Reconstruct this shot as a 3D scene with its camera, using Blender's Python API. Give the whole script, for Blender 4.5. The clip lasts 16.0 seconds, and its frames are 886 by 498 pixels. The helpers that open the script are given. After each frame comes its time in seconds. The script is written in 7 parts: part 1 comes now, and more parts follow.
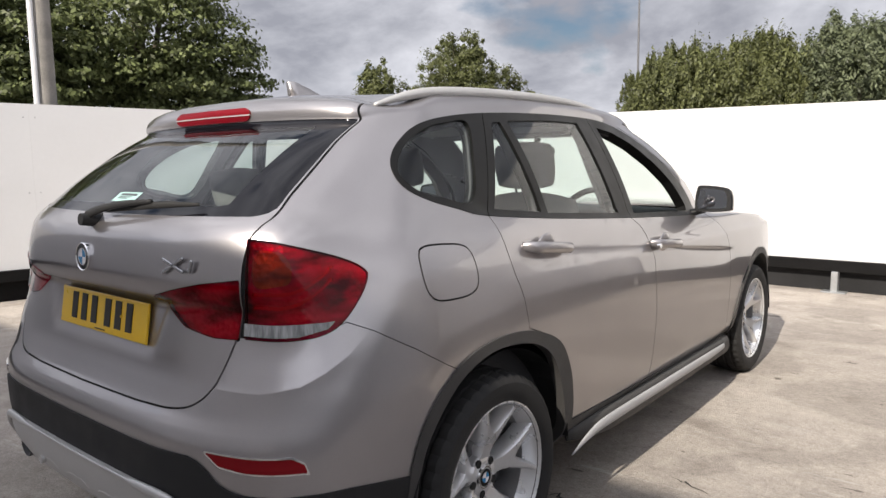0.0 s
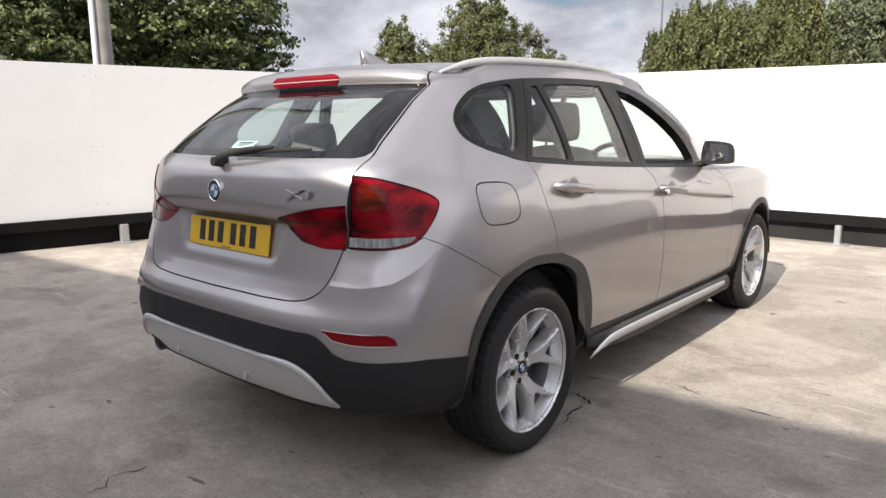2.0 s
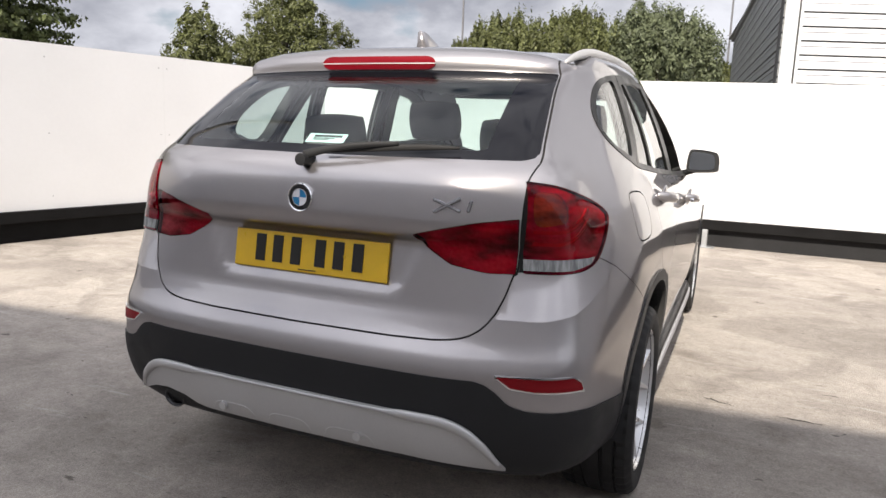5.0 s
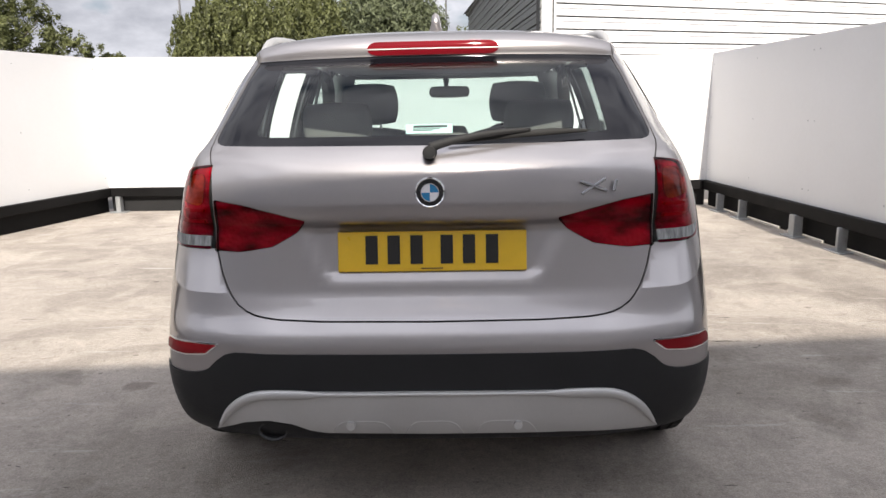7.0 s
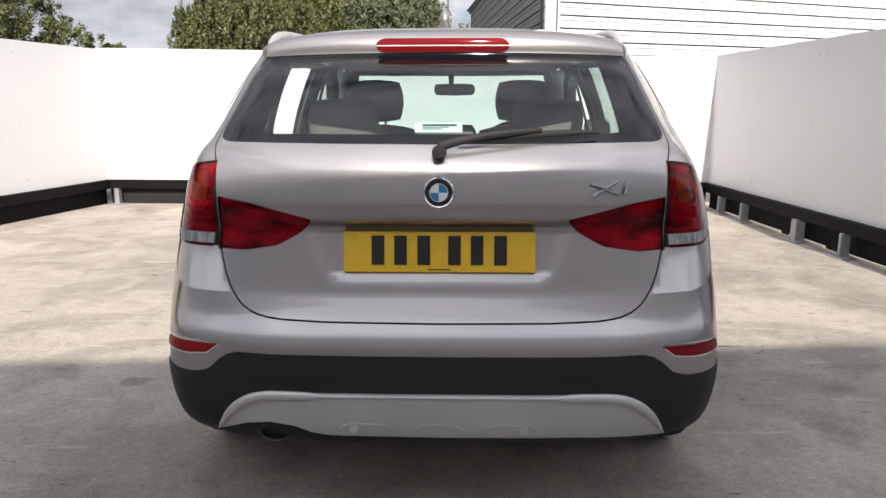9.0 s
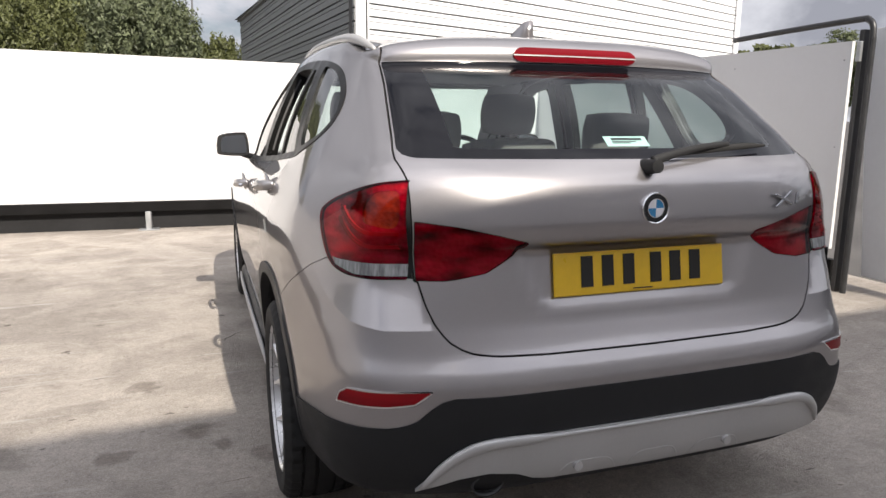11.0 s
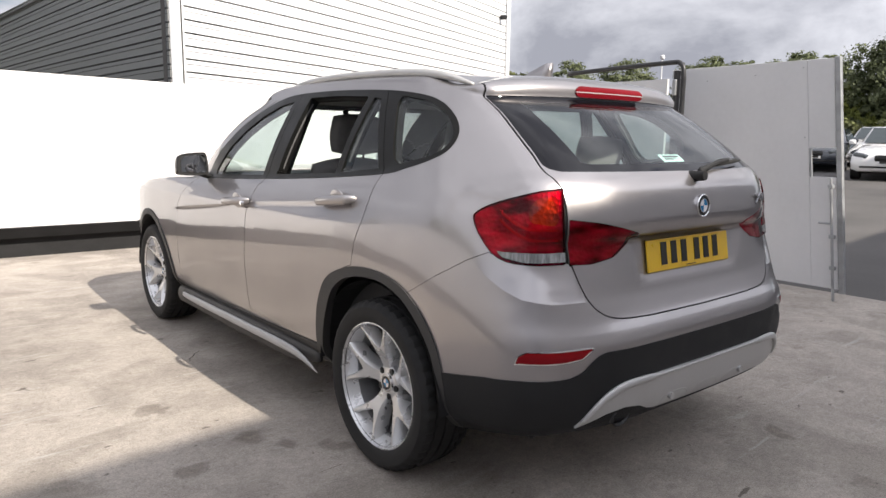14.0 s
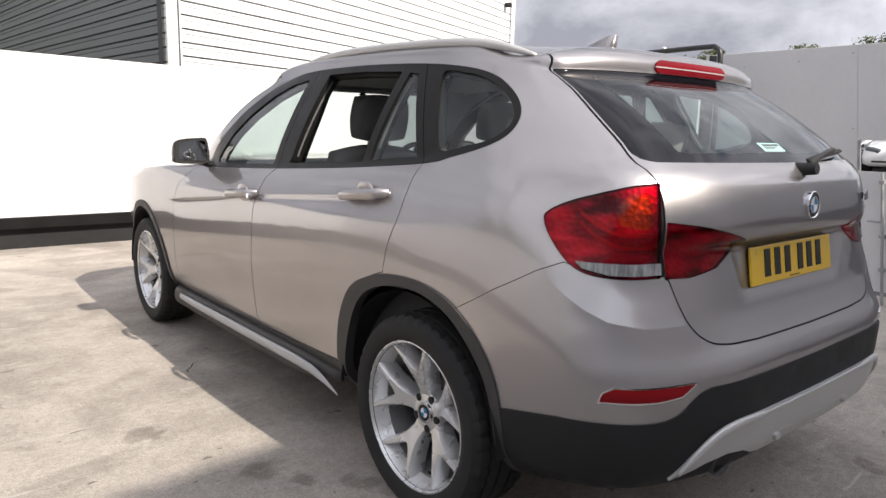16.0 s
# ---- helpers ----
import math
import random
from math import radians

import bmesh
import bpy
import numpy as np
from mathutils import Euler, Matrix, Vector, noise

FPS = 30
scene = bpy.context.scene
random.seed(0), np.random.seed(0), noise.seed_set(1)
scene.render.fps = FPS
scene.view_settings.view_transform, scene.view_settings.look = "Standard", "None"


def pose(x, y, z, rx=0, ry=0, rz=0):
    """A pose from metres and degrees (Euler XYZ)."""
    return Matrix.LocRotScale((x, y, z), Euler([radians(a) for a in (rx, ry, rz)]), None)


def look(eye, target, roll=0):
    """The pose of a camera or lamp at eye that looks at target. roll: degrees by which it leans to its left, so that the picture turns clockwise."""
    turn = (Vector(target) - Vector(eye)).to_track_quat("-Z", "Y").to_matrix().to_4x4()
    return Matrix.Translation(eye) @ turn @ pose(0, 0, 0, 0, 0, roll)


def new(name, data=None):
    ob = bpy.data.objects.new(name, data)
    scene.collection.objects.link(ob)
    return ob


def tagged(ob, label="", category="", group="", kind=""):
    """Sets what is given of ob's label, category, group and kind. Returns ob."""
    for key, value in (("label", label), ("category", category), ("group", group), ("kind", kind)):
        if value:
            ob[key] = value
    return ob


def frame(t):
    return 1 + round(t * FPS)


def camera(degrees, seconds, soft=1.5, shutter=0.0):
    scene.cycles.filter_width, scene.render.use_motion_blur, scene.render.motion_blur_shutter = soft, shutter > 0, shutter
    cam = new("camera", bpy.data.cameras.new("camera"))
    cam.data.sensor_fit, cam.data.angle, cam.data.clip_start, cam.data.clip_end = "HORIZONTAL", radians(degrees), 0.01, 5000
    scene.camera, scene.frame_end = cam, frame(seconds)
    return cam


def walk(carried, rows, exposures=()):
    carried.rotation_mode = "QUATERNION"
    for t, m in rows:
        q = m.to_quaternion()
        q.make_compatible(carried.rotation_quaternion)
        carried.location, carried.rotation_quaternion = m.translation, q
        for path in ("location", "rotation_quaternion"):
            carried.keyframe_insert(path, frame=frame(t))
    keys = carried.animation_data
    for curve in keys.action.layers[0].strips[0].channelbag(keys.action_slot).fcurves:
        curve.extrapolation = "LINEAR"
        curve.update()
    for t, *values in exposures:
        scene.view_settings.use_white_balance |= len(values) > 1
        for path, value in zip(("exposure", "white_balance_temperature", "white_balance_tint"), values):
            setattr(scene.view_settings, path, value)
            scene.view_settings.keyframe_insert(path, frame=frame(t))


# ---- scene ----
from collections import defaultdict

from mathutils import interpolate
from mathutils.bvhtree import BVHTree

# ---------------------------------------------------------------- camera
cam = camera(65.5, 16.0)
# seconds, eye x y z, yaw, pitch, roll; y runs along the car, zero at its rear axle
ROWS = [
    (0.0, 1.993, -1.626, 1.269, 39.01, -6.85, 0.72),
    (0.5, 2.144, -1.952, 1.237, 40.77, -9.58, 0.92),
    (1.0, 2.254, -2.114, 1.275, 40.33, -10.34, 0.20),
    (1.5, 2.254, -2.142, 1.268, 40.25, -10.39, 0.14),
    (2.0, 2.258, -2.138, 1.256, 40.50, -10.17, 0.45),
    (2.5, 2.261, -2.125, 1.262, 40.46, -10.80, 0.54),
    (3.0, 2.269, -2.125, 1.262, 40.65, -11.02, 0.68),
    (3.5, 2.237, -2.117, 1.269, 40.48, -11.01, 0.15),
    (4.0, 1.979, -2.161, 1.278, 37.82, -9.73, -1.20),
    (4.5, 1.598, -2.277, 1.259, 30.25, -9.47, -2.40),
    (4.7, 1.408, -2.314, 1.230, 27.83, -9.60, -2.32),
    (6.8, 0.091, -2.586, 1.252, 0.39, -11.69, 1.53),
    (7.0, 0.084, -2.587, 1.253, 1.42, -11.72, 1.13),
    (7.5, 0.086, -2.578, 1.252, 1.70, -11.79, 0.47),
    (8.0, 0.083, -2.571, 1.251, 1.88, -11.75, 0.17),
    (8.2, 0.084, -2.573, 1.250, 1.93, -11.79, 0.09),
    (10.3, -0.428, -2.379, 1.274, -6.55, -12.48, 0.12),
    (10.5, -0.607, -2.330, 1.246, -10.37, -12.62, -0.04),
    (11.0, -1.080, -2.228, 1.250, -19.30, -10.80, -0.50),
    (11.5, -1.549, -2.175, 1.249, -27.63, -11.66, -0.87),
    (12.0, -1.888, -2.041, 1.240, -34.45, -11.54, 0.71),
    (12.5, -2.145, -2.059, 1.242, -39.03, -9.44, 0.14),
    (13.0, -2.215, -2.084, 1.250, -39.23, -9.53, -0.20),
    (13.5, -2.244, -2.090, 1.247, -38.51, -9.19, -0.52),
    (14.0, -2.248, -2.088, 1.251, -38.90, -9.08, -0.71),
    (14.5, -2.243, -2.078, 1.251, -39.07, -9.13, -0.75),
    (15.0, -2.255, -2.062, 1.240, -39.33, -9.02, -0.97),
    (15.5, -2.248, -1.975, 1.228, -39.52, -9.40, -1.32),
    (16.0, -2.114, -1.644, 1.222, -39.20, -9.79, -1.22),
]
walk(cam, [(t, pose(x, y, z, 90 + pitch, roll, yaw)) for t, x, y, z, yaw, pitch, roll in ROWS],
     exposures=[(0.0, 0.44), (0.6, 0.58), (1.5, 0.69), (3.8, 0.68), (4.6, 0.62), (8.2, 0.60), (10.4, 0.45), (11.2, 0.45), (12.0, 0.52), (12.6, 0.60), (16.0, 0.58)])

# ---------------------------------------------------------------- world and sun
SUN_ELEVATION = 35.7
SUN_FROM = Vector((0.112, -0.994, 0.0)).normalized()
sky_world = bpy.data.worlds.new("cloudy_sky")
scene.world = sky_world
sky_world.use_nodes = True


def build_sky():
    nt = sky_world.node_tree
    nt.nodes.clear()
    out = nt.nodes.new("ShaderNodeOutputWorld")
    bg = nt.nodes.new("ShaderNodeBackground")
    sky = nt.nodes.new("ShaderNodeTexSky")
    sky.sky_type = 'NISHITA'
    sky.sun_disc = False
    sky.sun_elevation = radians(SUN_ELEVATION)
    sky.sun_rotation = math.atan2(SUN_FROM.x, SUN_FROM.y)
    sky.air_density, sky.dust_density = 1.0, 1.5
    geo = nt.nodes.new("ShaderNodeTexCoord")
    mapping = nt.nodes.new("ShaderNodeMapping")
    mapping.inputs["Scale"].default_value = (1.0, 1.0, 2.0)
    n1 = nt.nodes.new("ShaderNodeTexNoise")
    n1.inputs["Scale"].default_value, n1.inputs["Detail"].default_value = 3.6, 11.0
    n1.inputs["Roughness"].default_value, n1.inputs["Distortion"].default_value = 0.58, 0.25
    n2 = nt.nodes.new("ShaderNodeTexNoise")
    n2.inputs["Scale"].default_value, n2.inputs["Detail"].default_value = 5.5, 8.0
    ramp = nt.nodes.new("ShaderNodeValToRGB")
    ramp.color_ramp.elements[0].position, ramp.color_ramp.elements[0].color = 0.38, (5.2, 5.35, 6.15, 1)
    ramp.color_ramp.elements[1].position, ramp.color_ramp.elements[1].color = 0.62, (11.4, 11.5, 12.4, 1)
    cover = nt.nodes.new("ShaderNodeValToRGB")
    cover.color_ramp.elements[0].position = 0.28
    cover.color_ramp.elements[1].position = 0.40
    mix = nt.nodes.new("ShaderNodeMixRGB")
    link = nt.links.new
    link(geo.outputs["Generated"], mapping.inputs["Vector"])
    link(mapping.outputs["Vector"], n1.inputs["Vector"])
    link(mapping.outputs["Vector"], n2.inputs["Vector"])
    link(n1.outputs["Fac"], ramp.inputs["Fac"])
    link(n2.outputs["Fac"], cover.inputs["Fac"])
    link(cover.outputs["Color"], mix.inputs["Fac"])
    link(sky.outputs["Color"], mix.inputs["Color1"])
    link(ramp.outputs["Color"], mix.inputs["Color2"])
    # sunlit clouds are brighter towards the sun
    facing = nt.nodes.new("ShaderNodeVectorMath")
    facing.operation = 'DOT_PRODUCT'
    toward = Vector((SUN_FROM.x, SUN_FROM.y, math.tan(radians(SUN_ELEVATION)))).normalized()
    facing.inputs[1].default_value = toward
    link(geo.outputs["Generated"], facing.inputs[0])
    lift = nt.nodes.new("ShaderNodeMapRange")
    lift.inputs["From Min"].default_value, lift.inputs["From Max"].default_value = -0.3, 1.0
    lift.inputs["To Min"].default_value, lift.inputs["To Max"].default_value = 1.0, 2.0
    lift.interpolation_type = 'SMOOTHSTEP'
    link(facing.outputs["Value"], lift.inputs["Value"])
    glow = nt.nodes.new("ShaderNodeVectorMath")
    glow.operation = 'SCALE'
    link(mix.outputs["Color"], glow.inputs[0])
    link(lift.outputs["Result"], glow.inputs["Scale"])
    link(glow.outputs["Vector"], bg.inputs["Color"])
    bg.inputs["Strength"].default_value = 0.052
    link(bg.outputs["Background"], out.inputs["Surface"])


build_sky()
sun_data = bpy.data.lights.new("sun", 'SUN')
sun_data.energy, sun_data.angle, sun_data.color = 5.0, radians(0.6), (1.0, 0.915, 0.80)
sun_lamp = new("sun", sun_data)
e = radians(SUN_ELEVATION)
sun_lamp.matrix_world = look(SUN_FROM * 30 + Vector((0, 0, 30 * math.tan(e))), (0, 0, 0))


# ---------------------------------------------------------------- materials
def rgba(c):
    return (c[0], c[1], c[2], 1.0)


def material(name, color, rough=0.5, metal=0.0, vary=0.0, scale=8.0, fine=120.0, bump=0.0, bump_scale=200.0, coat=0.0,
             spec=0.5, random_vary=0.0, island=False):
    """A principled surface with blotches at one scale and grain at a finer one."""
    m = bpy.data.materials.new(name)
    m.use_nodes = True
    nt = m.node_tree
    b = nt.nodes["Principled BSDF"]
    b.inputs["Base Color"].default_value = rgba(color)
    b.inputs["Roughness"].default_value, b.inputs["Metallic"].default_value = rough, metal
    b.inputs["Specular IOR Level"].default_value = spec
    b.inputs["Coat Weight"].default_value = coat
    b.inputs["Coat Roughness"].default_value = 0.03
    tc = nt.nodes.new("ShaderNodeTexCoord")
    if vary > 0:
        big = nt.nodes.new("ShaderNodeTexNoise")
        big.inputs["Scale"].default_value, big.inputs["Detail"].default_value = scale, 6
        small = nt.nodes.new("ShaderNodeTexNoise")
        small.inputs["Scale"].default_value, small.inputs["Detail"].default_value = fine, 3
        nt.links.new(tc.outputs["Object"], big.inputs["Vector"])
        nt.links.new(tc.outputs["Object"], small.inputs["Vector"])
        add = nt.nodes.new("ShaderNodeMath")
        add.operation = 'MULTIPLY_ADD'
        add.inputs[1].default_value = 0.35
        nt.links.new(small.outputs["Fac"], add.inputs[0])
        nt.links.new(big.outputs["Fac"], add.inputs[2])
        rng = nt.nodes.new("ShaderNodeMapRange")
        rng.inputs["From Min"].default_value, rng.inputs["From Max"].default_value = 0.45, 0.9
        rng.inputs["To Min"].default_value, rng.inputs["To Max"].default_value = 1 - vary, 1 + vary
        nt.links.new(add.outputs[0], rng.inputs["Value"])
        fac = rng.outputs["Result"]
        if random_vary > 0:
            if island:
                info = nt.nodes.new("ShaderNodeNewGeometry")
                source = info.outputs["Random Per Island"]
            else:
                info = nt.nodes.new("ShaderNodeObjectInfo")
                source = info.outputs["Random"]
            r2 = nt.nodes.new("ShaderNodeMapRange")
            r2.inputs["To Min"].default_value, r2.inputs["To Max"].default_value = 1 - random_vary, 1 + random_vary
            nt.links.new(source, r2.inputs["Value"])
            mul = nt.nodes.new("ShaderNodeMath")
            mul.operation = 'MULTIPLY'
            nt.links.new(fac, mul.inputs[0])
            nt.links.new(r2.outputs["Result"], mul.inputs[1])
            fac = mul.outputs[0]
        vm = nt.nodes.new("ShaderNodeVectorMath")
        vm.operation = 'SCALE'
        vm.inputs[0].default_value = color
        nt.links.new(fac, vm.inputs["Scale"])
        nt.links.new(vm.outputs["Vector"], b.inputs["Base Color"])
        rr = nt.nodes.new("ShaderNodeMapRange")
        rr.inputs["From Min"].default_value, rr.inputs["From Max"].default_value = 0.3, 0.7
        rr.inputs["To Min"].default_value, rr.inputs["To Max"].default_value = max(rough - 0.08, 0.0), min(rough + 0.08, 1.0)
        nt.links.new(big.outputs["Fac"], rr.inputs["Value"])
        nt.links.new(rr.outputs["Result"], b.inputs["Roughness"])
    if bump > 0:
        bn = nt.nodes.new("ShaderNodeTexNoise")
        bn.inputs["Scale"].default_value, bn.inputs["Detail"].default_value = bump_scale, 4
        nt.links.new(tc.outputs["Object"], bn.inputs["Vector"])
        bp = nt.nodes.new("ShaderNodeBump")
        bp.inputs["Strength"].default_value, bp.inputs["Distance"].default_value = bump, 0.004
        nt.links.new(bn.outputs["Fac"], bp.inputs["Height"])
        nt.links.new(bp.outputs["Normal"], b.inputs["Normal"])
    return m


def glass(name, color, rough=0.0, mirror=0.06):
    """Thin tinted pane: clear light passes, the surface mirrors by its angle."""
    m = bpy.data.materials.new(name)
    m.use_nodes = True
    nt = m.node_tree
    nt.nodes.clear()
    out = nt.nodes.new("ShaderNodeOutputMaterial")
    tr = nt.nodes.new("ShaderNodeBsdfTransparent")
    tr.inputs["Color"].default_value = rgba(color)
    gl = nt.nodes.new("ShaderNodeBsdfGlossy")
    gl.inputs["Roughness"].default_value = rough
    lw = nt.nodes.new("ShaderNodeLayerWeight")
    lw.inputs["Blend"].default_value = 0.5
    pw = nt.nodes.new("ShaderNodeMath")
    pw.operation = 'POWER'
    pw.inputs[1].default_value = 4.0
    nt.links.new(lw.outputs["Facing"], pw.inputs[0])
    fr = nt.nodes.new("ShaderNodeMapRange")
    fr.inputs["To Min"].default_value, fr.inputs["To Max"].default_value = mirror, 1.0
    nt.links.new(pw.outputs[0], fr.inputs["Value"])
    mx = nt.nodes.new("ShaderNodeMixShader")
    nt.links.new(fr.outputs["Result"], mx.inputs["Fac"])
    nt.links.new(tr.outputs["BSDF"], mx.inputs[1])
    nt.links.new(gl.outputs["BSDF"], mx.inputs[2])
    nt.links.new(mx.outputs["Shader"], out.inputs["Surface"])
    return m


def metallic_paint(name, color, flake, rough):
    m = material(name, color, rough=rough, metal=0.85, coat=1.0, spec=0.5)
    nt = m.node_tree
    b = nt.nodes["Principled BSDF"]
    b.inputs["Coat Roughness"].default_value = 0.012
    b.inputs["Coat IOR"].default_value = 1.65
    # flakes lie flat: the paint darkens towards a flat view
    b.inputs["Specular Tint"].default_value = (0.30, 0.30, 0.31, 1)
    tc = nt.nodes.new("ShaderNodeTexCoord")
    n = nt.nodes.new("ShaderNodeTexVoronoi")
    n.inputs["Scale"].default_value = 900.0
    nt.links.new(tc.outputs["Object"], n.inputs["Vector"])
    dust = nt.nodes.new("ShaderNodeTexNoise")
    dust.inputs["Scale"].default_value, dust.inputs["Detail"].default_value = 3.0, 8.0
    nt.links.new(tc.outputs["Object"], dust.inputs["Vector"])
    rng = nt.nodes.new("ShaderNodeMapRange")
    rng.inputs["To Min"].default_value, rng.inputs["To Max"].default_value = 1 - flake, 1 + flake
    nt.links.new(n.outputs["Color"], rng.inputs["Value"])
    rng2 = nt.nodes.new("ShaderNodeMapRange")
    rng2.inputs["From Min"].default_value, rng2.inputs["From Max"].default_value = 0.3, 0.7
    rng2.inputs["To Min"].default_value, rng2.inputs["To Max"].default_value = 0.96, 1.04
    nt.links.new(dust.outputs["Fac"], rng2.inputs["Value"])
    mul = nt.nodes.new("ShaderNodeMath")
    mul.operation = 'MULTIPLY'
    nt.links.new(rng.outputs["Result"], mul.inputs[0])
    nt.links.new(rng2.outputs["Result"], mul.inputs[1])
    vm = nt.nodes.new("ShaderNodeVectorMath")
    vm.operation = 'SCALE'
    vm.inputs[0].default_value = color
    nt.links.new(mul.outputs[0], vm.inputs["Scale"])
    nt.links.new(vm.outputs["Vector"], b.inputs["Base Color"])
    return m


PAINT = metallic_paint("silver_beige_paint", (0.400, 0.378, 0.380), 0.04, 0.30)
BLACK_PLASTIC = material("black_plastic", (0.019, 0.019, 0.020), 0.6, spec=0.25, vary=0.15, scale=14, fine=300, bump=0.15, bump_scale=900)
GREY_TRIM = material("grey_cladding", (0.050, 0.048, 0.047), 0.55, spec=0.3, vary=0.12, scale=10, fine=300, bump=0.12, bump_scale=900)
SATIN_SILVER = material("satin_silver", (0.50, 0.495, 0.49), 0.42, 0.45, vary=0.05, scale=6)
DULL_SILVER = material("dull_silver_plastic", (0.42, 0.42, 0.43), 0.55, 0.3, vary=0.06, scale=6)
GLOSS_BLACK = material("gloss_black", (0.012, 0.012, 0.013), 0.12, vary=0.1, scale=10)
CAR_GLASS = glass("car_glass", (0.72, 0.80, 0.78))
REAR_GLASS = glass("rear_glass", (0.66, 0.78, 0.76))
BLACK_BORDER = material("black_glass_border", (0.006, 0.006, 0.008), 0.06, spec=0.3)
RUBBER = material("tyre_rubber", (0.020, 0.0195, 0.0195), 0.75, spec=0.3, vary=0.25, scale=20, fine=200, bump=0.1, bump_scale=400)
ALLOY = material("alloy_wheel", (0.65, 0.65, 0.655), 0.30, 0.65, vary=0.06, scale=14, coat=0.4)
DARK_METAL = material("dark_metal", (0.06, 0.06, 0.062), 0.5, 0.6, vary=0.3, scale=30)
CHROME = material("chrome", (0.82, 0.82, 0.83), 0.08, 1.0)
WHITE_BOARD = material("white_hoarding", (0.64, 0.64, 0.65), 0.42, vary=0.03, scale=1.3, fine=25, bump=0.03, bump_scale=30)
BLACK_STEEL = material("black_steel", (0.0065, 0.0062, 0.0065), 0.6, spec=0.12, vary=0.35, scale=5, fine=60)
GALVANISED = material("galvanised_steel", (0.36, 0.37, 0.38), 0.45, 0.6, vary=0.2, scale=12, fine=120)
GREY_BOARD = material("grey_boarding", (0.020, 0.020, 0.021), 0.7, spec=0.15, vary=0.2, scale=4, fine=40)


# ---------------------------------------------------------------- mesh helpers
def mesh_object(name, bm, mat, parent=None, label="", smooth=False):
    me = bpy.data.meshes.new(name)
    bm.to_mesh(me)
    bm.free()
    if mat is not None:
        me.materials.append(mat)
    if smooth:
        me.shade_smooth()
    ob = new(name, me)
    if parent is not None:
        ob.parent = parent
    if label:
        tagged(ob, label)
    return ob


part = mesh_object


def thing(name, label, category, group="", kind="", at=(0, 0, 0), turn=0):
    ob = new(name, None)
    ob.empty_display_size = 0.1
    ob.matrix_basis = pose(*at, 0, 0, turn)
    return tagged(ob, label, category, group, kind)


def add_box(bm, lo, hi, bevel=0.0, segments=1, m=None):
    r = bmesh.ops.create_cube(bm, size=1.0)
    lo, hi = Vector(lo), Vector(hi)
    vs = r["verts"]
    for v in vs:
        v.co = Vector(((v.co.x + 0.5) * (hi.x - lo.x) + lo.x, (v.co.y + 0.5) * (hi.y - lo.y) + lo.y, (v.co.z + 0.5) * (hi.z - lo.z) + lo.z))
    if bevel > 0:
        es = {e for v in vs for e in v.link_edges}
        r = bmesh.ops.bevel(bm, geom=list(es), offset=bevel, segments=segments, affect='EDGES', profile=0.5)
        vs = list({v for f in r["faces"] for v in f.verts} | {v for v in vs if v.is_valid})
    if m is not None:
        for v in vs:
            v.co = m @ v.co
    return vs


def box_bm(lo, hi, bevel=0.0, segments=1):
    bm = bmesh.new()
    add_box(bm, lo, hi, bevel, segments)
    return bm


def cyl_bm(r1, r2, a, b, n=24, caps=True, bm=None):
    """A tapered round bar from a to b."""
    bm = bm or bmesh.new()
    a, b = Vector(a), Vector(b)
    d = b - a
    res = bmesh.ops.create_cone(bm, cap_ends=caps, segments=n, radius1=r1, radius2=r2, depth=d.length)
    m = Matrix.Translation((a + b) / 2) @ d.to_track_quat('Z', 'Y').to_matrix().to_4x4()
    for v in res["verts"]:
        v.co = m @ v.co
    return bm


def recalc(bm):
    bmesh.ops.recalc_face_normals(bm, faces=bm.faces)
    return bm


# ---------------------------------------------------------------- yard
OIL = [((-1.15, 0.55), 0.09, 0.55), ((-1.06, 0.38), 0.07, 0.5), ((-1.43, 0.39), 0.08, 0.55), ((-1.37, 1.10), 0.065, 0.5), ((-1.83, 0.51), 0.115, 0.35), ((-0.89, 0.28), 0.085, 0.5),
       ((1.73, 0.36), 0.10, 0.3), ((1.52, 0.0), 0.07, 0.3), ((-0.80, -1.30), 0.16, 0.3), ((0.68, -0.81), 0.065, 0.45), ((0.51, -1.20), 0.085, 0.3), ((0.82, 0.58), 0.07, 0.4),
       ((-4.3, 0.25), 0.16, 0.4), ((-1.3, -1.03), 0.145, 0.25)]


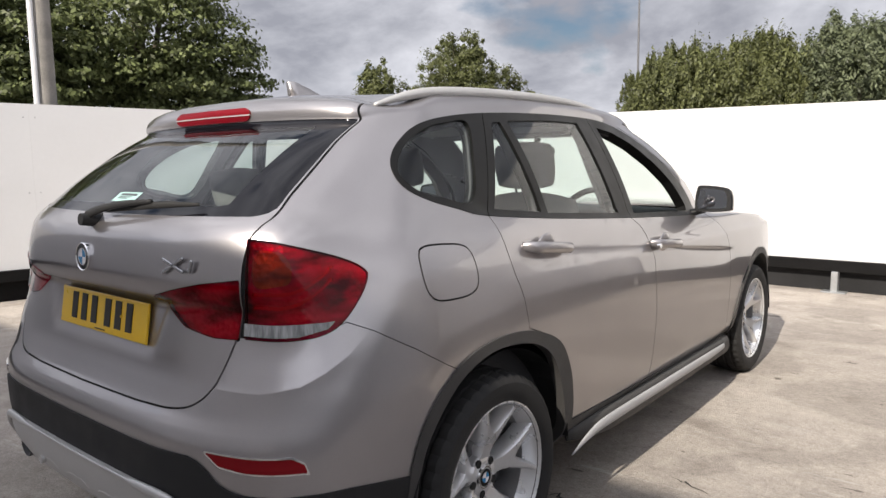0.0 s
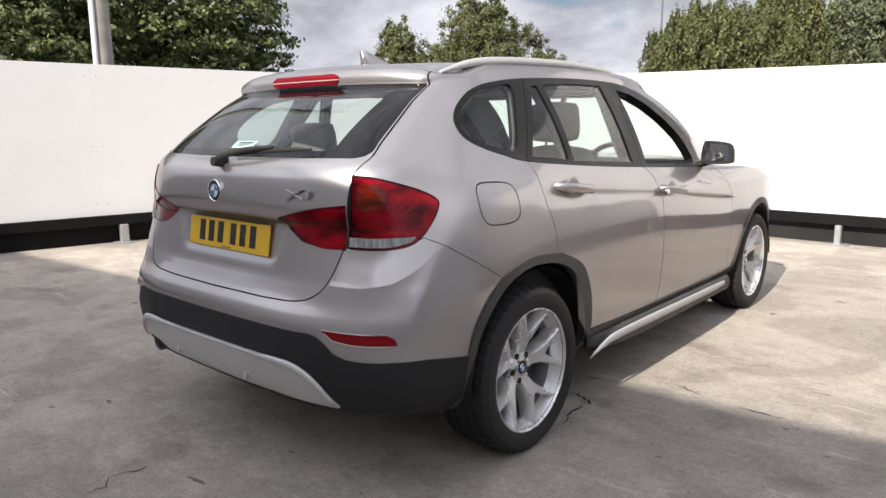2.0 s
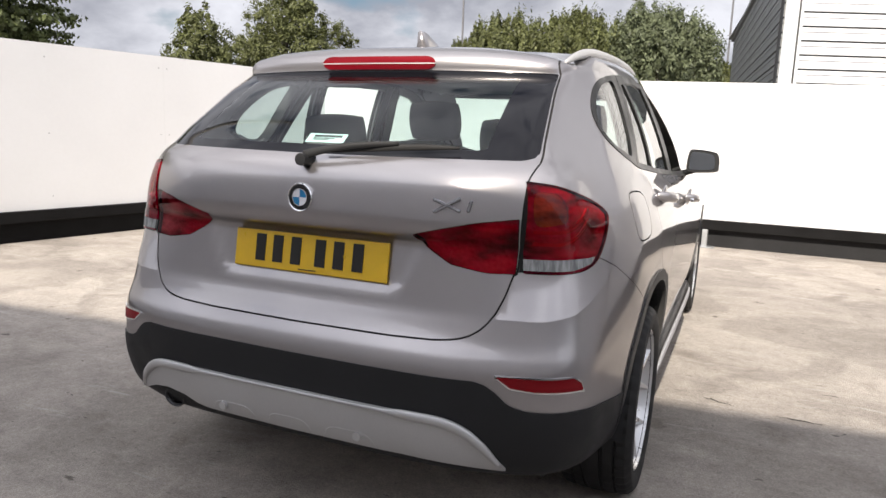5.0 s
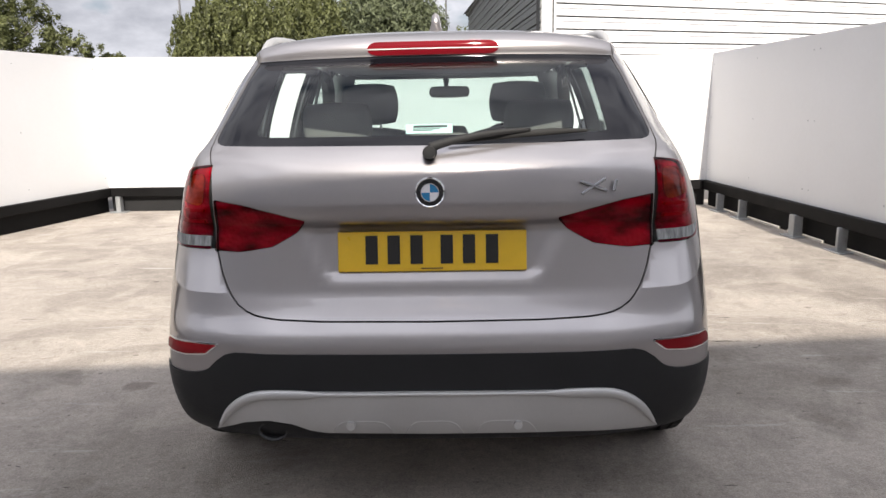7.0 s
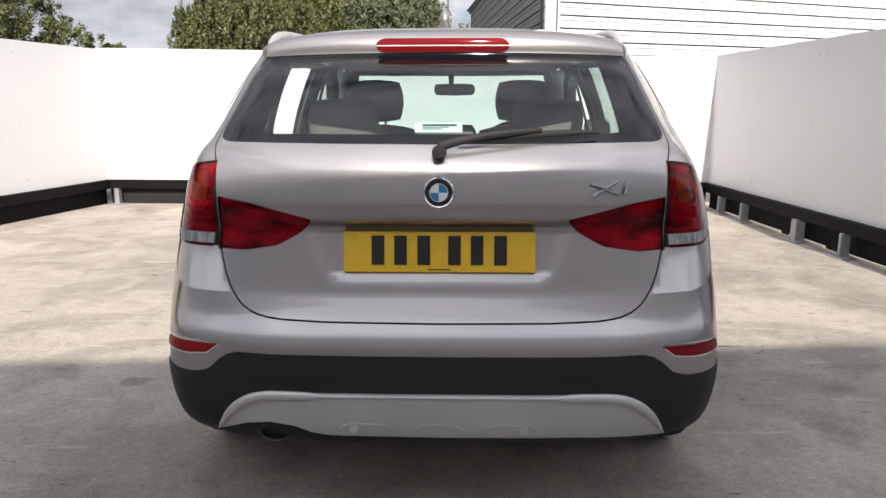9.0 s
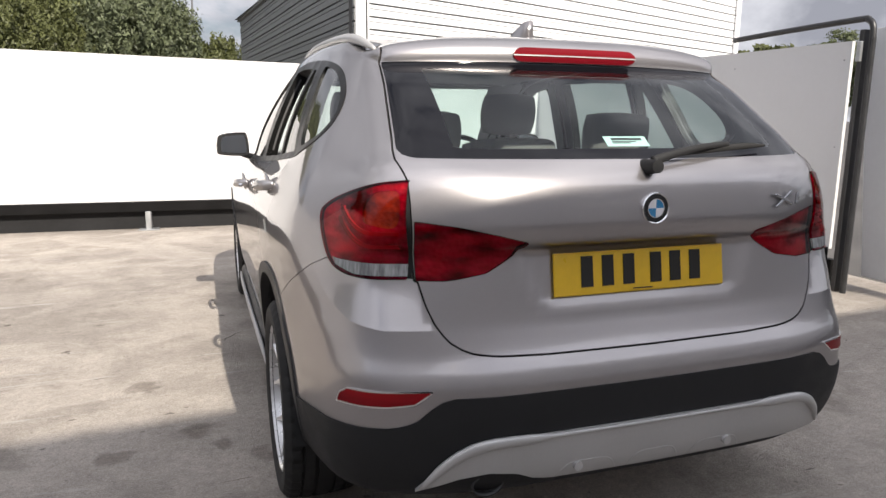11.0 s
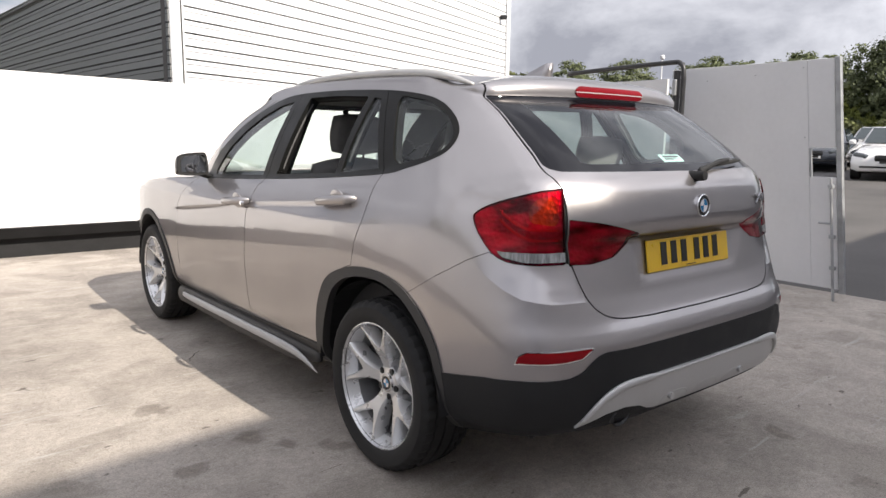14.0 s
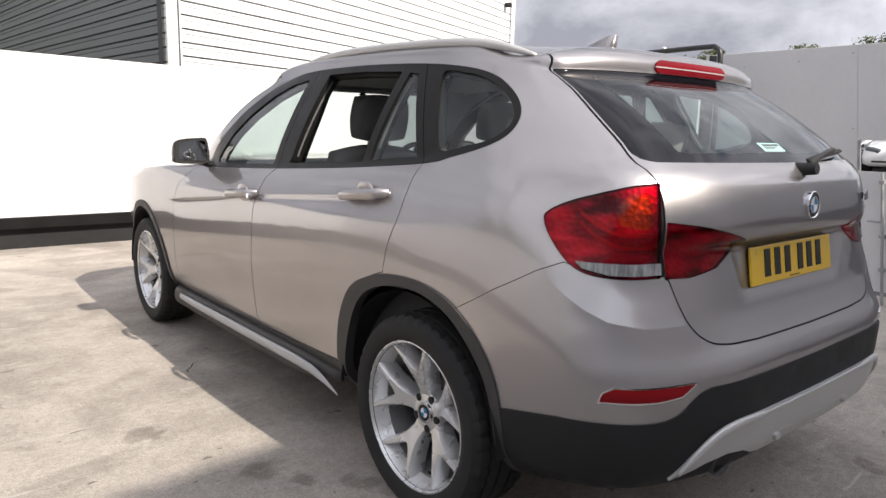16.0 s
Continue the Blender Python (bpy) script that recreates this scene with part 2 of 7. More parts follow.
def concrete():
    m = bpy.data.materials.new("worn_concrete")
    m.use_nodes = True
    nt = m.node_tree
    b = nt.nodes["Principled BSDF"]
    b.inputs["Roughness"].default_value = 0.9
    b.inputs["Specular IOR Level"].default_value = 0.3
    tc = nt.nodes.new("ShaderNodeTexCoord")
    link = nt.links.new

    def noise_tex(scale, detail, rough=0.6, distort=0.0, stretch=None):
        n = nt.nodes.new("ShaderNodeTexNoise")
        n.inputs["Scale"].default_value, n.inputs["Detail"].default_value = scale, detail
        n.inputs["Roughness"].default_value, n.inputs["Distortion"].default_value = rough, distort
        if stretch:
            mp = nt.nodes.new("ShaderNodeMapping")
            mp.inputs["Scale"].default_value = stretch
            mp.inputs["Rotation"].default_value = (0, 0, 0.25)
            link(tc.outputs["Object"], mp.inputs["Vector"])
            link(mp.outputs["Vector"], n.inputs["Vector"])
        else:
            link(tc.outputs["Object"], n.inputs["Vector"])
        return n.outputs["Fac"]

    def ramp(fac, stops):
        r = nt.nodes.new("ShaderNodeValToRGB")
        els = r.color_ramp.elements
        for i, (p, c) in enumerate(stops):
            el = els[i] if i < 2 else els.new(p)
            el.position, el.color = p, rgba(c)
        link(fac, r.inputs["Fac"])
        return r.outputs["Color"]

    def mixc(a, c, fac, mode='MULTIPLY'):
        mx = nt.nodes.new("ShaderNodeMixRGB")
        mx.blend_type = mode
        if isinstance(fac, float):
            mx.inputs["Fac"].default_value = fac
        else:
            link(fac, mx.inputs["Fac"])
        link(a, mx.inputs["Color1"])
        if isinstance(c, tuple):
            mx.inputs["Color2"].default_value = rgba(c)
        else:
            link(c, mx.inputs["Color2"])
        return mx.outputs["Color"]

    base = ramp(noise_tex(0.5, 8, 0.6), [(0.32, (0.335, 0.302, 0.272)), (0.68, (0.490, 0.444, 0.396))])
    # screed lines run across the yard
    streak = ramp(noise_tex(1.0, 9, 0.75, 0.5, (0.6, 2.2, 1)), [(0.36, (0.86, 0.855, 0.85)), (0.64, (1.08, 1.075, 1.07))])
    c = mixc(base, streak, 0.6)
    patch = ramp(noise_tex(1.5, 5, 0.5, 0.9), [(0.43, (0.84, 0.835, 0.83)), (0.53, (1.09, 1.09, 1.09))])
    c = mixc(c, patch, 0.8)
    mottle = ramp(noise_tex(6, 9, 0.75, 0.3), [(0.34, (0.82, 0.815, 0.81)), (0.66, (1.12, 1.12, 1.12))])
    c = mixc(c, mottle, 0.8)
    grain = ramp(noise_tex(130, 5, 0.8), [(0.34, (0.58, 0.58, 0.58)), (0.66, (1.32, 1.32, 1.32))])
    c = mixc(c, grain, 0.75)
    crumbs = ramp(noise_tex(34, 7, 0.8), [(0.34, (0.70, 0.69, 0.68)), (0.66, (1.22, 1.22, 1.22))])
    c = mixc(c, crumbs, 0.65)
    pits = ramp(noise_tex(42, 4, 0.6, 0.2), [(0.30, (0.45, 0.44, 0.43)), (0.37, (1, 1, 1))])
    c = mixc(c, pits, 0.6)
    stains = ramp(noise_tex(2.2, 7, 0.6, 0.5), [(0.30, (0.52, 0.50, 0.48)), (0.42, (1, 1, 1))])
    c = mixc(c, stains, 0.55)
    spots = ramp(noise_tex(11.0, 3, 0.5, 0.6, (0.7, 1.5, 1)), [(0.275, (0.24, 0.23, 0.22)), (0.300, (1, 1, 1))])
    c = mixc(c, spots, 0.75)
    scuffs = ramp(noise_tex(2.4, 9, 0.72, 0.5, (0.5, 4.5, 1)), [(0.60, (0, 0, 0)), (0.68, (1, 1, 1))])
    c = mixc(c, (0.58, 0.555, 0.52), mixc(scuffs, (0.60, 0.60, 0.60), 1.0), 'MIX')
    # old oil drips: centre, reach, darkness
    wobble = nt.nodes.new("ShaderNodeTexNoise")
    wobble.inputs["Scale"].default_value, wobble.inputs["Detail"].default_value = 6.0, 9
    link(tc.outputs["Object"], wobble.inputs["Vector"])
    sway = nt.nodes.new("ShaderNodeVectorMath")
    sway.operation = 'MULTIPLY_ADD'
    sway.inputs[1].default_value = (0.3, 0.3, 0.0)
    link(wobble.outputs["Color"], sway.inputs[0])
    link(tc.outputs["Object"], sway.inputs[2])
    for (px, py), reach, dark in OIL:
        d = nt.nodes.new("ShaderNodeVectorMath")
        d.operation = 'DISTANCE'
        d.inputs[1].default_value = (px + 0.15, py + 0.15, 0.0)
        link(sway.outputs["Vector"], d.inputs[0])
        r = nt.nodes.new("ShaderNodeMapRange")
        r.inputs["From Min"].default_value, r.inputs["From Max"].default_value = reach * 0.55, reach
        r.inputs["To Min"].default_value, r.inputs["To Max"].default_value = dark, 0.0
        r.interpolation_type = 'SMOOTHSTEP'
        link(d.outputs["Value"], r.inputs["Value"])
        c = mixc(c, (0.40, 0.38, 0.36), r.outputs["Result"])
    link(c, b.inputs["Base Color"])
    bp = nt.nodes.new("ShaderNodeBump")
    bp.inputs["Strength"].default_value, bp.inputs["Distance"].default_value = 1.0, 0.010
    link(noise_tex(45, 9, 0.8), bp.inputs["Height"])
    link(bp.outputs["Normal"], b.inputs["Normal"])
    return m


CONCRETE = concrete()
ASPHALT = material("worn_asphalt", (0.085, 0.080, 0.078), 0.9, vary=0.35, scale=0.5, fine=60, bump=0.3, bump_scale=60)


def build_ground():
    bm = bmesh.new()
    s = 600.0
    ys = [-s, -30, -12, -6, -2, 0, 2, 4, 6.4, 14, 40, s]
    xs = [-s, -40, -12, -6, -3, 0, 2, 3.95, 5.0, 14, 40, s]
    rise = lambda x: 0.024 * (min(x, 40.0) - 5.0) if x > 5.0 else 0.0
    grid = [[bm.verts.new((x, y, rise(x))) for x in xs] for y in ys]
    for j in range(len(ys) - 1):
        for i in range(len(xs) - 1):
            f = bm.faces.new((grid[j][i], grid[j][i + 1], grid[j + 1][i + 1], grid[j + 1][i]))
            f.material_index = 0 if (-6 <= xs[i] and xs[i + 1] <= 3.96 and -12 <= ys[j] and ys[j + 1] <= 6.4) else 1
    ob = mesh_object("ground", bm, CONCRETE)
    ob.data.materials.append(ASPHALT)
    return tagged(ob, "pale worn concrete yard with dark oil stains", "ground", kind="structure")


ground_sheet = build_ground()
CRACK = material("crack_dark", (0.035, 0.032, 0.029), 0.95, vary=0.3, scale=30)


def crack(path, seed, wide):
    """A thin dark crack that wanders along the path, its width uneven."""
    rng = random.Random(seed)
    pts = []
    for (x0, y0), (x1, y1) in zip(path, path[1:]):
        n = max(3, int(math.hypot(x1 - x0, y1 - y0) / 0.03))
        for k in range(n):
            u = k / n
            pts.append((x0 + (x1 - x0) * u + rng.uniform(-0.012, 0.012), y0 + (y1 - y0) * u + rng.uniform(-0.012, 0.012)))
    bm = bmesh.new()
    rows = []
    for i, (x, y) in enumerate(pts):
        a, b = pts[max(i - 1, 0)], pts[min(i + 1, len(pts) - 1)]
        d = Vector((b[0] - a[0], b[1] - a[1])).normalized()
        w = wide * rng.uniform(0.35, 1.2) * min(1, i / 3 + 0.1, (len(pts) - 1 - i) / 3 + 0.1)
        rows.append((bm.verts.new((x - d.y * w, y + d.x * w, 0.003)), bm.verts.new((x + d.y * w, y - d.x * w, 0.003))))
    for a, b in zip(rows, rows[1:]):
        bm.faces.new((a[0], a[1], b[1], b[0]))
    return part("crack", recalc(bm), CRACK, ground_sheet, "dark crack in the concrete")


CRACKS = [(((0.69, 0.58), (0.73, 0.62), (0.79, 0.58), (0.83, 0.55), (0.80, 0.65)), 1, 0.010), (((0.82, 0.54), (0.81, 0.42), (0.83, 0.34), (0.86, 0.22)), 2, 0.007),
          (((1.03, 1.02), (1.09, 1.01), (1.21, 0.95)), 3, 0.006), (((1.34, 0.92), (1.50, 0.93), (1.60, 0.93)), 5, 0.005),
          (((-0.12, -1.28), (-0.13, -1.21), (-0.18, -1.16), (-0.16, -1.06), (-0.15, -0.98)), 4, 0.0035), (((-1.02, 1.67), (-0.88, 1.88)), 6, 0.004), (((1.78, -0.42), (1.86, -0.30)), 7, 0.004)]
for path, seed, wide in CRACKS:
    crack(path, seed, wide)

FENCE_TOP, FENCE_FOOT = 1.89, 0.30
LEFT_FAR, RIGHT_FAR = Vector((-4.43, 6.11, 0)), Vector((3.07, 5.90, 0))
LEFT_NEAR, RIGHT_NEAR = Vector((-7.0, -6.3, 0)), Vector((3.38, 1.64, 0))


def hoarding(name, a, b, label, tops=(FENCE_TOP, FENCE_TOP), panel=2.44, posts=(), inward=1, foot=FENCE_FOOT, band=True, kick=None):
    """A run of white boards from a to b over a black steel beam on short posts; inward: side on which the yard lies."""
    run = b - a
    length = run.length
    ux = run.normalized()
    turn = math.degrees(math.atan2(ux.y, ux.x))
    root = thing(name, label, "fence", kind="structure", at=a, turn=turn)
    n = max(1, round(length / panel))
    w = length / n
    zt = lambda s: tops[0] + (tops[1] - tops[0]) * s / length
    for i in range(n):
        bm = bmesh.new()
        x0, x1 = i * w + 0.0003, (i + 1) * w - 0.0003
        vs = add_box(bm, (x0, 0, foot), (x1, 0.03, 1.0))
        for v in vs:
            if v.co.z > 0.9:
                v.co.z = zt(v.co.x)
        part("panel", recalc(bm), WHITE_BOARD, root)
        for sx in (0.05, w * 0.5, w - 0.05):
            for sz in (foot + 0.14, 1.06, zt(x0 + sx) - 0.13):
                q = -1 if inward < 0 else 1
                e0 = 0.0 if inward < 0 else 0.03
                part("screw", cyl_bm(0.007, 0.006, (x0 + sx, e0, sz), (x0 + sx, e0 + q * 0.003, sz), 8), GALVANISED, root)
    if band:
        side = -0.02 if inward < 0 else 0.0
        bm = box_bm((0.0, -0.055 if inward < 0 else 0.032, foot - 0.10), (length, -0.002 if inward < 0 else 0.085, foot + 0.012), 0.006)
        part("beam", bm, BLACK_STEEL, root, "black painted steel beam")
        bm = box_bm((0.0, 0.04 if inward < 0 else -0.10, 0.0), (length, 0.10 if inward < 0 else -0.04, foot - 0.09))
        part("kick_board", bm, kick or GREY_BOARD, root, "dark grey kick board")
    for s, wide, pale in posts:
        q = -1 if inward < 0 else 1
        ys = sorted((0.03 * q, 0.13 * q))
        bm = box_bm((s - wide / 2, ys[0] + 0.045, 0.0), (s + wide / 2, ys[1] + 0.035, foot - 0.095), 0.006)
        part("post", bm, GALVANISED if pale else BLACK_STEEL, root, "short galvanised steel post")
        bm = box_bm((s - 0.11, ys[0] + 0.005, 0.0), (s + 0.11, ys[1] + 0.035, 0.012), 0.003)
        part("base_plate", bm, GALVANISED, root)
    return root


def run_at(a, b, p):
    u = (b - a).normalized()
    return (Vector(p) - a).dot(u)


hoarding("fence_front", LEFT_FAR, RIGHT_FAR, "tall white hoarding boards over a black steel beam", tops=(1.925, 1.785),
         posts=[(run_at(LEFT_FAR, RIGHT_FAR, (x, 6, 0)), 0.06, True) for x in (-4.30, -1.65, 0.78)], inward=-1)
hoarding("fence_left", LEFT_NEAR, LEFT_FAR, "tall white hoarding boards along the yard's edge", tops=(1.94, 1.915),
         posts=[(run_at(LEFT_NEAR, LEFT_FAR, (-5.42, 1.33, 0)), 0.085, True)], inward=-1, kick=BLACK_STEEL)
hoarding("fence_right", RIGHT_FAR, RIGHT_NEAR, "white hoarding boards in shade", tops=(1.80, 1.815),
         posts=[(run_at(RIGHT_FAR, RIGHT_NEAR, (3.1, y, 0)), w, True) for y, w in ((5.4, 0.03), (4.85, 0.03), (3.8, 0.09), (3.1, 0.03), (2.3, 0.03))], inward=-1, kick=BLACK_STEEL)
# the yard is closed behind the viewer by the same boards
hoarding("fence_rear", Vector((9.0, -5.45, 0)), LEFT_NEAR + Vector((0.15, 0.5, 0)), "tall white hoarding boards closing the yard", tops=(1.9, 1.9), posts=[], inward=-1, kick=BLACK_STEEL)


# ---------------------------------------------------------------- the car's skin
def lerp_table(table, x):
    xs = [r[0] for r in table]
    return [float(np.interp(x, xs, [r[k] for r in table])) for k in range(1, len(table[0]))]


def belt(y):
    return float(np.interp(y, [-0.65, 0.13, 1.04, 1.75, 2.3], [1.150, 1.116, 1.055, 1.028, 1.01]))


# level: nominal height, rear depth at the middle, at x 0.42, at x 0.62, corner (x4, y4), (x5, y5), half width at y -0.28, half width at the doors
LEVELS = [
    (0.27, -0.60, -0.60, -0.56, 0.66, -0.53, 0.72, -0.47, 0.79, 0.78),
    (0.315, -0.745, -0.735, -0.69, 0.70, -0.65, 0.765, -0.56, 0.825, 0.825),
    (0.345, -0.800, -0.79, -0.742, 0.712, -0.698, 0.788, -0.600, 0.846, 0.850),
    (0.38, -0.822, -0.81, -0.762, 0.715, -0.718, 0.796, -0.615, 0.855, 0.862),
    (0.42, -0.832, -0.82, -0.773, 0.717, -0.732, 0.802, -0.625, 0.861, 0.870),
    (0.50, -0.838, -0.827, -0.785, 0.72, -0.745, 0.807, -0.635, 0.868, 0.880),
    (0.60, -0.838, -0.828, -0.787, 0.72, -0.742, 0.805, -0.625, 0.873, 0.889),
    (0.645, -0.833, -0.823, -0.783, 0.72, -0.735, 0.804, -0.612, 0.875, 0.892),
    (0.663, -0.822, -0.812, -0.770, 0.719, -0.728, 0.8035, -0.605, 0.875, 0.8925),
    (0.675, -0.804, -0.794, -0.758, 0.718, -0.716, 0.803, -0.600, 0.875, 0.893),
    (0.70, -0.790, -0.781, -0.750, 0.7175, -0.708, 0.8025, -0.590, 0.875, 0.893),
    (0.725, -0.777, -0.770, -0.742, 0.717, -0.700, 0.802, -0.580, 0.875, 0.893),
    (0.752, -0.762, -0.757, -0.732, 0.716, -0.692, 0.801, -0.567, 0.875, 0.893),
    (0.764, -0.7575, -0.753, -0.728, 0.7155, -0.689, 0.8005, -0.561, 0.8745, 0.8925),
    (0.79, -0.7525, -0.748, -0.720, 0.715, -0.682, 0.800, -0.550, 0.874, 0.892),
    (0.86, -0.739, -0.736, -0.697, 0.713, -0.660, 0.797, -0.522, 0.871, 0.889),
    (0.925, -0.728, -0.726, -0.681, 0.712, -0.652, 0.793, -0.492, 0.866, 0.885),
    (0.936, -0.729, -0.726, -0.680, 0.7115, -0.648, 0.791, -0.484, 0.8637, 0.8815),
    (0.944, -0.752, -0.742, -0.681, 0.711, -0.6465, 0.790, -0.479, 0.8625, 0.879),
    (0.953, -0.7645, -0.7500, -0.6825, 0.711, -0.645, 0.789, -0.475, 0.861, 0.877),
    (0.99, -0.7755, -0.7555, -0.6840, 0.709, -0.640, 0.784, -0.460, 0.854, 0.866),
    (1.04, -0.7705, -0.7490, -0.6790, 0.704, -0.630, 0.772, -0.443, 0.840, 0.853),
    (1.085, -0.759, -0.736, -0.666, 0.695, -0.614, 0.757, -0.431, 0.8235, 0.8375),
    (1.10, -0.753, -0.730, -0.660, 0.691, -0.608, 0.751, -0.427, 0.816, 0.831),
    (1.135, -0.728, -0.704, -0.638, 0.677, -0.588, 0.733, -0.415, 0.797, 0.815),
]
SIDE_Y = [-0.28, -0.10, 0.10, 0.35, 0.65, 1.04, 1.5, 1.9, 2.2, 2.45, 2.76, 3.05]
FRONT = [(0.97, 3.26), (0.85, 3.42), (0.62, 3.53), (0.34, 3.59), (0.0, 3.61)]


def lower_point(level, i):
    z, y0, y2, y3, x4, y4, x5, y5, x6, w = level
    rear = [(0.0, y0), (0.22, y0 + (y2 - y0) * 0.27), (0.42, y2), (0.62, y3), (x4, y4), (x5, y5)]
    if i < len(rear):
        x, y = rear[i]
        return Vector((x, y, z))
    i -= len(rear)
    if i < len(SIDE_Y):
        y = SIDE_Y[i]
        k = float(np.interp(y, [-0.28, 0.0, 0.35, 0.65], [0.0, 0.75, 0.95, 1.0]))
        x = x6 + (w - x6) * k
        x *= float(np.interp(y, [1.9, 2.45, 2.76, 3.05], [1.0, 0.995, 0.985, 0.955]))
        if z > 0.88:
            z = 0.88 + (z - 0.88) * (belt(y) - 0.88) / (1.15 - 0.88)
        if y > 2.2:
            z = min(z, float(np.interp(y, [2.2, 2.76, 3.05], [1.03, 0.97, 0.93])) + (z - 1.0) * 0.3)
        return Vector((x, y, z))
    i -= len(SIDE_Y)
    k, y = FRONT[i]
    zmax = (0.86, 0.80, 0.76, 0.74, 0.73)[i]
    if z > 0.60:
        z = 0.60 + (z - 0.60) * (zmax - 0.60) / (1.135 - 0.60)
    y -= 0.10 * max(0, (0.42 - z)) + 0.0
    return Vector((k * w * 0.94 if i < 1 else k * w, y, z))


# bases and tops of the glass band, station by station
UPPER = [
    ((0.0, -0.712, 1.152), (0.0, -0.338, 1.408)), ((0.22, -0.705, 1.152), (0.20, -0.331, 1.408)),
    ((0.42, -0.682, 1.152), (0.40, -0.307, 1.407)), ((0.616, -0.612, 1.152), (0.572, -0.254, 1.401)),
    ((0.664, -0.560, 1.151), (0.600, -0.200, 1.418)), ((0.715, -0.405, 1.149), (0.622, -0.110, 1.430)),
    ((0.768, -0.26, 1.135), (0.640, -0.02, 1.437)), ((0.780, -0.09, 1.126), (0.648, 0.05, 1.440)),
    ((0.788, 0.10, 1.118), (0.655, 0.16, 1.444)), ((0.795, 0.35, 1.104), (0.656, 0.35, 1.452)),
    ((0.800, 0.65, 1.085), (0.652, 0.62, 1.458)), ((0.803, 1.04, 1.058), (0.640, 0.95, 1.462)),
    ((0.800, 1.5, 1.038), (0.624, 1.22, 1.458)), ((0.785, 1.88, 1.025), (0.606, 1.43, 1.440)),
    ((0.748, 2.10, 1.020), (0.582, 1.53, 1.430)), ((0.66, 2.20, 1.02), (0.52, 1.585, 1.432)),
    ((0.52, 2.27, 1.02), (0.41, 1.62, 1.437)), ((0.36, 2.31, 1.02), (0.29, 1.645, 1.441)),
    ((0.24, 2.33, 1.02), (0.20, 1.655, 1.443)), ((0.16, 2.335, 1.02), (0.13, 1.66, 1.444)),
    ((0.10, 2.338, 1.02), (0.08, 1.663, 1.444)), ((0.05, 2.34, 1.02), (0.04, 1.665, 1.444)),
    ((0.0, 2.34, 1.02), (0.0, 1.665, 1.444)),
]


# the windscreen pillars bow outwards
PILLAR_BOW = {12: 0.014, 13: 0.026, 14: 0.030, 15: 0.016}


def roof_z(y):
    return float(np.interp(y, [-0.35, -0.1, 0.3, 0.8, 1.2, 1.6], [1.486, 1.504, 1.521, 1.527, 1.513, 1.466]))


N_ST = 6 + len(SIDE_Y) + len(FRONT)
BANDS = [0.0, 0.16, 0.33, 0.5, 0.67, 0.84, 1.0]


def control_net():
    rows = []
    for lv in LEVELS:
        rows.append([lower_point(lv, i) for i in range(N_ST)])
    for t in BANDS:
        row = []
        for i, (a, b) in enumerate(UPPER):
            a, b = Vector(a), Vector(b)
            p = a.lerp(b, t)
            bow = 4 * t * (1 - t)
            p.x += (0.010 if i < 9 else 0.016) * bow if 5 <= i <= 14 else 0.0
            p.y += (-0.010 if i < 5 else 0.03 if i > 14 else 0.0) * bow
            p.z += (0.012 if i < 4 else PILLAR_BOW.get(i, 0.0)) * bow
            p.y += PILLAR_BOW.get(i, 0.0) * 0.8 * bow
            row.append(p)
        rows.append(row)
    edge = rows[-1]
    # the roof's rear lip stands out over the rear window
    weight = lambda i: (1.12, 1.1, 1.0, 0.75, 0.3)[i] if i < 5 else 0.0
    brow = lambda i: 0.0 if i < 5 else (0.3, 0.65)[i - 5] if i < 7 else 1.0 if i < 14 else 0.5 if i == 14 else 0.12
    rows.append([p + Vector((0, -0.016 * weight(i), 0.004 * weight(i))) + Vector((-0.004, 0, 0.014)) * brow(i) for i, p in enumerate(edge)])
    rows.append([p + Vector((0, -0.013 * weight(i), 0.028 * weight(i))) + Vector((-0.012, 0, 0.029)) * brow(i) for i, p in enumerate(edge)])
    rows.append([p + Vector((0, 0.002 * weight(i), 0.053 * weight(i))) + Vector((-0.026, 0, 0.042)) * brow(i) for i, p in enumerate(edge)])
    rows.append([p + Vector((0, 0.028 * weight(i), 0.066 * weight(i))) + Vector((-0.044, 0, 0.051)) * brow(i) for i, p in enumerate(edge)])
    edge = rows[-1]
    for k in (0.07, 0.2, 0.45, 0.72, 1.0):
        row = []
        for i, p in enumerate(edge):
            spine = Vector((0.0, min(max(p.y, -0.20), 1.48), 0.0))
            q = p.lerp(spine, k)
            top = roof_z(q.y)
            rise = 1 - (1 - min(1.0, k * 1.35)) ** 2.4
            q.z = p.z + (top - p.z) * rise
            row.append(q)
        rows.append(row)
    return np.array([[tuple(p) for p in r] for r in rows])


def pchip(values, counts):
    """Smooth monotone curve through rows of values; counts: steps between neighbours."""
    v = np.asarray(values, float)
    n = len(v)
    d = v[1:] - v[:-1]
    m = np.zeros_like(v)
    m[0], m[-1] = d[0], d[-1]
    for i in range(1, n - 1):
        a, b = d[i - 1], d[i]
        with np.errstate(divide='ignore', invalid='ignore'):
            h = 2 * a * b / (a + b)
        m[i] = np.where(a * b > 0, h, 0.0)
    out = []
    for i in range(n - 1):
        for s in range(counts[i]):
            t = s / counts[i]
            h00, h10 = 2 * t ** 3 - 3 * t ** 2 + 1, t ** 3 - 2 * t ** 2 + t
            h01, h11 = -2 * t ** 3 + 3 * t ** 2, t ** 3 - t ** 2
            out.append(h00 * v[i] + h10 * m[i] + h01 * v[i + 1] + h11 * m[i + 1])
    out.append(v[-1])
    return np.array(out)


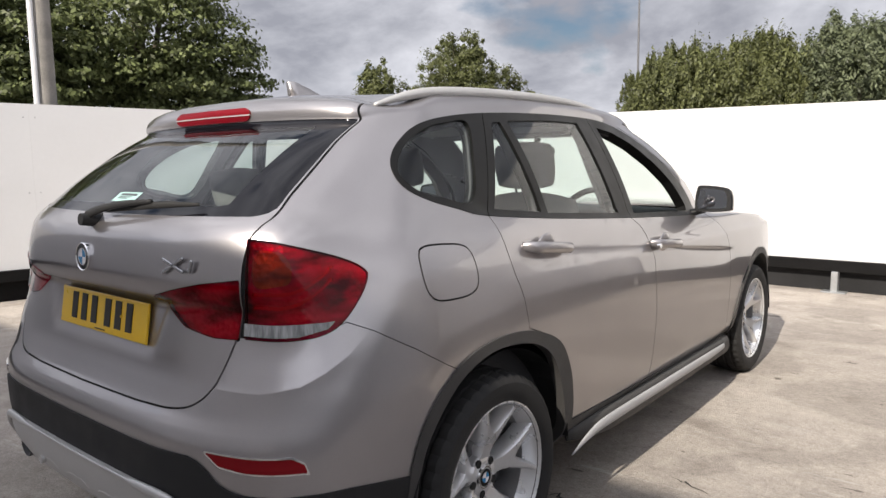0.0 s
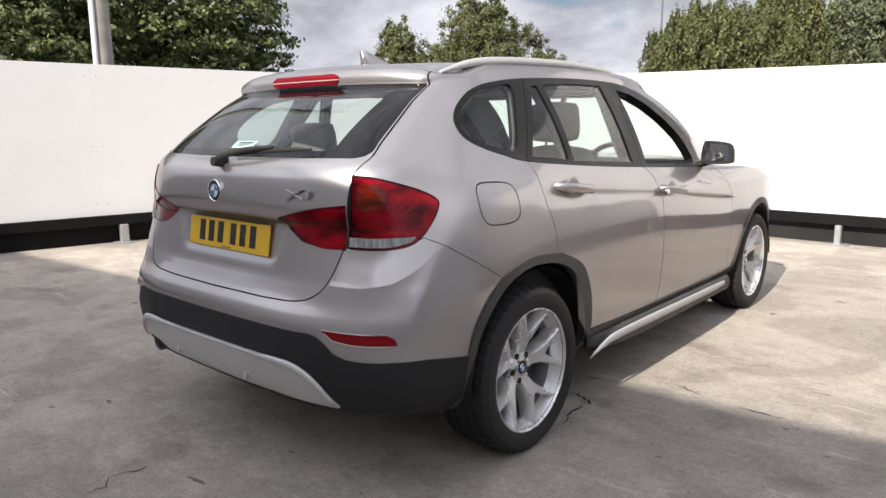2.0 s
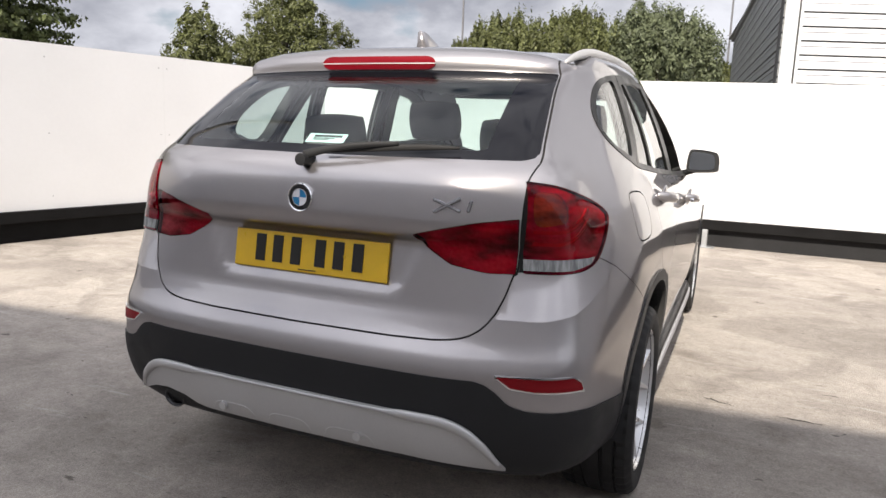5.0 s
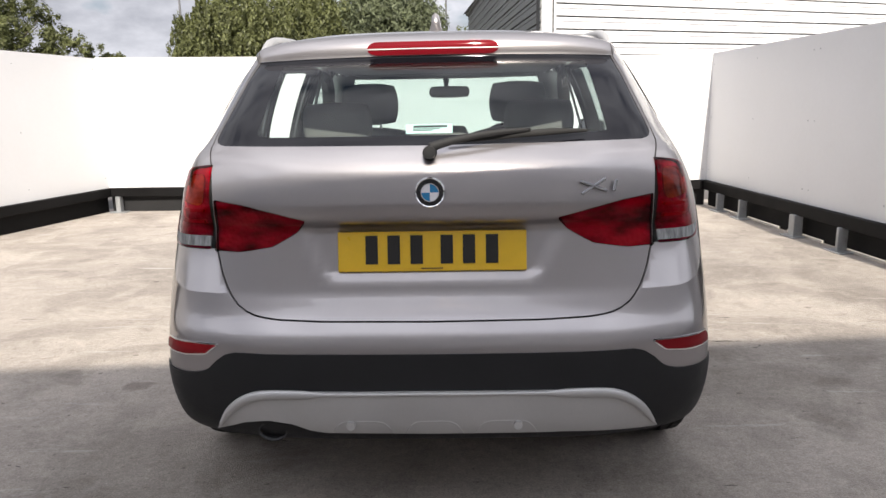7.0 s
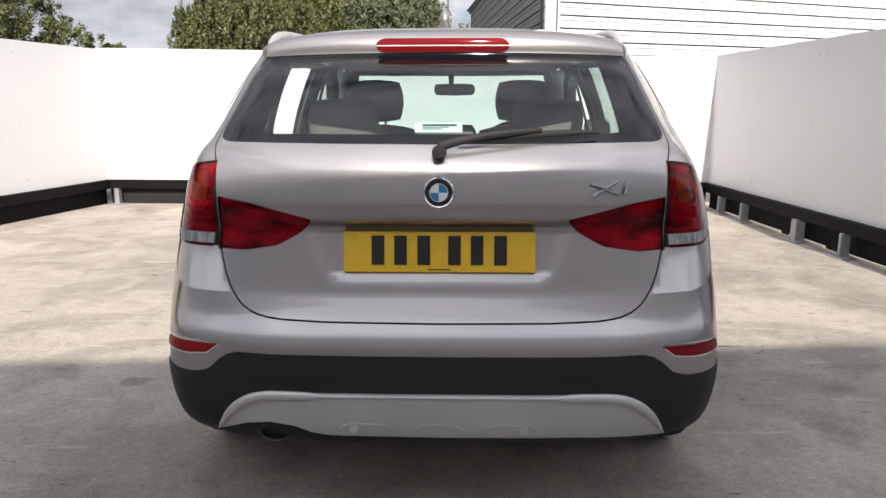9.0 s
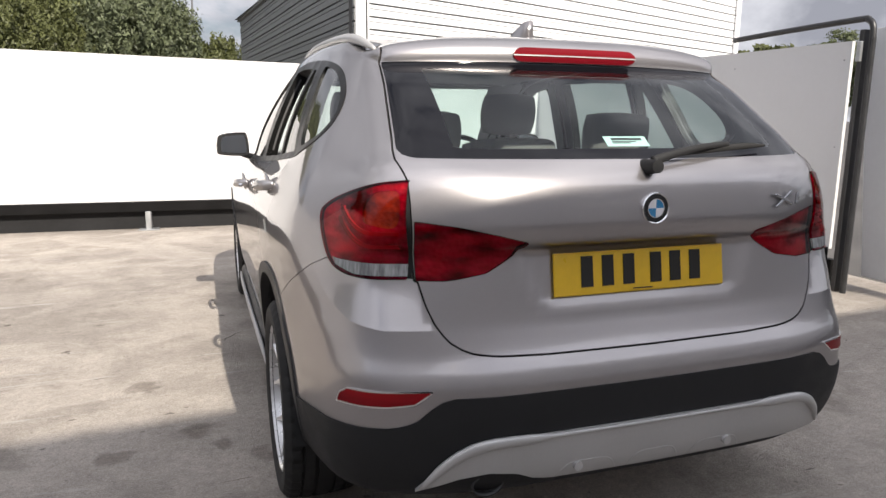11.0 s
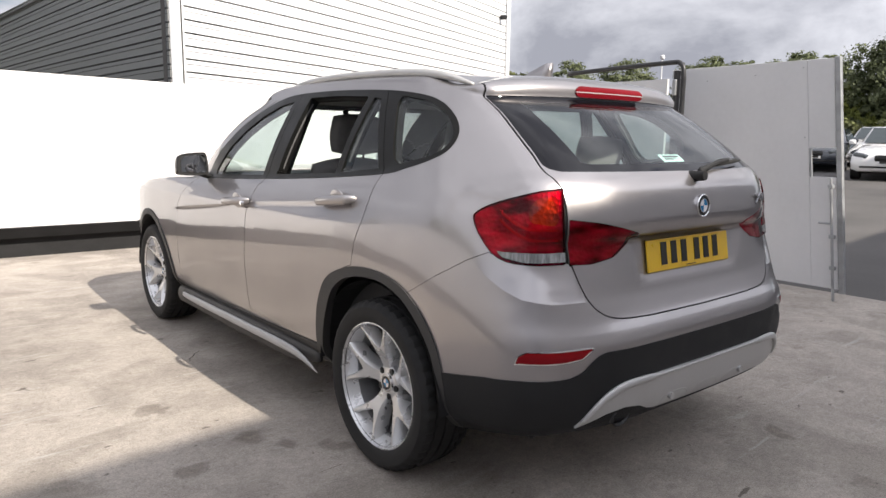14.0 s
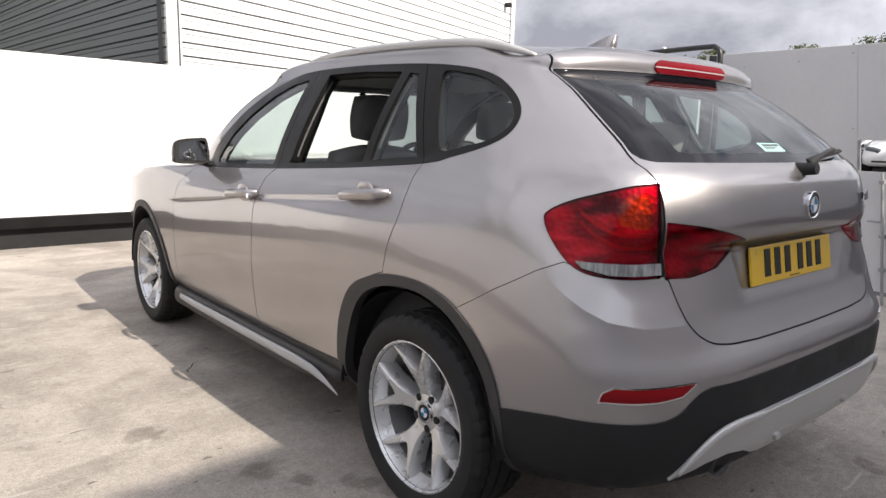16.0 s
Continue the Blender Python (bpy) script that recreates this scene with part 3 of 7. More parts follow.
def smooth_grid(g, times, keep_rows=()):
    for _ in range(times):
        h = g.copy()
        h[:, 1:-1] = g[:, 1:-1] * 0.5 + (g[:, :-2] + g[:, 2:]) * 0.25
        h[:, 0] = g[:, 0] * 0.5 + (g[:, 1] * 0.5 + g[:, 1] * np.array([-1, 1, 1]) * 0.5) * 0.5
        h[:, 0, 0] = 0
        k = h.copy()
        w = 0.5 - 0.40 * np.clip((-0.52 - h[1:-1, :, 1:2]) / 0.08, 0, 1) * np.clip((h[1:-1, :, 2:3] - 0.67) / 0.02, 0, 1) * np.clip((1.15 - h[1:-1, :, 2:3]) / 0.02, 0, 1)
        k[1:-1] = h[1:-1] * (1 - w) + (h[:-2] + h[2:]) * w * 0.5
        for r in keep_rows:
            k[r] = h[r]
        g = k
    return g


def skin_grid():
    net = control_net()
    ucounts = []
    for i in range(net.shape[1] - 1):
        ln = np.linalg.norm(net[8, i + 1] - net[8, i])
        ucounts.append(max(2, int(round(ln / 0.024))))
    vcounts = []
    for j in range(net.shape[0] - 1):
        ln = max(np.linalg.norm(net[j + 1, 8] - net[j, 8]), np.linalg.norm(net[j + 1, 0] - net[j, 0]))
        vcounts.append(max(1, int(round(ln / 0.020))))
    g = np.swapaxes(pchip(np.swapaxes(net, 0, 1), ucounts), 0, 1)
    g = pchip(g, vcounts)
    keep = [0, len(g) - 1]
    g = smooth_grid(g, 2, keep)
    # even out small waves without shrinking; the back keeps its pressed edges
    low = np.clip((g[:, :, 1:2] + 0.50) / 0.25, 0.0, 1.0) * np.clip((1.14 - g[:, :, 2:3]) / 0.04, 0.0, 1.0)
    soft = np.maximum(low, np.clip(g[:, :, 1:2] / 0.2, 0.0, 1.0))
    for k in range(16):
        step = 0.5 if k % 2 == 0 else -0.52
        h = g.copy()
        h[:, 1:-1] += step * soft[:, 1:-1] * ((g[:, :-2] + g[:, 2:]) * 0.5 - g[:, 1:-1])
        g = h
        h = g.copy()
        h[1:-1] += step * soft[1:-1] * ((g[:-2] + g[2:]) * 0.5 - g[1:-1])
        g = h
        g[:, 0, 0] = 0
    # the pillar behind the side windows flows into the quarter without a ledge
    y, z = g[:, :, 1:2], g[:, :, 2:3]
    bump = lambda v, a, b, c, d: np.clip((v - a) / (b - a), 0, 1) * np.clip((d - v) / (d - c), 0, 1)
    zone = 0.5 * bump(y, -0.54, -0.34, -0.10, 0.06) * bump(z, 0.70, 0.84, 1.22, 1.34)
    for _ in range(70):
        h = g.copy()
        h[1:-1, 1:-1] += zone[1:-1, 1:-1] * ((g[:-2, 1:-1] + g[2:, 1:-1] + g[1:-1, :-2] + g[1:-1, 2:]) * 0.25 - g[1:-1, 1:-1])
        g = h
    # shallow tray for the number plate, narrower towards its foot
    x, y, z = g[:, :, 0], g[:, :, 1], g[:, :, 2]
    soft = lambda v: v * v * (3 - 2 * v)
    half = 0.295 + 0.45 * np.clip(z - 0.80, 0, 0.14)
    tray = soft(np.clip((half + 0.02 - x) / 0.04, 0, 1)) * soft(np.clip((z - 0.785) / 0.022, 0, 1)) * np.clip((0.945 - z) / 0.02, 0, 1) * (y < -0.5)
    g[:, :, 1] += 0.013 * tray
    return g


def skin_bm():
    g = skin_grid()
    nv, nu = g.shape[:2]
    bm = bmesh.new()
    vs = [[bm.verts.new(g[j, i]) for i in range(nu)] for j in range(nv)]
    for j in range(nv - 1):
        for i in range(nu - 1):
            bm.faces.new((vs[j][i], vs[j][i + 1], vs[j + 1][i + 1], vs[j + 1][i]))
    bmesh.ops.remove_doubles(bm, verts=bm.verts, dist=0.0008)
    return bm


# ---------------------------------------------------------------- cutting the skin into panels
def curve_points(points, closed=True, steps=6):
    """A rounded outline through the points."""
    p = np.asarray(points, float)
    n = len(p)
    out = []
    for i in range(n if closed else n - 1):
        a = p[(i - 1) % n] if closed or i > 0 else p[i]
        b, c = p[i], p[(i + 1) % n]
        d = p[(i + 2) % n] if closed or i + 2 < n else c
        for k in range(steps):
            t = k / steps
            out.append(0.5 * ((2 * b) + (c - a) * t + (2 * a - 5 * b + 4 * c - d) * t ** 2 + (3 * b - a - 3 * c + d) * t ** 3))
    if not closed:
        out.append(p[-1])
    return np.array(out)


def polygon_distance(poly, q):
    """Signed distance of points q (n, 2) to a closed outline: below zero inside."""
    a, b = poly, np.roll(poly, -1, axis=0)
    best = np.full(len(q), 1e9)
    inside = np.zeros(len(q), bool)
    for (x0, y0), (x1, y1) in zip(a, b):
        dx, dy = x1 - x0, y1 - y0
        l2 = dx * dx + dy * dy + 1e-12
        t = np.clip(((q[:, 0] - x0) * dx + (q[:, 1] - y0) * dy) / l2, 0, 1)
        best = np.minimum(best, (q[:, 0] - x0 - t * dx) ** 2 + (q[:, 1] - y0 - t * dy) ** 2)
        if y0 != y1:
            cross = ((y0 > q[:, 1]) != (y1 > q[:, 1])) & (q[:, 0] < (x1 - x0) * (q[:, 1] - y0) / (y1 - y0) + x0)
            inside ^= cross
    d = np.sqrt(best)
    return np.where(inside, -d, d)


def side_region(points, rounded=True, y_max=2.35, x_min=0.5):
    poly = curve_points(points) if rounded else np.asarray(points, float)

    def g(c):
        d = polygon_distance(poly, c[:, 1:3])
        return np.where((c[:, 0] < x_min) | (c[:, 1] > y_max), np.maximum(d, 0.2), d)
    return g


def rear_region(points, rounded=True, unrolled=False, y_max=-0.1):
    """Outline in x (or x + y round the corner) and z, on the back of the car alone."""
    poly = curve_points(points) if rounded else np.asarray(points, float)

    def g(c):
        u = c[:, 0] + c[:, 1] if unrolled else c[:, 0]
        d = polygon_distance(poly, np.stack([u, c[:, 2]], 1))
        return np.where(c[:, 1] > y_max, np.maximum(d, 0.2), d)
    return g


def table_fn(table):
    xs, ys = [r[0] for r in table], [r[1] for r in table]
    return lambda v: np.interp(v, xs, ys)


GLASS_LINE = [(0.071, 1.119), (-0.055, 1.145), (-0.165, 1.175), (-0.232, 1.208), (-0.252, 1.25), (-0.236, 1.295), (-0.185, 1.342), (-0.10, 1.388),
              (0.02, 1.417), (0.236, 1.440), (0.60, 1.455), (0.963, 1.456), (1.16, 1.443), (1.33, 1.405), (1.50, 1.34), (1.66, 1.255), (1.80, 1.15),
              (1.868, 1.055), (1.84, 1.018), (1.5, 1.028), (1.04, 1.050), (0.50, 1.083)]
QUARTER_GLASS = [(-0.06, 1.383), (0.02, 1.399), (0.122, 1.404), (0.092, 1.30), (0.020, 1.166), (-0.11, 1.180), (-0.195, 1.203), (-0.234, 1.245), (-0.216, 1.29), (-0.148, 1.345)]
FIXED_PANE = [(0.250, 1.408), (0.300, 1.413), (0.375, 1.112), (0.115, 1.136)]
REAR_PANE = [(0.345, 1.418), (0.60, 1.430), (0.865, 1.432), (0.955, 1.075), (0.65, 1.093), (0.415, 1.106)]
FRONT_PANE = [(1.03, 1.418), (1.17, 1.403), (1.33, 1.355), (1.50, 1.275), (1.64, 1.185), (1.755, 1.065), (1.74, 1.040), (1.105, 1.064)]
REAR_DOOR = [(0.236, 1.47), (0.07, 1.117), (0.082, 1.02), (0.095, 0.936), (0.130, 0.858), (0.150, 0.770), (0.244, 0.735), (0.335, 0.688), (0.396, 0.607),
             (0.436, 0.515), (0.470, 0.379), (1.165, 0.352), (1.156, 0.627), (1.142, 0.768), (1.138, 0.879), (1.10, 1.015), (1.056, 1.050), (0.97, 1.48)]
FRONT_DOOR = [(0.97, 1.48), (1.056, 1.050), (1.10, 1.015), (1.138, 0.879), (1.142, 0.768), (1.156, 0.627), (1.165, 0.352), (2.24, 0.316), (2.20, 0.45),
              (2.165, 0.73), (2.146, 0.83), (2.06, 0.95), (1.96, 1.01), (1.875, 1.04), (1.79, 1.17), (1.65, 1.27), (1.49, 1.36), (1.33, 1.42), (1.16, 1.465)]
ARCH_OUTER = [(-0.383, 0.40), (-0.374, 0.485), (-0.352, 0.56), (-0.312, 0.63), (-0.252, 0.692), (-0.155, 0.748), (-0.02, 0.774), (0.128, 0.768), (0.244, 0.737),
              (0.335, 0.690), (0.396, 0.609), (0.436, 0.517), (0.468, 0.379), (0.49, 0.20), (0.48, 0.05), (-0.37, 0.05), (-0.385, 0.25)]
ARCH_INNER = [(-0.350, 0.40), (-0.338, 0.49), (-0.308, 0.565), (-0.252, 0.637), (-0.175, 0.698), (-0.066, 0.736), (0.03, 0.741), (0.12, 0.731), (0.215, 0.702),
              (0.292, 0.645), (0.352, 0.545), (0.392, 0.45), (0.425, 0.345), (0.44, 0.20), (0.44, 0.05), (-0.34, 0.05), (-0.352, 0.25)]
LAMP_OUTER = [(-0.0475, 1.088), (-0.0465, 1.100), (-0.042, 1.1035), (-0.02, 1.103), (0.08, 1.092), (0.245, 1.056), (0.335, 1.023), (0.348, 0.995), (0.318, 0.948), (0.262, 0.899), (0.20, 0.876), (0.113, 0.869), (-0.04, 0.869), (-0.059, 0.8695), (-0.0635, 0.875), (-0.0625, 0.89)]
LAMP_INNER = [(0.338, 0.954), (0.42, 0.976), (0.51, 0.996), (0.611, 1.009), (0.611, 0.866), (0.535, 0.864), (0.44, 0.880), (0.372, 0.917)]
REVERSE_LAMP = [(-0.064, 0.906), (0.10, 0.907), (0.195, 0.905), (0.238, 0.906), (0.212, 0.889), (0.12, 0.877), (-0.064, 0.877)]
REFLECTOR = [(-0.192, 0.619), (-0.10, 0.617), (0.092, 0.610), (0.130, 0.594), (0.140, 0.574), (-0.06, 0.583), (-0.145, 0.592)]
FUEL_FLAP = [(-0.272, 1.056), (-0.20, 1.060), (-0.110, 1.050), (-0.080, 1.020), (-0.082, 0.945), (-0.120, 0.918), (-0.20, 0.914), (-0.262, 0.922), (-0.287, 0.955), (-0.289, 1.02)]
INDICATOR = [(-0.022, 1.070), (0.030, 1.076), (0.070, 1.068), (0.098, 1.040), (0.094, 1.004), (0.060, 0.996), (-0.022, 0.996)]
BLACK_TOP = table_fn([(-0.9, 0.602), (-0.262, 0.602), (-0.225, 0.594), (-0.19, 0.575), (-0.155, 0.549), (-0.12, 0.536), (-0.08, 0.529), (0.004, 0.525), (0.143, 0.519),
                      (0.283, 0.508), (0.408, 0.491), (0.49, 0.479)])
SKID_TOP = table_fn([(0.0, 0.499), (0.44, 0.497), (0.485, 0.491), (0.524, 0.475), (0.56, 0.449), (0.59, 0.416), (0.626, 0.362)])
SKID_FOOT = table_fn([(0.0, 0.372), (0.30, 0.372), (0.36, 0.373), (0.45, 0.370), (0.626, 0.360)])
SKID_FOOT_PIPE = table_fn([(0.0, 0.372), (0.30, 0.374), (0.345, 0.382), (0.39, 0.401), (0.46, 0.410), (0.53, 0.398), (0.56, 0.386), (0.626, 0.361)])
SILL_TOP = table_fn([(0.40, 0.379), (1.17, 0.352), (2.26, 0.315), (2.5, 0.31)])
BUMPER_TOP = table_fn([(-0.1, 0.872), (0.2, 0.885), (0.275, 0.900), (0.369, 0.871), (0.522, 0.805), (0.667, 0.730), (0.80, 0.68)])
GATE_EDGE = table_fn([(0.60, 0.610), (0.865, 0.6135), (1.105, 0.6195), (1.15, 0.634), (1.17, 0.6315), (1.39, 0.584), (1.45, 0.573)])
GATE_OUTLINE = np.array([(-1.0, 2.0), (-1.0, 0.682), (0.0, 0.682), (0.30, 0.6835), (0.428, 0.688), (0.485, 0.695), (0.52, 0.708), (0.548, 0.728), (0.574, 0.765), (0.592, 0.81), (0.606, 0.865), (0.70, 0.867), (0.70, 2.0)])
GLASS_SIDE = table_fn([(1.10, 0.585), (1.150, 0.592), (1.158, 0.612), (1.168, 0.623), (1.18, 0.6235), (1.39, 0.579), (1.45, 0.568)])


def g_gate(c):
    x, y, z = c[:, 0], c[:, 1], c[:, 2]
    g = np.maximum.reduce([(x - GATE_EDGE(z)), polygon_distance(GATE_OUTLINE, np.stack([x, z], 1)), y + 0.185 - 0.05 * x * x])
    return np.where(y > -0.05, np.maximum(g, 0.2), g)


def g_rear_glass(c):
    x, y, z = c[:, 0], c[:, 1], c[:, 2]
    top = 1.411 - 0.02 * x * x
    return np.where(y > -0.15, 0.2, np.maximum.reduce([x - GLASS_SIDE(z), 1.150 + 0.006 * x - z, z - top]))


def g_rear_clear(c):
    x, y, z = c[:, 0], c[:, 1], c[:, 2]
    return np.where(y > -0.15, 0.2, np.maximum.reduce([x - (GLASS_SIDE(z) - np.interp(z, [1.18, 1.38], [0.13, 0.10])), 1.178 - z, z - 1.388]))


def g_brake(c):
    x, y, z = c[:, 0], c[:, 1], c[:, 2]
    u = np.abs(x) - 0.172
    mid, half = 1.4315, 0.0195
    d = np.sqrt(np.maximum(u, 0) ** 2 + (z - mid) ** 2 * (0.034 / half) ** 2) - 0.034
    return np.where(y > -0.12, 0.2, d)


def g_brake_line(c):
    return np.where(c[:, 1] > -0.12, 0.2, np.abs(c[:, 2] - 1.4305) - 0.0016)


def g_black(c):
    s = c[:, 0] + c[:, 1]
    return np.where(c[:, 1] > -0.30, 0.2, c[:, 2] - BLACK_TOP(s))


def g_skid(c, foot=SKID_FOOT):
    x = c[:, 0]
    return np.where(c[:, 1] > -0.6, 0.2, np.maximum.reduce([c[:, 2] - SKID_TOP(x), foot(x) - c[:, 2], x - 0.626]))


def g_skid_pipe(c):
    return g_skid(c, SKID_FOOT_PIPE)


def g_sill(c):
    return np.where((c[:, 1] < 0.30) | (c[:, 1] > 2.5), 0.2, c[:, 2] - SILL_TOP(c[:, 1]))


def g_bumper(c):
    s = c[:, 0] + c[:, 1]
    return np.where(c[:, 1] > 0.0, 0.2, c[:, 2] - BUMPER_TOP(s))


def front_arch(radius):
    def g(c):
        d = np.hypot(c[:, 1] - 2.755, (c[:, 2] - 0.335) * np.where(c[:, 2] < 0.335, 0.25, 1.0)) - radius
        return np.where((c[:, 0] < 0.5) | (c[:, 1] > 3.3), 0.2, d)
    return g


def g_bonnet(c):
    """Bonnet edge: a line along each wing."""
    x, y, z = c[:, 0], c[:, 1], c[:, 2]
    return np.where((y < 1.9) | (z < 0.7), 0.2, x - np.interp(y, [2.0, 3.0, 3.5], [0.72, 0.74, 0.62]))


def g_screen(c):
    x, y, z = c[:, 0], c[:, 1], c[:, 2]
    edge = np.interp(z, [1.02, 1.20, 1.44], [0.695, 0.650, 0.530])
    return np.where(y < 1.3, 0.2, np.maximum.reduce([x - edge, 1.03 - z, z - 1.424]))


REGION = {
    "arch": side_region(ARCH_INNER), "arch_band": side_region(ARCH_OUTER), "front_arch": front_arch(0.392), "front_band": front_arch(0.43),
    "glass_line": side_region(GLASS_LINE), "quarter": side_region(QUARTER_GLASS), "fixed": side_region(FIXED_PANE, False),
    "rear_pane": side_region(REAR_PANE, False), "front_pane": side_region(FRONT_PANE, False),
    "rear_door": side_region(REAR_DOOR, False), "front_door": side_region(FRONT_DOOR, False),
    "lamp_outer": rear_region(LAMP_OUTER, unrolled=True), "lamp_inner": rear_region(LAMP_INNER, False),
    "indicator": rear_region(INDICATOR, unrolled=True), "bars": None,
    "reverse": rear_region(REVERSE_LAMP, False, unrolled=True), "reflector": rear_region(REFLECTOR, False, unrolled=True), "flap": side_region(FUEL_FLAP),
    "gate": g_gate, "rear_glass": g_rear_glass, "rear_clear": g_rear_clear, "brake": g_brake, "brake_line": g_brake_line, "black": g_black,
    "skid": g_skid, "skid_pipe": g_skid_pipe, "sill": g_sill, "bumper": g_bumper, "bonnet": g_bonnet, "screen": g_screen,
}


def g_bars(c):
    """Light guides of the tail lamp: two level strips that turn up at their outer ends."""
    s, z = c[:, 0] + c[:, 1], c[:, 2]
    bend = np.maximum(0, s - 0.06) ** 2 * 1.9
    d = np.minimum(np.abs(z - 0.976 - bend), np.abs(z - 0.945 - bend * 1.1)) - 0.0042
    d = np.maximum(d, np.maximum(-0.030 - s, s - 0.225))
    return np.where(c[:, 1] > -0.1, 0.2, d)


REGION["bars"] = g_bars
GAP = 0.0024
GATE_GAP = 0.0023
CUTS = [("arch", 0), ("arch_band", 0), ("front_arch", 0), ("front_band", 0), ("glass_line", 0), ("quarter", 0), ("fixed", 0), ("rear_pane", 0), ("front_pane", 0),
        ("rear_door", -GAP), ("rear_door", GAP * 0.4), ("front_door", -GAP), ("front_door", GAP * 0.4), ("lamp_outer", 0.0), ("lamp_outer", -0.0014),
        ("lamp_inner", 0.0), ("lamp_inner", -0.0016),
        ("indicator", 0), ("bars", 0), ("reverse", 0), ("reflector", 0), ("reflector", 0.004), ("flap", GAP), ("flap", -GAP), ("gate", -GATE_GAP), ("gate", GATE_GAP), ("rear_glass", 0), ("rear_clear", 0),
        ("brake", 0), ("brake_line", 0), ("black", 0), ("skid", 0), ("skid_pipe", 0), ("sill", 0), ("bumper", -GAP * 0.5), ("bumper", GAP * 0.5), ("bonnet", -GAP), ("bonnet", GAP), ("screen", 0)]


def cut(bm, fn, level):
    """Splits edges and faces along fn = level."""
    bm.verts.ensure_lookup_table()
    bm.verts.index_update()
    co = np.array([v.co[:] for v in bm.verts])
    g = fn(co) - level
    pairs = [(e, e.verts[0].index, e.verts[1].index) for e in bm.edges]
    ia = np.array([p[1] for p in pairs])
    ib = np.array([p[2] for p in pairs])
    ga, gb = g[ia], g[ib]
    hot = np.where((ga * gb < 0) & (np.abs(ga) < 0.19) & (np.abs(gb) < 0.19))[0]
    zero = set()
    verts = bm.verts
    # pull a close corner onto the line
    for k in hot:
        a, b = ia[k], ib[k]
        if g[a] * g[b] >= 0:
            continue
        t = g[a] / (g[a] - g[b])
        if t < 0.015 or t > 0.985:
            i, j = (a, b) if t < 0.5 else (b, a)
            s = t if t < 0.5 else 1 - t
            v = verts[i]
            v.co = v.co.lerp(verts[j].co, s)
            g[i] = 0.0
            zero.add(v)
    faces = set()
    for v in zero:
        faces.update(v.link_faces)
    for k in hot:
        e, a, b = pairs[k]
        if g[a] * g[b] >= 0:
            continue
        t = g[a] / (g[a] - g[b])
        near = list(e.link_faces)
        _, nv = bmesh.utils.edge_split(e, e.verts[0], t)
        zero.add(nv)
        faces.update(near)
        faces.update(nv.link_faces)
    todo = list(faces)
    while todo:
        f = todo.pop()
        if not f.is_valid:
            continue
        zs = [v for v in f.verts if v in zero]
        if len(zs) < 2:
            continue
        done = False
        for p in range(len(zs)):
            for q in range(p + 1, len(zs)):
                va, vb = zs[p], zs[q]
                if any(vb in e.verts for e in va.link_edges if f in e.link_faces):
                    continue
                nf, _ = bmesh.utils.face_split(f, va, vb)
                if nf is not None:
                    todo += [f, nf]
                done = True
                break
            if done:
                break


CREASE_D = [0.0, 0.007, 0.015, 0.030, 0.06, 0.12]
CREASE_F = [0.0, 0.0022, 0.0046, 0.0050, 0.0028, 0.0]
CREASE_S = [0.10, 0.36, 0.16, -0.04, -0.07, -0.02]


def crease(y, z):
    """Depth and slope of the line pressed into the doors below the handles."""
    zc = float(np.interp(y, [0.2, 0.42, 1.14, 2.21], [1.005, 0.993, 0.935, 0.822]))
    fade = float(np.interp(y, [0.15, 0.5, 2.0, 2.26], [0.0, 1.0, 1.0, 0.0]))
    d = zc - z
    if fade <= 0 or d < -0.0005 or d > 0.12:
        return 0.0, 0.0
    return fade * float(np.interp(d, CREASE_D, CREASE_F)), fade * float(np.interp(d, CREASE_D, CREASE_S))


CORNER_S, CORNER_Z = [-0.25, -0.01, 0.122, 0.20, 0.279, 0.34, 0.37], [0.752, 0.752, 0.765, 0.788, 0.823, 0.862, 0.90]


def corner_tilt(x, y, z):
    """Upward turn of the facet that is pressed into the bumper corner under the lamp."""
    s = x + y
    if y > -0.36 or not -0.25 < s < 0.37 or x < float(np.interp(z, [0.68, 0.75, 0.80, 0.865], [0.52, 0.572, 0.595, 0.61])):
        return 0.0
    d = z - float(np.interp(s, CORNER_S, CORNER_Z))
    fade = float(np.interp(s, [0.18, 0.36], [1.0, 0.0]))
    return fade * float(np.interp(d, [-0.06, -0.0005, 0.0005, 0.03, 0.11, 0.16], [0.0, -0.05, 0.26, 0.20, 0.10, 0.0]))


def corner_line(c):
    s = c[:, 0] + c[:, 1]
    return np.where((c[:, 1] > -0.36) | (c[:, 0] < 0.5) | (s > 0.36), 0.5, c[:, 2] - np.interp(s, CORNER_S, CORNER_Z))


def smooth_normals(bm, base, tree):
    """Normals of the even skin for every corner, with the door crease pressed in."""
    base.faces.ensure_lookup_table()
    for v in bm.verts:
        co, n, i, _ = tree.find_nearest(v.co)
        f = base.faces[i]
        ws = interpolate.poly_3d_calc([w.co for w in f.verts], co)
        n = Vector((0, 0, 0))
        for w, k in zip(f.verts, ws):
            n += w.normal * k
        n.normalize()
        x, y, z = v.co
        if x > 0.6 and 0.15 < y < 2.3:
            depth, slope = crease(y, z)
            v.co.x -= depth
            n = Vector((n.x, n.y - 0.09 * slope * n.x, n.z - slope * n.x)).normalized()
        elif x > 0.5 and y < -0.36 and 0.66 < z < 0.95:
            n = Vector((n.x, n.y, n.z + corner_tilt(x, y, z))).normalized()
        v.normal = n


def refine(bm, test, cuts=2):
    """Finer faces where small shapes are cut."""
    es = {e for f in bm.faces if test(f.calc_center_median()) for e in f.edges}
    bmesh.ops.subdivide_edges(bm, edges=list(es), cuts=cuts, use_grid_fill=True)


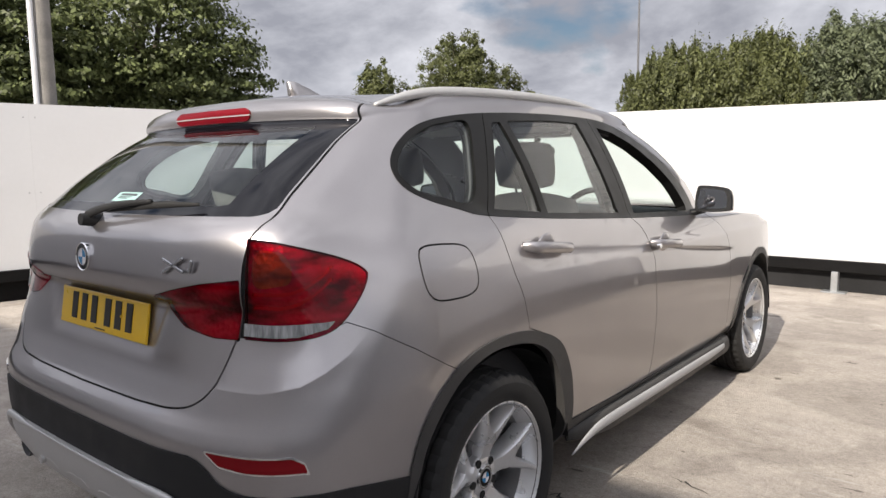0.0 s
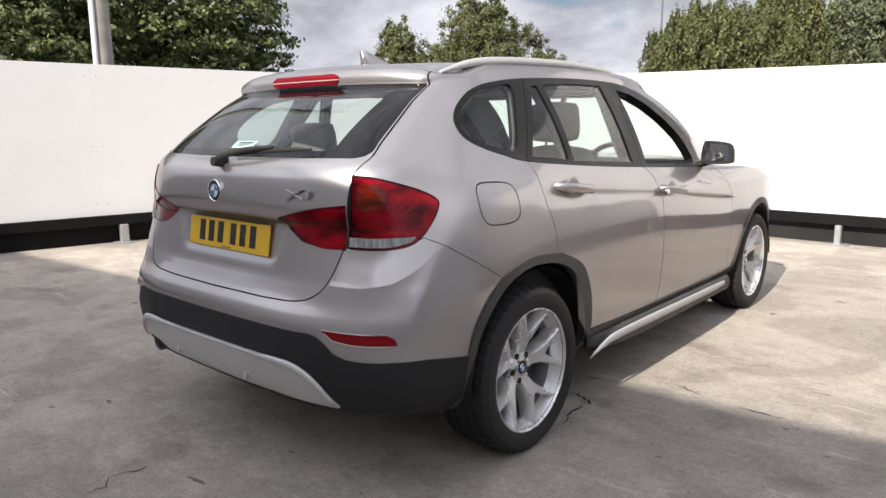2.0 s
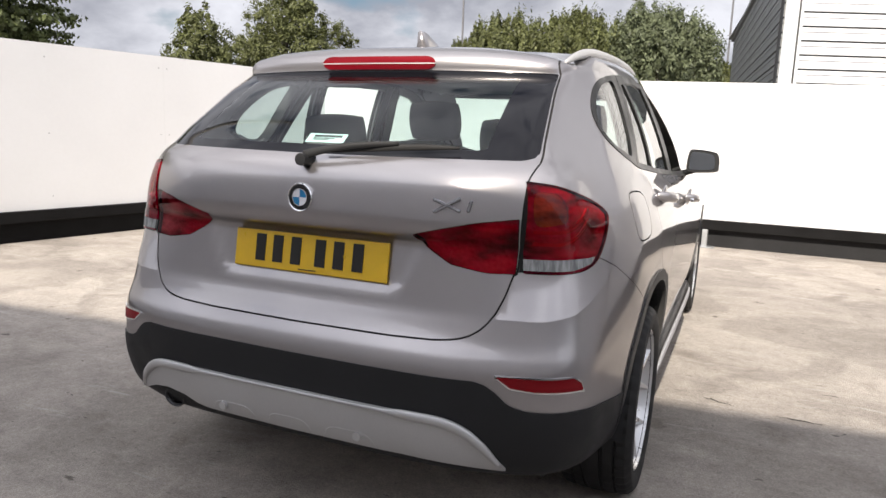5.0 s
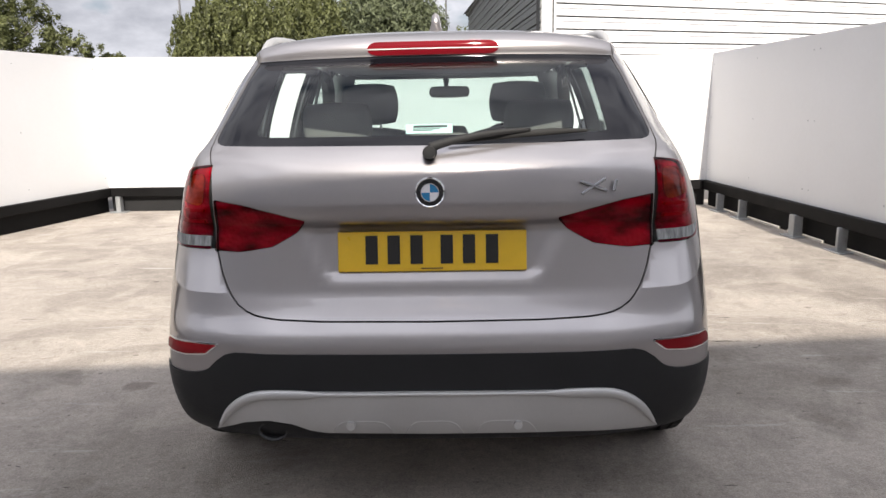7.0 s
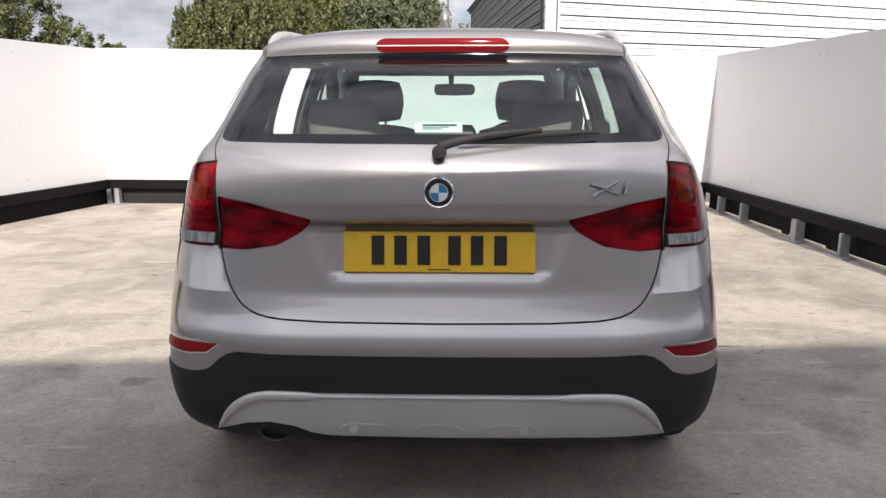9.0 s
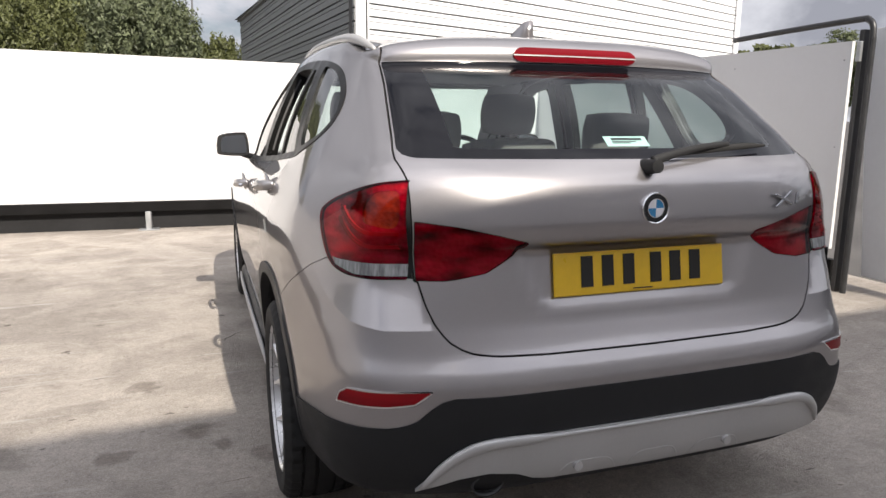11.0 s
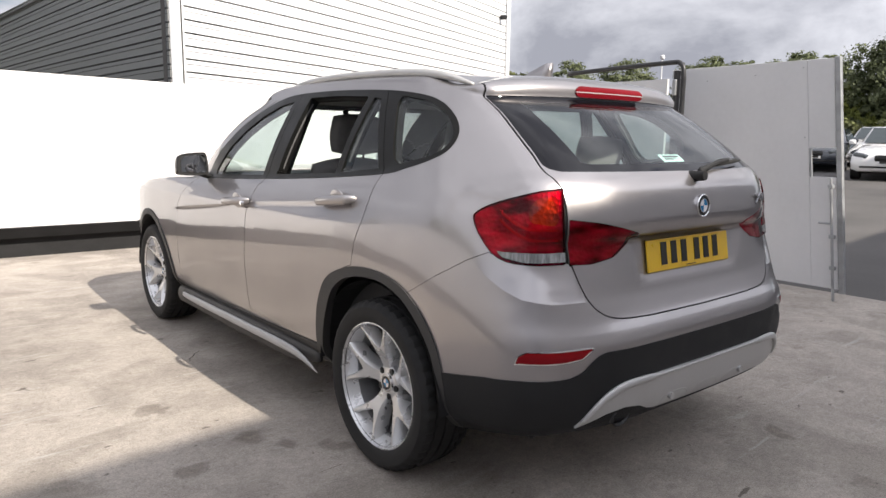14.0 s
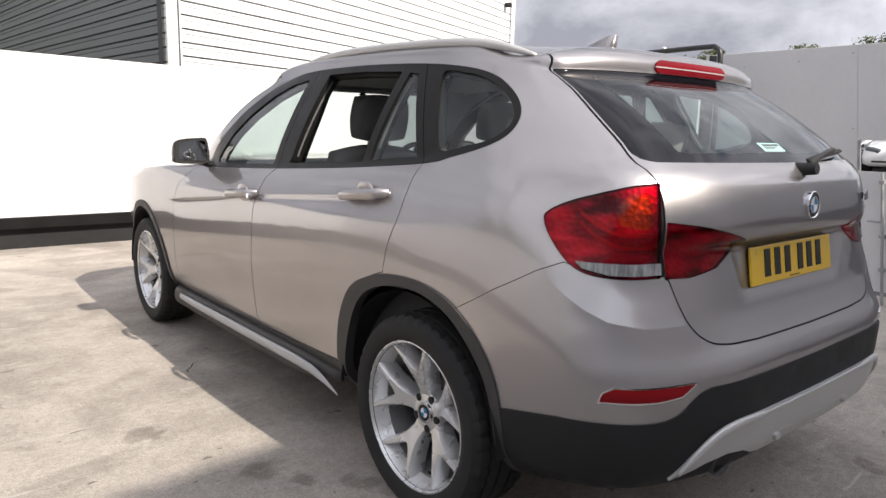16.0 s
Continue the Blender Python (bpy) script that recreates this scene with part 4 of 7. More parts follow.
def car_faces():
    bm = skin_bm()
    bmesh.ops.recalc_face_normals(bm, faces=bm.faces)
    bm.normal_update()
    base = bm.copy()
    bmesh.ops.triangulate(base, faces=base.faces[:])
    base.normal_update()
    tree = BVHTree.FromBMesh(base)
    refine(bm, lambda c: c.y < -0.5 and 0.54 < c.z < 0.66 and -0.26 < c.x + c.y < 0.2, 3)
    refine(bm, lambda c: c.y < -0.38 and 0.85 < c.z < 1.115 and c.x > 0.6, 3)
    refine(bm, lambda c: c.y < -0.2 and 1.37 < c.z < 1.47 and c.x < 0.62, 2)
    refine(bm, lambda c: c.y < -0.6 and 0.34 < c.z < 0.45 and c.x < 0.7, 1)
    refine(bm, lambda c: -0.1 < c.y < 1.2 and 1.09 < c.z < 1.45 and c.x > 0.62, 1)

    def line(off):
        def g(c):
            zc = np.interp(c[:, 1], [0.2, 0.42, 1.14, 2.21], [1.005, 0.993, 0.935, 0.822])
            return np.where((c[:, 0] < 0.6) | (c[:, 1] < 0.15) | (c[:, 1] > 2.3), 0.5, c[:, 2] - zc + off)
        return g
    cut(bm, line(0.0), 0)
    cut(bm, line(0.007), 0)
    cut(bm, line(0.015), 0)
    cut(bm, line(0.030), 0)
    cut(bm, corner_line, -0.002)
    cut(bm, corner_line, 0.002)
    for name, level in CUTS:
        cut(bm, REGION[name], level)
    bm.normal_update()
    smooth_normals(bm, base, tree)
    base.free()
    return bm


def classify(bm, left):
    """The panel to which each face belongs."""
    bm.faces.ensure_lookup_table()
    c = np.array([f.calc_center_median()[:] for f in bm.faces])
    r = {k: fn(c) for k, fn in REGION.items()}
    x, y, z = c[:, 0], c[:, 1], c[:, 2]
    label = np.full(len(c), "quarter_panel", dtype=object)
    label[(y > 1.25) & (z < 1.0)] = "front_wing"
    label[(y > 3.25) & (z < 0.72)] = "front_bumper"
    label[(r["bonnet"] < -GAP)] = "bonnet"
    label[np.abs(r["bonnet"]) <= GAP] = "shut_line"
    label[(z > 1.40) & (y > -0.25) & (y < 1.62) & (r["glass_line"] > 0) & ((x < 0.60) | (z > 1.452))] = "roof"
    label[(y > 1.3) & (z > 1.0) & (x < 0.72) & (z < 1.44) & (r["bonnet"] > 0.05)] = "pillar"
    label[r["screen"] < 0] = "windscreen"
    label[(r["bumper"] < 0)] = "rear_bumper"
    label[np.abs(r["bumper"]) < GAP * 0.5] = "shut_line"
    label[(y < 0) & (np.abs(r["bumper"]) >= GAP * 0.5) & (r["bumper"] > 0) & (label == "rear_bumper")] = "quarter_panel"
    for d in ("rear_door", "front_door"):
        label[(r[d] < GAP * 0.4)] = "shut_line"
    for d in ("rear_door", "front_door"):
        label[(r[d] < -GAP)] = d
    above = (z > 1.43) & (r["glass_line"] > 0) & (y > -0.2) & (y < 1.3)
    label[above & np.isin(label, ["shut_line", "rear_door", "front_door"])] = "roof"
    label[r["sill"] < 0] = "sill_cladding"
    label[r["black"] < 0] = "bumper_cladding"
    skid = r["skid_pipe"] if left else r["skid"]
    label[skid < 0] = "skid_plate"
    label[r["glass_line"] < 0] = "window_frame"
    label[(r["glass_line"] < 0) & (np.abs(r["rear_door"]) < GAP * 0.7)] = "shut_line"
    for d in ("quarter", "fixed", "rear_pane", "front_pane"):
        label[r[d] < 0] = d
    label[(r["arch_band"] < 0)] = "arch_cladding"
    label[(r["front_band"] < 0)] = "front_arch_cladding"
    label[(r["gate"] < GATE_GAP)] = "shut_line"
    label[(r["gate"] < -GATE_GAP)] = "tailgate"
    label[(r["rear_glass"] < 0)] = "glass_border"
    label[(r["rear_clear"] < 0)] = "rear_glass"
    label[(r["brake"] < 0)] = "brake_lamp"
    label[(r["brake"] < 0) & (z < 1.4305)] = "brake_lower"
    label[(r["brake"] < 0) & (r["brake_line"] < 0)] = "brake_line"
    label[r["lamp_outer"] < 0] = "lamp_seal"
    label[r["lamp_outer"] < -0.0014] = "lamp_outer"
    label[(r["lamp_inner"] < 0)] = "lamp_seal"
    label[(r["lamp_inner"] < -0.0016)] = "lamp_inner"
    label[(label == "quarter_panel") & (r["lamp_outer"] < 0.010) & (r["gate"] < 0.02) & (z > 0.865) & (z < 1.094) & (y < -0.4)] = "lamp_seal"
    label[(r["bars"] < 0) & (r["lamp_outer"] < -0.012)] = "light_bar"
    label[(r["indicator"] < 0) & (r["lamp_outer"] < -0.0014)] = "indicator"
    label[(r["reverse"] < 0) & (r["lamp_outer"] < -0.0014)] = "reverse_lamp"
    label[(r["reflector"] < 0.004) & (r["reflector"] >= 0)] = "reflector_trim"
    label[r["reflector"] < 0] = "reflector"
    if not left:
        label[np.abs(r["flap"]) < GAP] = "shut_line"
        label[r["flap"] < -GAP] = "fuel_flap"
    label[(r["arch"] < 0) | (r["front_arch"] < 0)] = "none"
    return label


def panel_mesh(pieces, push=0.0, flange=0.010, sharp=True):
    """One mesh from lists of faces: (faces, mirrored). push moves it out along the skin, flange folds its rim inwards."""
    verts, faces, norms, keys = [], [], [], {}
    for fs, mirrored in pieces:
        sx = -1.0 if mirrored else 1.0
        for f in fs:
            ids = []
            for v in f.verts:
                key = (v.index, sx if abs(v.co.x) > 1e-4 else 0)
                if key not in keys:
                    keys[key] = len(verts)
                    n = Vector((v.normal.x * sx, v.normal.y, v.normal.z))
                    if abs(v.co.x) <= 1e-4:
                        n.x = 0
                        n.normalize()
                    verts.append(Vector((v.co.x * sx, v.co.y, v.co.z)) + n * push)
                    norms.append(n)
                ids.append(keys[key])
            faces.append(ids[::-1] if mirrored else ids)
    edges = defaultdict(list)
    for ids in faces:
        for a, b in zip(ids, ids[1:] + ids[:1]):
            edges[(min(a, b), max(a, b))].append((a, b))
    n_skin = len(faces)
    if flange > 0:
        inner = {}
        for uses in edges.values():
            if len(uses) != 1:
                continue
            a, b = uses[0]
            if abs(verts[a].x) < 1e-3 and abs(verts[b].x) < 1e-3:
                continue
            for k in (a, b):
                if k not in inner:
                    inner[k] = len(verts)
                    verts.append(verts[k] - norms[k] * flange)
                    norms.append(norms[k])
            faces.append([b, a, inner[a], inner[b]])
    me = bpy.data.meshes.new("panel")
    me.from_pydata([v[:] for v in verts], [], faces)
    me.polygons.foreach_set("use_smooth", [i < n_skin for i in range(len(faces))])
    loops = []
    for i, p in enumerate(me.polygons):
        for vi in p.vertices:
            loops.append(norms[vi][:] if i < n_skin else (0.0, 0.0, 0.0))
    me.normals_split_custom_set(loops)
    return me


def islands(faces):
    """Faces in connected groups, slivers left out."""
    todo, out = set(faces), []
    while todo:
        stack, group = [todo.pop()], []
        while stack:
            f = stack.pop()
            group.append(f)
            for e in f.edges:
                for g in e.link_faces:
                    if g in todo:
                        todo.discard(g)
                        stack.append(g)
        if len(group) > 10:
            out.append(group)
    return out


def panel(name, pieces, mat, parent, push=0.0, flange=0.010, label=""):
    me = panel_mesh(pieces, push, flange)
    me.name = name
    me.materials.append(mat)
    ob = new(name, me)
    ob.parent = parent
    if label:
        tagged(ob, label)
    return ob


def build_car_shell(root):
    bm = car_faces()
    bm.verts.index_update()
    sets = {}
    for left in (False, True):
        lab = classify(bm, left)
        groups = defaultdict(list)
        for f, name in zip(bm.faces, lab):
            groups[name].append(f)
        sets[left] = groups
    both = lambda n: [(sets[False][n], False), (sets[True][n], True)]
    one = lambda n, left: [(sets[left][n], left)]

    body = new("body", None)
    body.parent = root
    panel("roof_panel", both("roof"), PAINT, root)
    panel("bonnet", both("bonnet"), PAINT, root)
    panel("front_bumper", both("front_bumper"), PAINT, root)
    bpy.data.objects.remove(body)
    bumper = panel("rear_bumper", both("rear_bumper"), PAINT, root)
    cl = panel("bumper_cladding", both("bumper_cladding"), BLACK_PLASTIC, bumper, push=0.004, label="black textured plastic bumper cladding")
    sk = panel("skid_plate", both("skid_plate"), SATIN_SILVER, bumper, push=0.012, flange=0.02, label="satin silver skid plate")
    gate = panel("tailgate", both("tailgate"), PAINT, root)
    panel("glass_border", both("glass_border"), BLACK_BORDER, gate, push=-0.003, flange=0.004, label="gloss black glass border")
    rg = panel("rear_window", both("rear_glass"), REAR_GLASS, gate, push=-0.003, flange=0.0, label="tinted rear window")
    rg.visible_shadow = False
    bl = panel("brake_lamp", both("brake_lamp"), BRAKE_RED, gate, push=0.006, flange=0.012, label="red high-level brake lamp")
    panel("brake_lamp_foot", both("brake_lower"), BRAKE_RED, bl, push=0.005, flange=0.012)
    panel("brake_lamp_line", both("brake_line"), SATIN_SILVER, bl, push=0.0075, flange=0.006)
    scr = panel("windscreen", both("windscreen"), CAR_GLASS, root, flange=0.0, label="clear windscreen")
    scr.visible_shadow = False
    for left in (False, True):
        for group in islands(sets[left]["quarter_panel"]):
            panel("quarter_panel", [(group, left)], PAINT, root)
        inner = [f for f in sets[left]["quarter_panel"] + sets[left]["window_frame"] if f.calc_center_median().z > 1.02 and -0.6 < f.calc_center_median().y < 1.3]
        panel("pillar_trim", [(inner, left)], PILLAR_TRIM, root, push=-0.018, flange=0.008, label="grey inner pillar trim")
        panel("front_wing", one("front_wing", left), PAINT, root)
        panel("windscreen_pillar", one("pillar", left), PAINT, root)
        rd = panel("rear_door", one("rear_door", left), PAINT, root)
        fd = panel("front_door", one("front_door", left), PAINT, root)
        panel("window_frame", one("window_frame", left), FRAME_BLACK, root, push=0.002, flange=0.045, label="black window surround")
        panel("arch_cladding", one("front_arch_cladding", left), GREY_TRIM, root, push=0.006, flange=0.035, label="dark grey wheel arch trim")
        for group in islands(sets[left]["shut_line"]):
            panel("shut_line", [(group, left)], SHUT, root, push=-0.007, flange=0.0)
        panel("sill_cladding", one("sill_cladding", left), GREY_TRIM, root, push=0.003, flange=0.03, label="dark grey sill cladding")
        panel("arch_cladding", one("arch_cladding", left), GREY_TRIM, root, push=0.006, flange=0.035, label="dark grey wheel arch trim")
        for nm, key, open_one in (("quarter_window", "quarter", False), ("fixed_pane", "fixed", False), ("door_window", "rear_pane", left), ("door_window", "front_pane", not left)):
            if open_one:
                continue
            w = panel(nm, one(key, left), CAR_GLASS, root, push=-0.004, flange=0.0)
            w.visible_shadow = False
        lamp = panel("tail_lamp", one("lamp_outer", left), RED_GLASS, root, push=0.004, flange=0.006, label="red tail lamp with amber indicator")
        bowl = [(sets[left]["lamp_outer"] + sets[left]["indicator"] + sets[left]["light_bar"] + sets[left]["reverse_lamp"], left)]
        panel("lamp_bowl", bowl, LAMP_BOWL, lamp, push=-0.009, flange=0.0)
        panel("gate_lamp_bowl", one("lamp_inner", left), LAMP_BOWL, lamp, push=-0.008, flange=0.0)
        panel("reversing_lamp", one("reverse_lamp", left), CLEAR_LENS, lamp, push=0.004, flange=0.010, label="ribbed clear reversing lamp")
        panel("indicator", one("indicator", left), AMBER, lamp, push=0.004, flange=0.0, label="amber indicator under red plastic")
        for group in islands(sets[left]["light_bar"]):
            panel("light_bar", [(group, left)], LIGHT_BAR, lamp, push=-0.002, flange=0.006)
            panel("bar_cover", [(group, left)], RED_GLASS, lamp, push=0.004, flange=0.0)
        panel("gate_lamp", one("lamp_inner", left), RED_GLASS, lamp, push=0.003, flange=0.006)
        panel("lamp_seal", one("lamp_seal", left), SHUT, lamp, push=-0.002, flange=0.006)
        ref = panel("reflector", one("reflector", left), REFLECTOR_RED, bumper, push=0.003, flange=0.008, label="red bumper reflector")
        panel("reflector_trim", one("reflector_trim", left), CHROME, ref, push=0.004, flange=0.006)
        if not left:
            panel("fuel_flap", one("fuel_flap", left), PAINT, root)
    bm.free()
    return bumper, gate


PILLAR_TRIM = material("pillar_trim_grey", (0.10, 0.10, 0.102), 0.8, vary=0.1, scale=9, bump=0.1, bump_scale=600)
SHUT = material("shut_line_black", (0.006, 0.006, 0.006), 0.8)
FRAME_BLACK = material("window_frame_black", (0.009, 0.009, 0.009), 0.38, spec=0.2, vary=0.1, scale=10)


def lens(name, deep, light, rough=0.04, grid=(1.5, 1.5, 22.0)):
    """A moulded lamp lens: reflector bands that shine through tinted plastic under a clear coat."""
    m = bpy.data.materials.new(name)
    m.use_nodes = True
    nt = m.node_tree
    b = nt.nodes["Principled BSDF"]
    b.inputs["Roughness"].default_value, b.inputs["Specular IOR Level"].default_value = 0.6, 0.05
    b.inputs["Coat Weight"].default_value, b.inputs["Coat Roughness"].default_value = 0.28, rough
    tc = nt.nodes.new("ShaderNodeTexCoord")
    mp = nt.nodes.new("ShaderNodeMapping")
    mp.inputs["Scale"].default_value = grid
    w = nt.nodes.new("ShaderNodeTexNoise")
    w.inputs["Scale"].default_value, w.inputs["Detail"].default_value = 1.0, 3
    rp = nt.nodes.new("ShaderNodeValToRGB")
    rp.color_ramp.elements[0].position, rp.color_ramp.elements[0].color = 0.35, rgba(deep)
    rp.color_ramp.elements[1].position, rp.color_ramp.elements[1].color = 0.68, rgba(light)
    nt.links.new(tc.outputs["Object"], mp.inputs["Vector"])
    nt.links.new(mp.outputs["Vector"], w.inputs["Vector"])
    nt.links.new(w.outputs["Fac"], rp.inputs["Fac"])
    nt.links.new(rp.outputs["Color"], b.inputs["Base Color"])
    return m


def reflector_bowl():
    """Faceted silver reflectors with dark trays between them, inside a lamp."""
    m = bpy.data.materials.new("lamp_reflector")
    m.use_nodes = True
    nt = m.node_tree
    b = nt.nodes["Principled BSDF"]
    b.inputs["Metallic"].default_value, b.inputs["Roughness"].default_value = 0.3, 0.4
    tc = nt.nodes.new("ShaderNodeTexCoord")
    mp = nt.nodes.new("ShaderNodeMapping")
    mp.inputs["Scale"].default_value = (9.0, 9.0, 22.0)
    cell = nt.nodes.new("ShaderNodeTexNoise")
    cell.inputs["Scale"].default_value, cell.inputs["Detail"].default_value = 1.0, 4
    rp = nt.nodes.new("ShaderNodeValToRGB")
    rp.color_ramp.elements[0].position, rp.color_ramp.elements[0].color = 0.36, (0.07, 0.07, 0.07, 1)
    rp.color_ramp.elements[1].position, rp.color_ramp.elements[1].color = 0.64, (0.92, 0.92, 0.92, 1)
    facets = nt.nodes.new("ShaderNodeTexVoronoi")
    facets.inputs["Scale"].default_value = 70.0
    bp = nt.nodes.new("ShaderNodeBump")
    bp.inputs["Strength"].default_value, bp.inputs["Distance"].default_value = 0.45, 0.006
    link = nt.links.new
    link(tc.outputs["Object"], mp.inputs["Vector"])
    link(mp.outputs["Vector"], cell.inputs["Vector"])
    link(cell.outputs["Fac"], rp.inputs["Fac"])
    link(rp.outputs["Color"], b.inputs["Base Color"])
    link(tc.outputs["Object"], facets.inputs["Vector"])
    link(facets.outputs["Distance"], bp.inputs["Height"])
    link(bp.outputs["Normal"], b.inputs["Normal"])
    return m


REFLECTOR_RED = lens("reflector_red", (0.14, 0.003, 0.006), (0.24, 0.006, 0.010))
CLEAR_LENS = lens("clear_lens", grid=(130.0, 130.0, 6.0), deep=(0.17, 0.17, 0.175), light=(0.36, 0.36, 0.36))
AMBER = glass("amber_glass", (0.52, 0.11, 0.02), mirror=0.03)
RED_GLASS = glass("red_glass", (0.56, 0.0008, 0.075), mirror=0.02)
LAMP_BOWL = reflector_bowl()
BRAKE_RED = lens("brake_red", (0.09, 0.0008, 0.004), (0.16, 0.0018, 0.007))
LIGHT_BAR = lens("light_bar_red", (0.75, 0.30, 0.32), (0.95, 0.60, 0.62))
car = thing("parked_car", "silver-beige estate car with black cladding parked on concrete", "car")
bumper, gate = build_car_shell(car)


# ---------------------------------------------------------------- car details
def tube_bm(path, radii, n=14, squash=(1, 1), up=(0, 0, 1), caps=True, steps=5):
    """A bar swept along a smoothed path; radii: one per point; squash: sideways and upright factors."""
    pts = curve_points(path, False, steps)
    rr = np.interp(np.linspace(0, len(path) - 1, len(pts)), range(len(path)), radii)
    bm = bmesh.new()
    rings = []
    up = Vector(up)
    for i, p in enumerate(pts):
        d = Vector(pts[min(i + 1, len(pts) - 1)] - pts[max(i - 1, 0)]).normalized()
        s = d.cross(up).normalized()
        u = s.cross(d).normalized()
        rings.append([bm.verts.new(Vector(p) + s * math.cos(a) * rr[i] * squash[0] + u * math.sin(a) * rr[i] * squash[1])
                      for a in [2 * math.pi * k / n for k in range(n)]])
    for a, b in zip(rings, rings[1:]):
        for k in range(n):
            bm.faces.new((a[k], a[(k + 1) % n], b[(k + 1) % n], b[k]))
    if caps:
        bm.faces.new(rings[0][::-1])
        bm.faces.new(rings[-1])
    return recalc(bm)


def turned_bm(profile, n=48, axis='X', centre=(0, 0, 0), closed=False):
    """A profile of (along the axis, radius) turned round it."""
    bm = bmesh.new()
    rings = []
    for a, r in profile:
        ring = []
        for k in range(n):
            t = 2 * math.pi * k / n
            ring.append(bm.verts.new(Vector(centre) + Vector((a, r * math.cos(t), r * math.sin(t)))))
        rings.append(ring)
    pairs = list(zip(rings, rings[1:])) + ([(rings[-1], rings[0])] if closed else [])
    for a, b in pairs:
        for k in range(n):
            bm.faces.new((a[k], a[(k + 1) % n], b[(k + 1) % n], b[k]))
    return recalc(bm)


def pillow_bm(lo, hi, power=0.6):
    """A padded block: a box rounded towards an ellipsoid."""
    bm = bmesh.new()
    bmesh.ops.create_cube(bm, size=2.0)
    bmesh.ops.subdivide_edges(bm, edges=bm.edges[:], cuts=5, use_grid_fill=True)
    lo, hi = Vector(lo), Vector(hi)
    c, h = (lo + hi) / 2, (hi - lo) / 2
    for v in bm.verts:
        p = v.co.copy()
        q = Vector((p.x * math.sqrt(max(0, 1 - p.y ** 2 / 2 - p.z ** 2 / 2 + p.y ** 2 * p.z ** 2 / 3)),
                    p.y * math.sqrt(max(0, 1 - p.z ** 2 / 2 - p.x ** 2 / 2 + p.z ** 2 * p.x ** 2 / 3)),
                    p.z * math.sqrt(max(0, 1 - p.x ** 2 / 2 - p.y ** 2 / 2 + p.x ** 2 * p.y ** 2 / 3))))
        r = p.lerp(q, power)
        v.co = Vector((c.x + r.x * h.x, c.y + r.y * h.y, c.z + r.z * h.z))
    return bm


def outline_bm(outline, y0, y1, bevel=0.0):
    """A flat shape in x and z, thick from y0 to y1."""
    bm = bmesh.new()
    f = bm.faces.new([bm.verts.new((x, y0, z)) for x, z in outline])
    r = bmesh.ops.extrude_face_region(bm, geom=[f])
    bmesh.ops.translate(bm, verts=[v for v in r["geom"] if isinstance(v, bmesh.types.BMVert)], vec=(0, y1 - y0, 0))
    if bevel:
        bmesh.ops.bevel(bm, geom=bm.edges[:], offset=bevel, segments=1, affect='EDGES')
    return recalc(bm)


def placed(bm, m):
    bmesh.ops.transform(bm, matrix=m, verts=bm.verts)
    return bm


def sharpen(ob, degrees=35):
    me = ob.data
    me.shade_smooth()
    bm = bmesh.new()
    bm.from_mesh(me)
    for e in bm.edges:
        if len(e.link_faces) == 2 and e.calc_face_angle(0) > radians(degrees):
            e.smooth = False
    bm.to_mesh(me)
    bm.free()
    return ob


TYRE_R, WHEEL_Z = 0.330, 0.328


def tyre_bm():
    w = 0.112
    prof = [(0.104, 0.236), (0.114, 0.250), (0.121, 0.275), (0.119, 0.300), (0.110, 0.314), (0.100, 0.3225)]
    grooves = [(0.078, 0.3262), (0.072, 0.3262), (0.070, 0.319), (0.064, 0.319), (0.062, 0.3280), (0.034, 0.3295), (0.032, 0.321), (0.022, 0.321), (0.020, 0.3300)]
    right = prof + grooves
    full = right + [(-a, r) for a, r in reversed(right)] + [(-0.10, 0.232), (0.10, 0.232)]
    n = 132
    bm = turned_bm(full, n, closed=True)
    # cross grooves in the shoulder blocks
    bm.verts.ensure_lookup_table()
    for v in bm.verts:
        k = v.index % n
        r = math.hypot(v.co.y, v.co.z)
        if k % 3 == 0 and 0.060 < abs(v.co.x) < 0.112 and r > 0.312:
            v.co.y *= (r - 0.006) / r
            v.co.z *= (r - 0.006) / r
    return bm


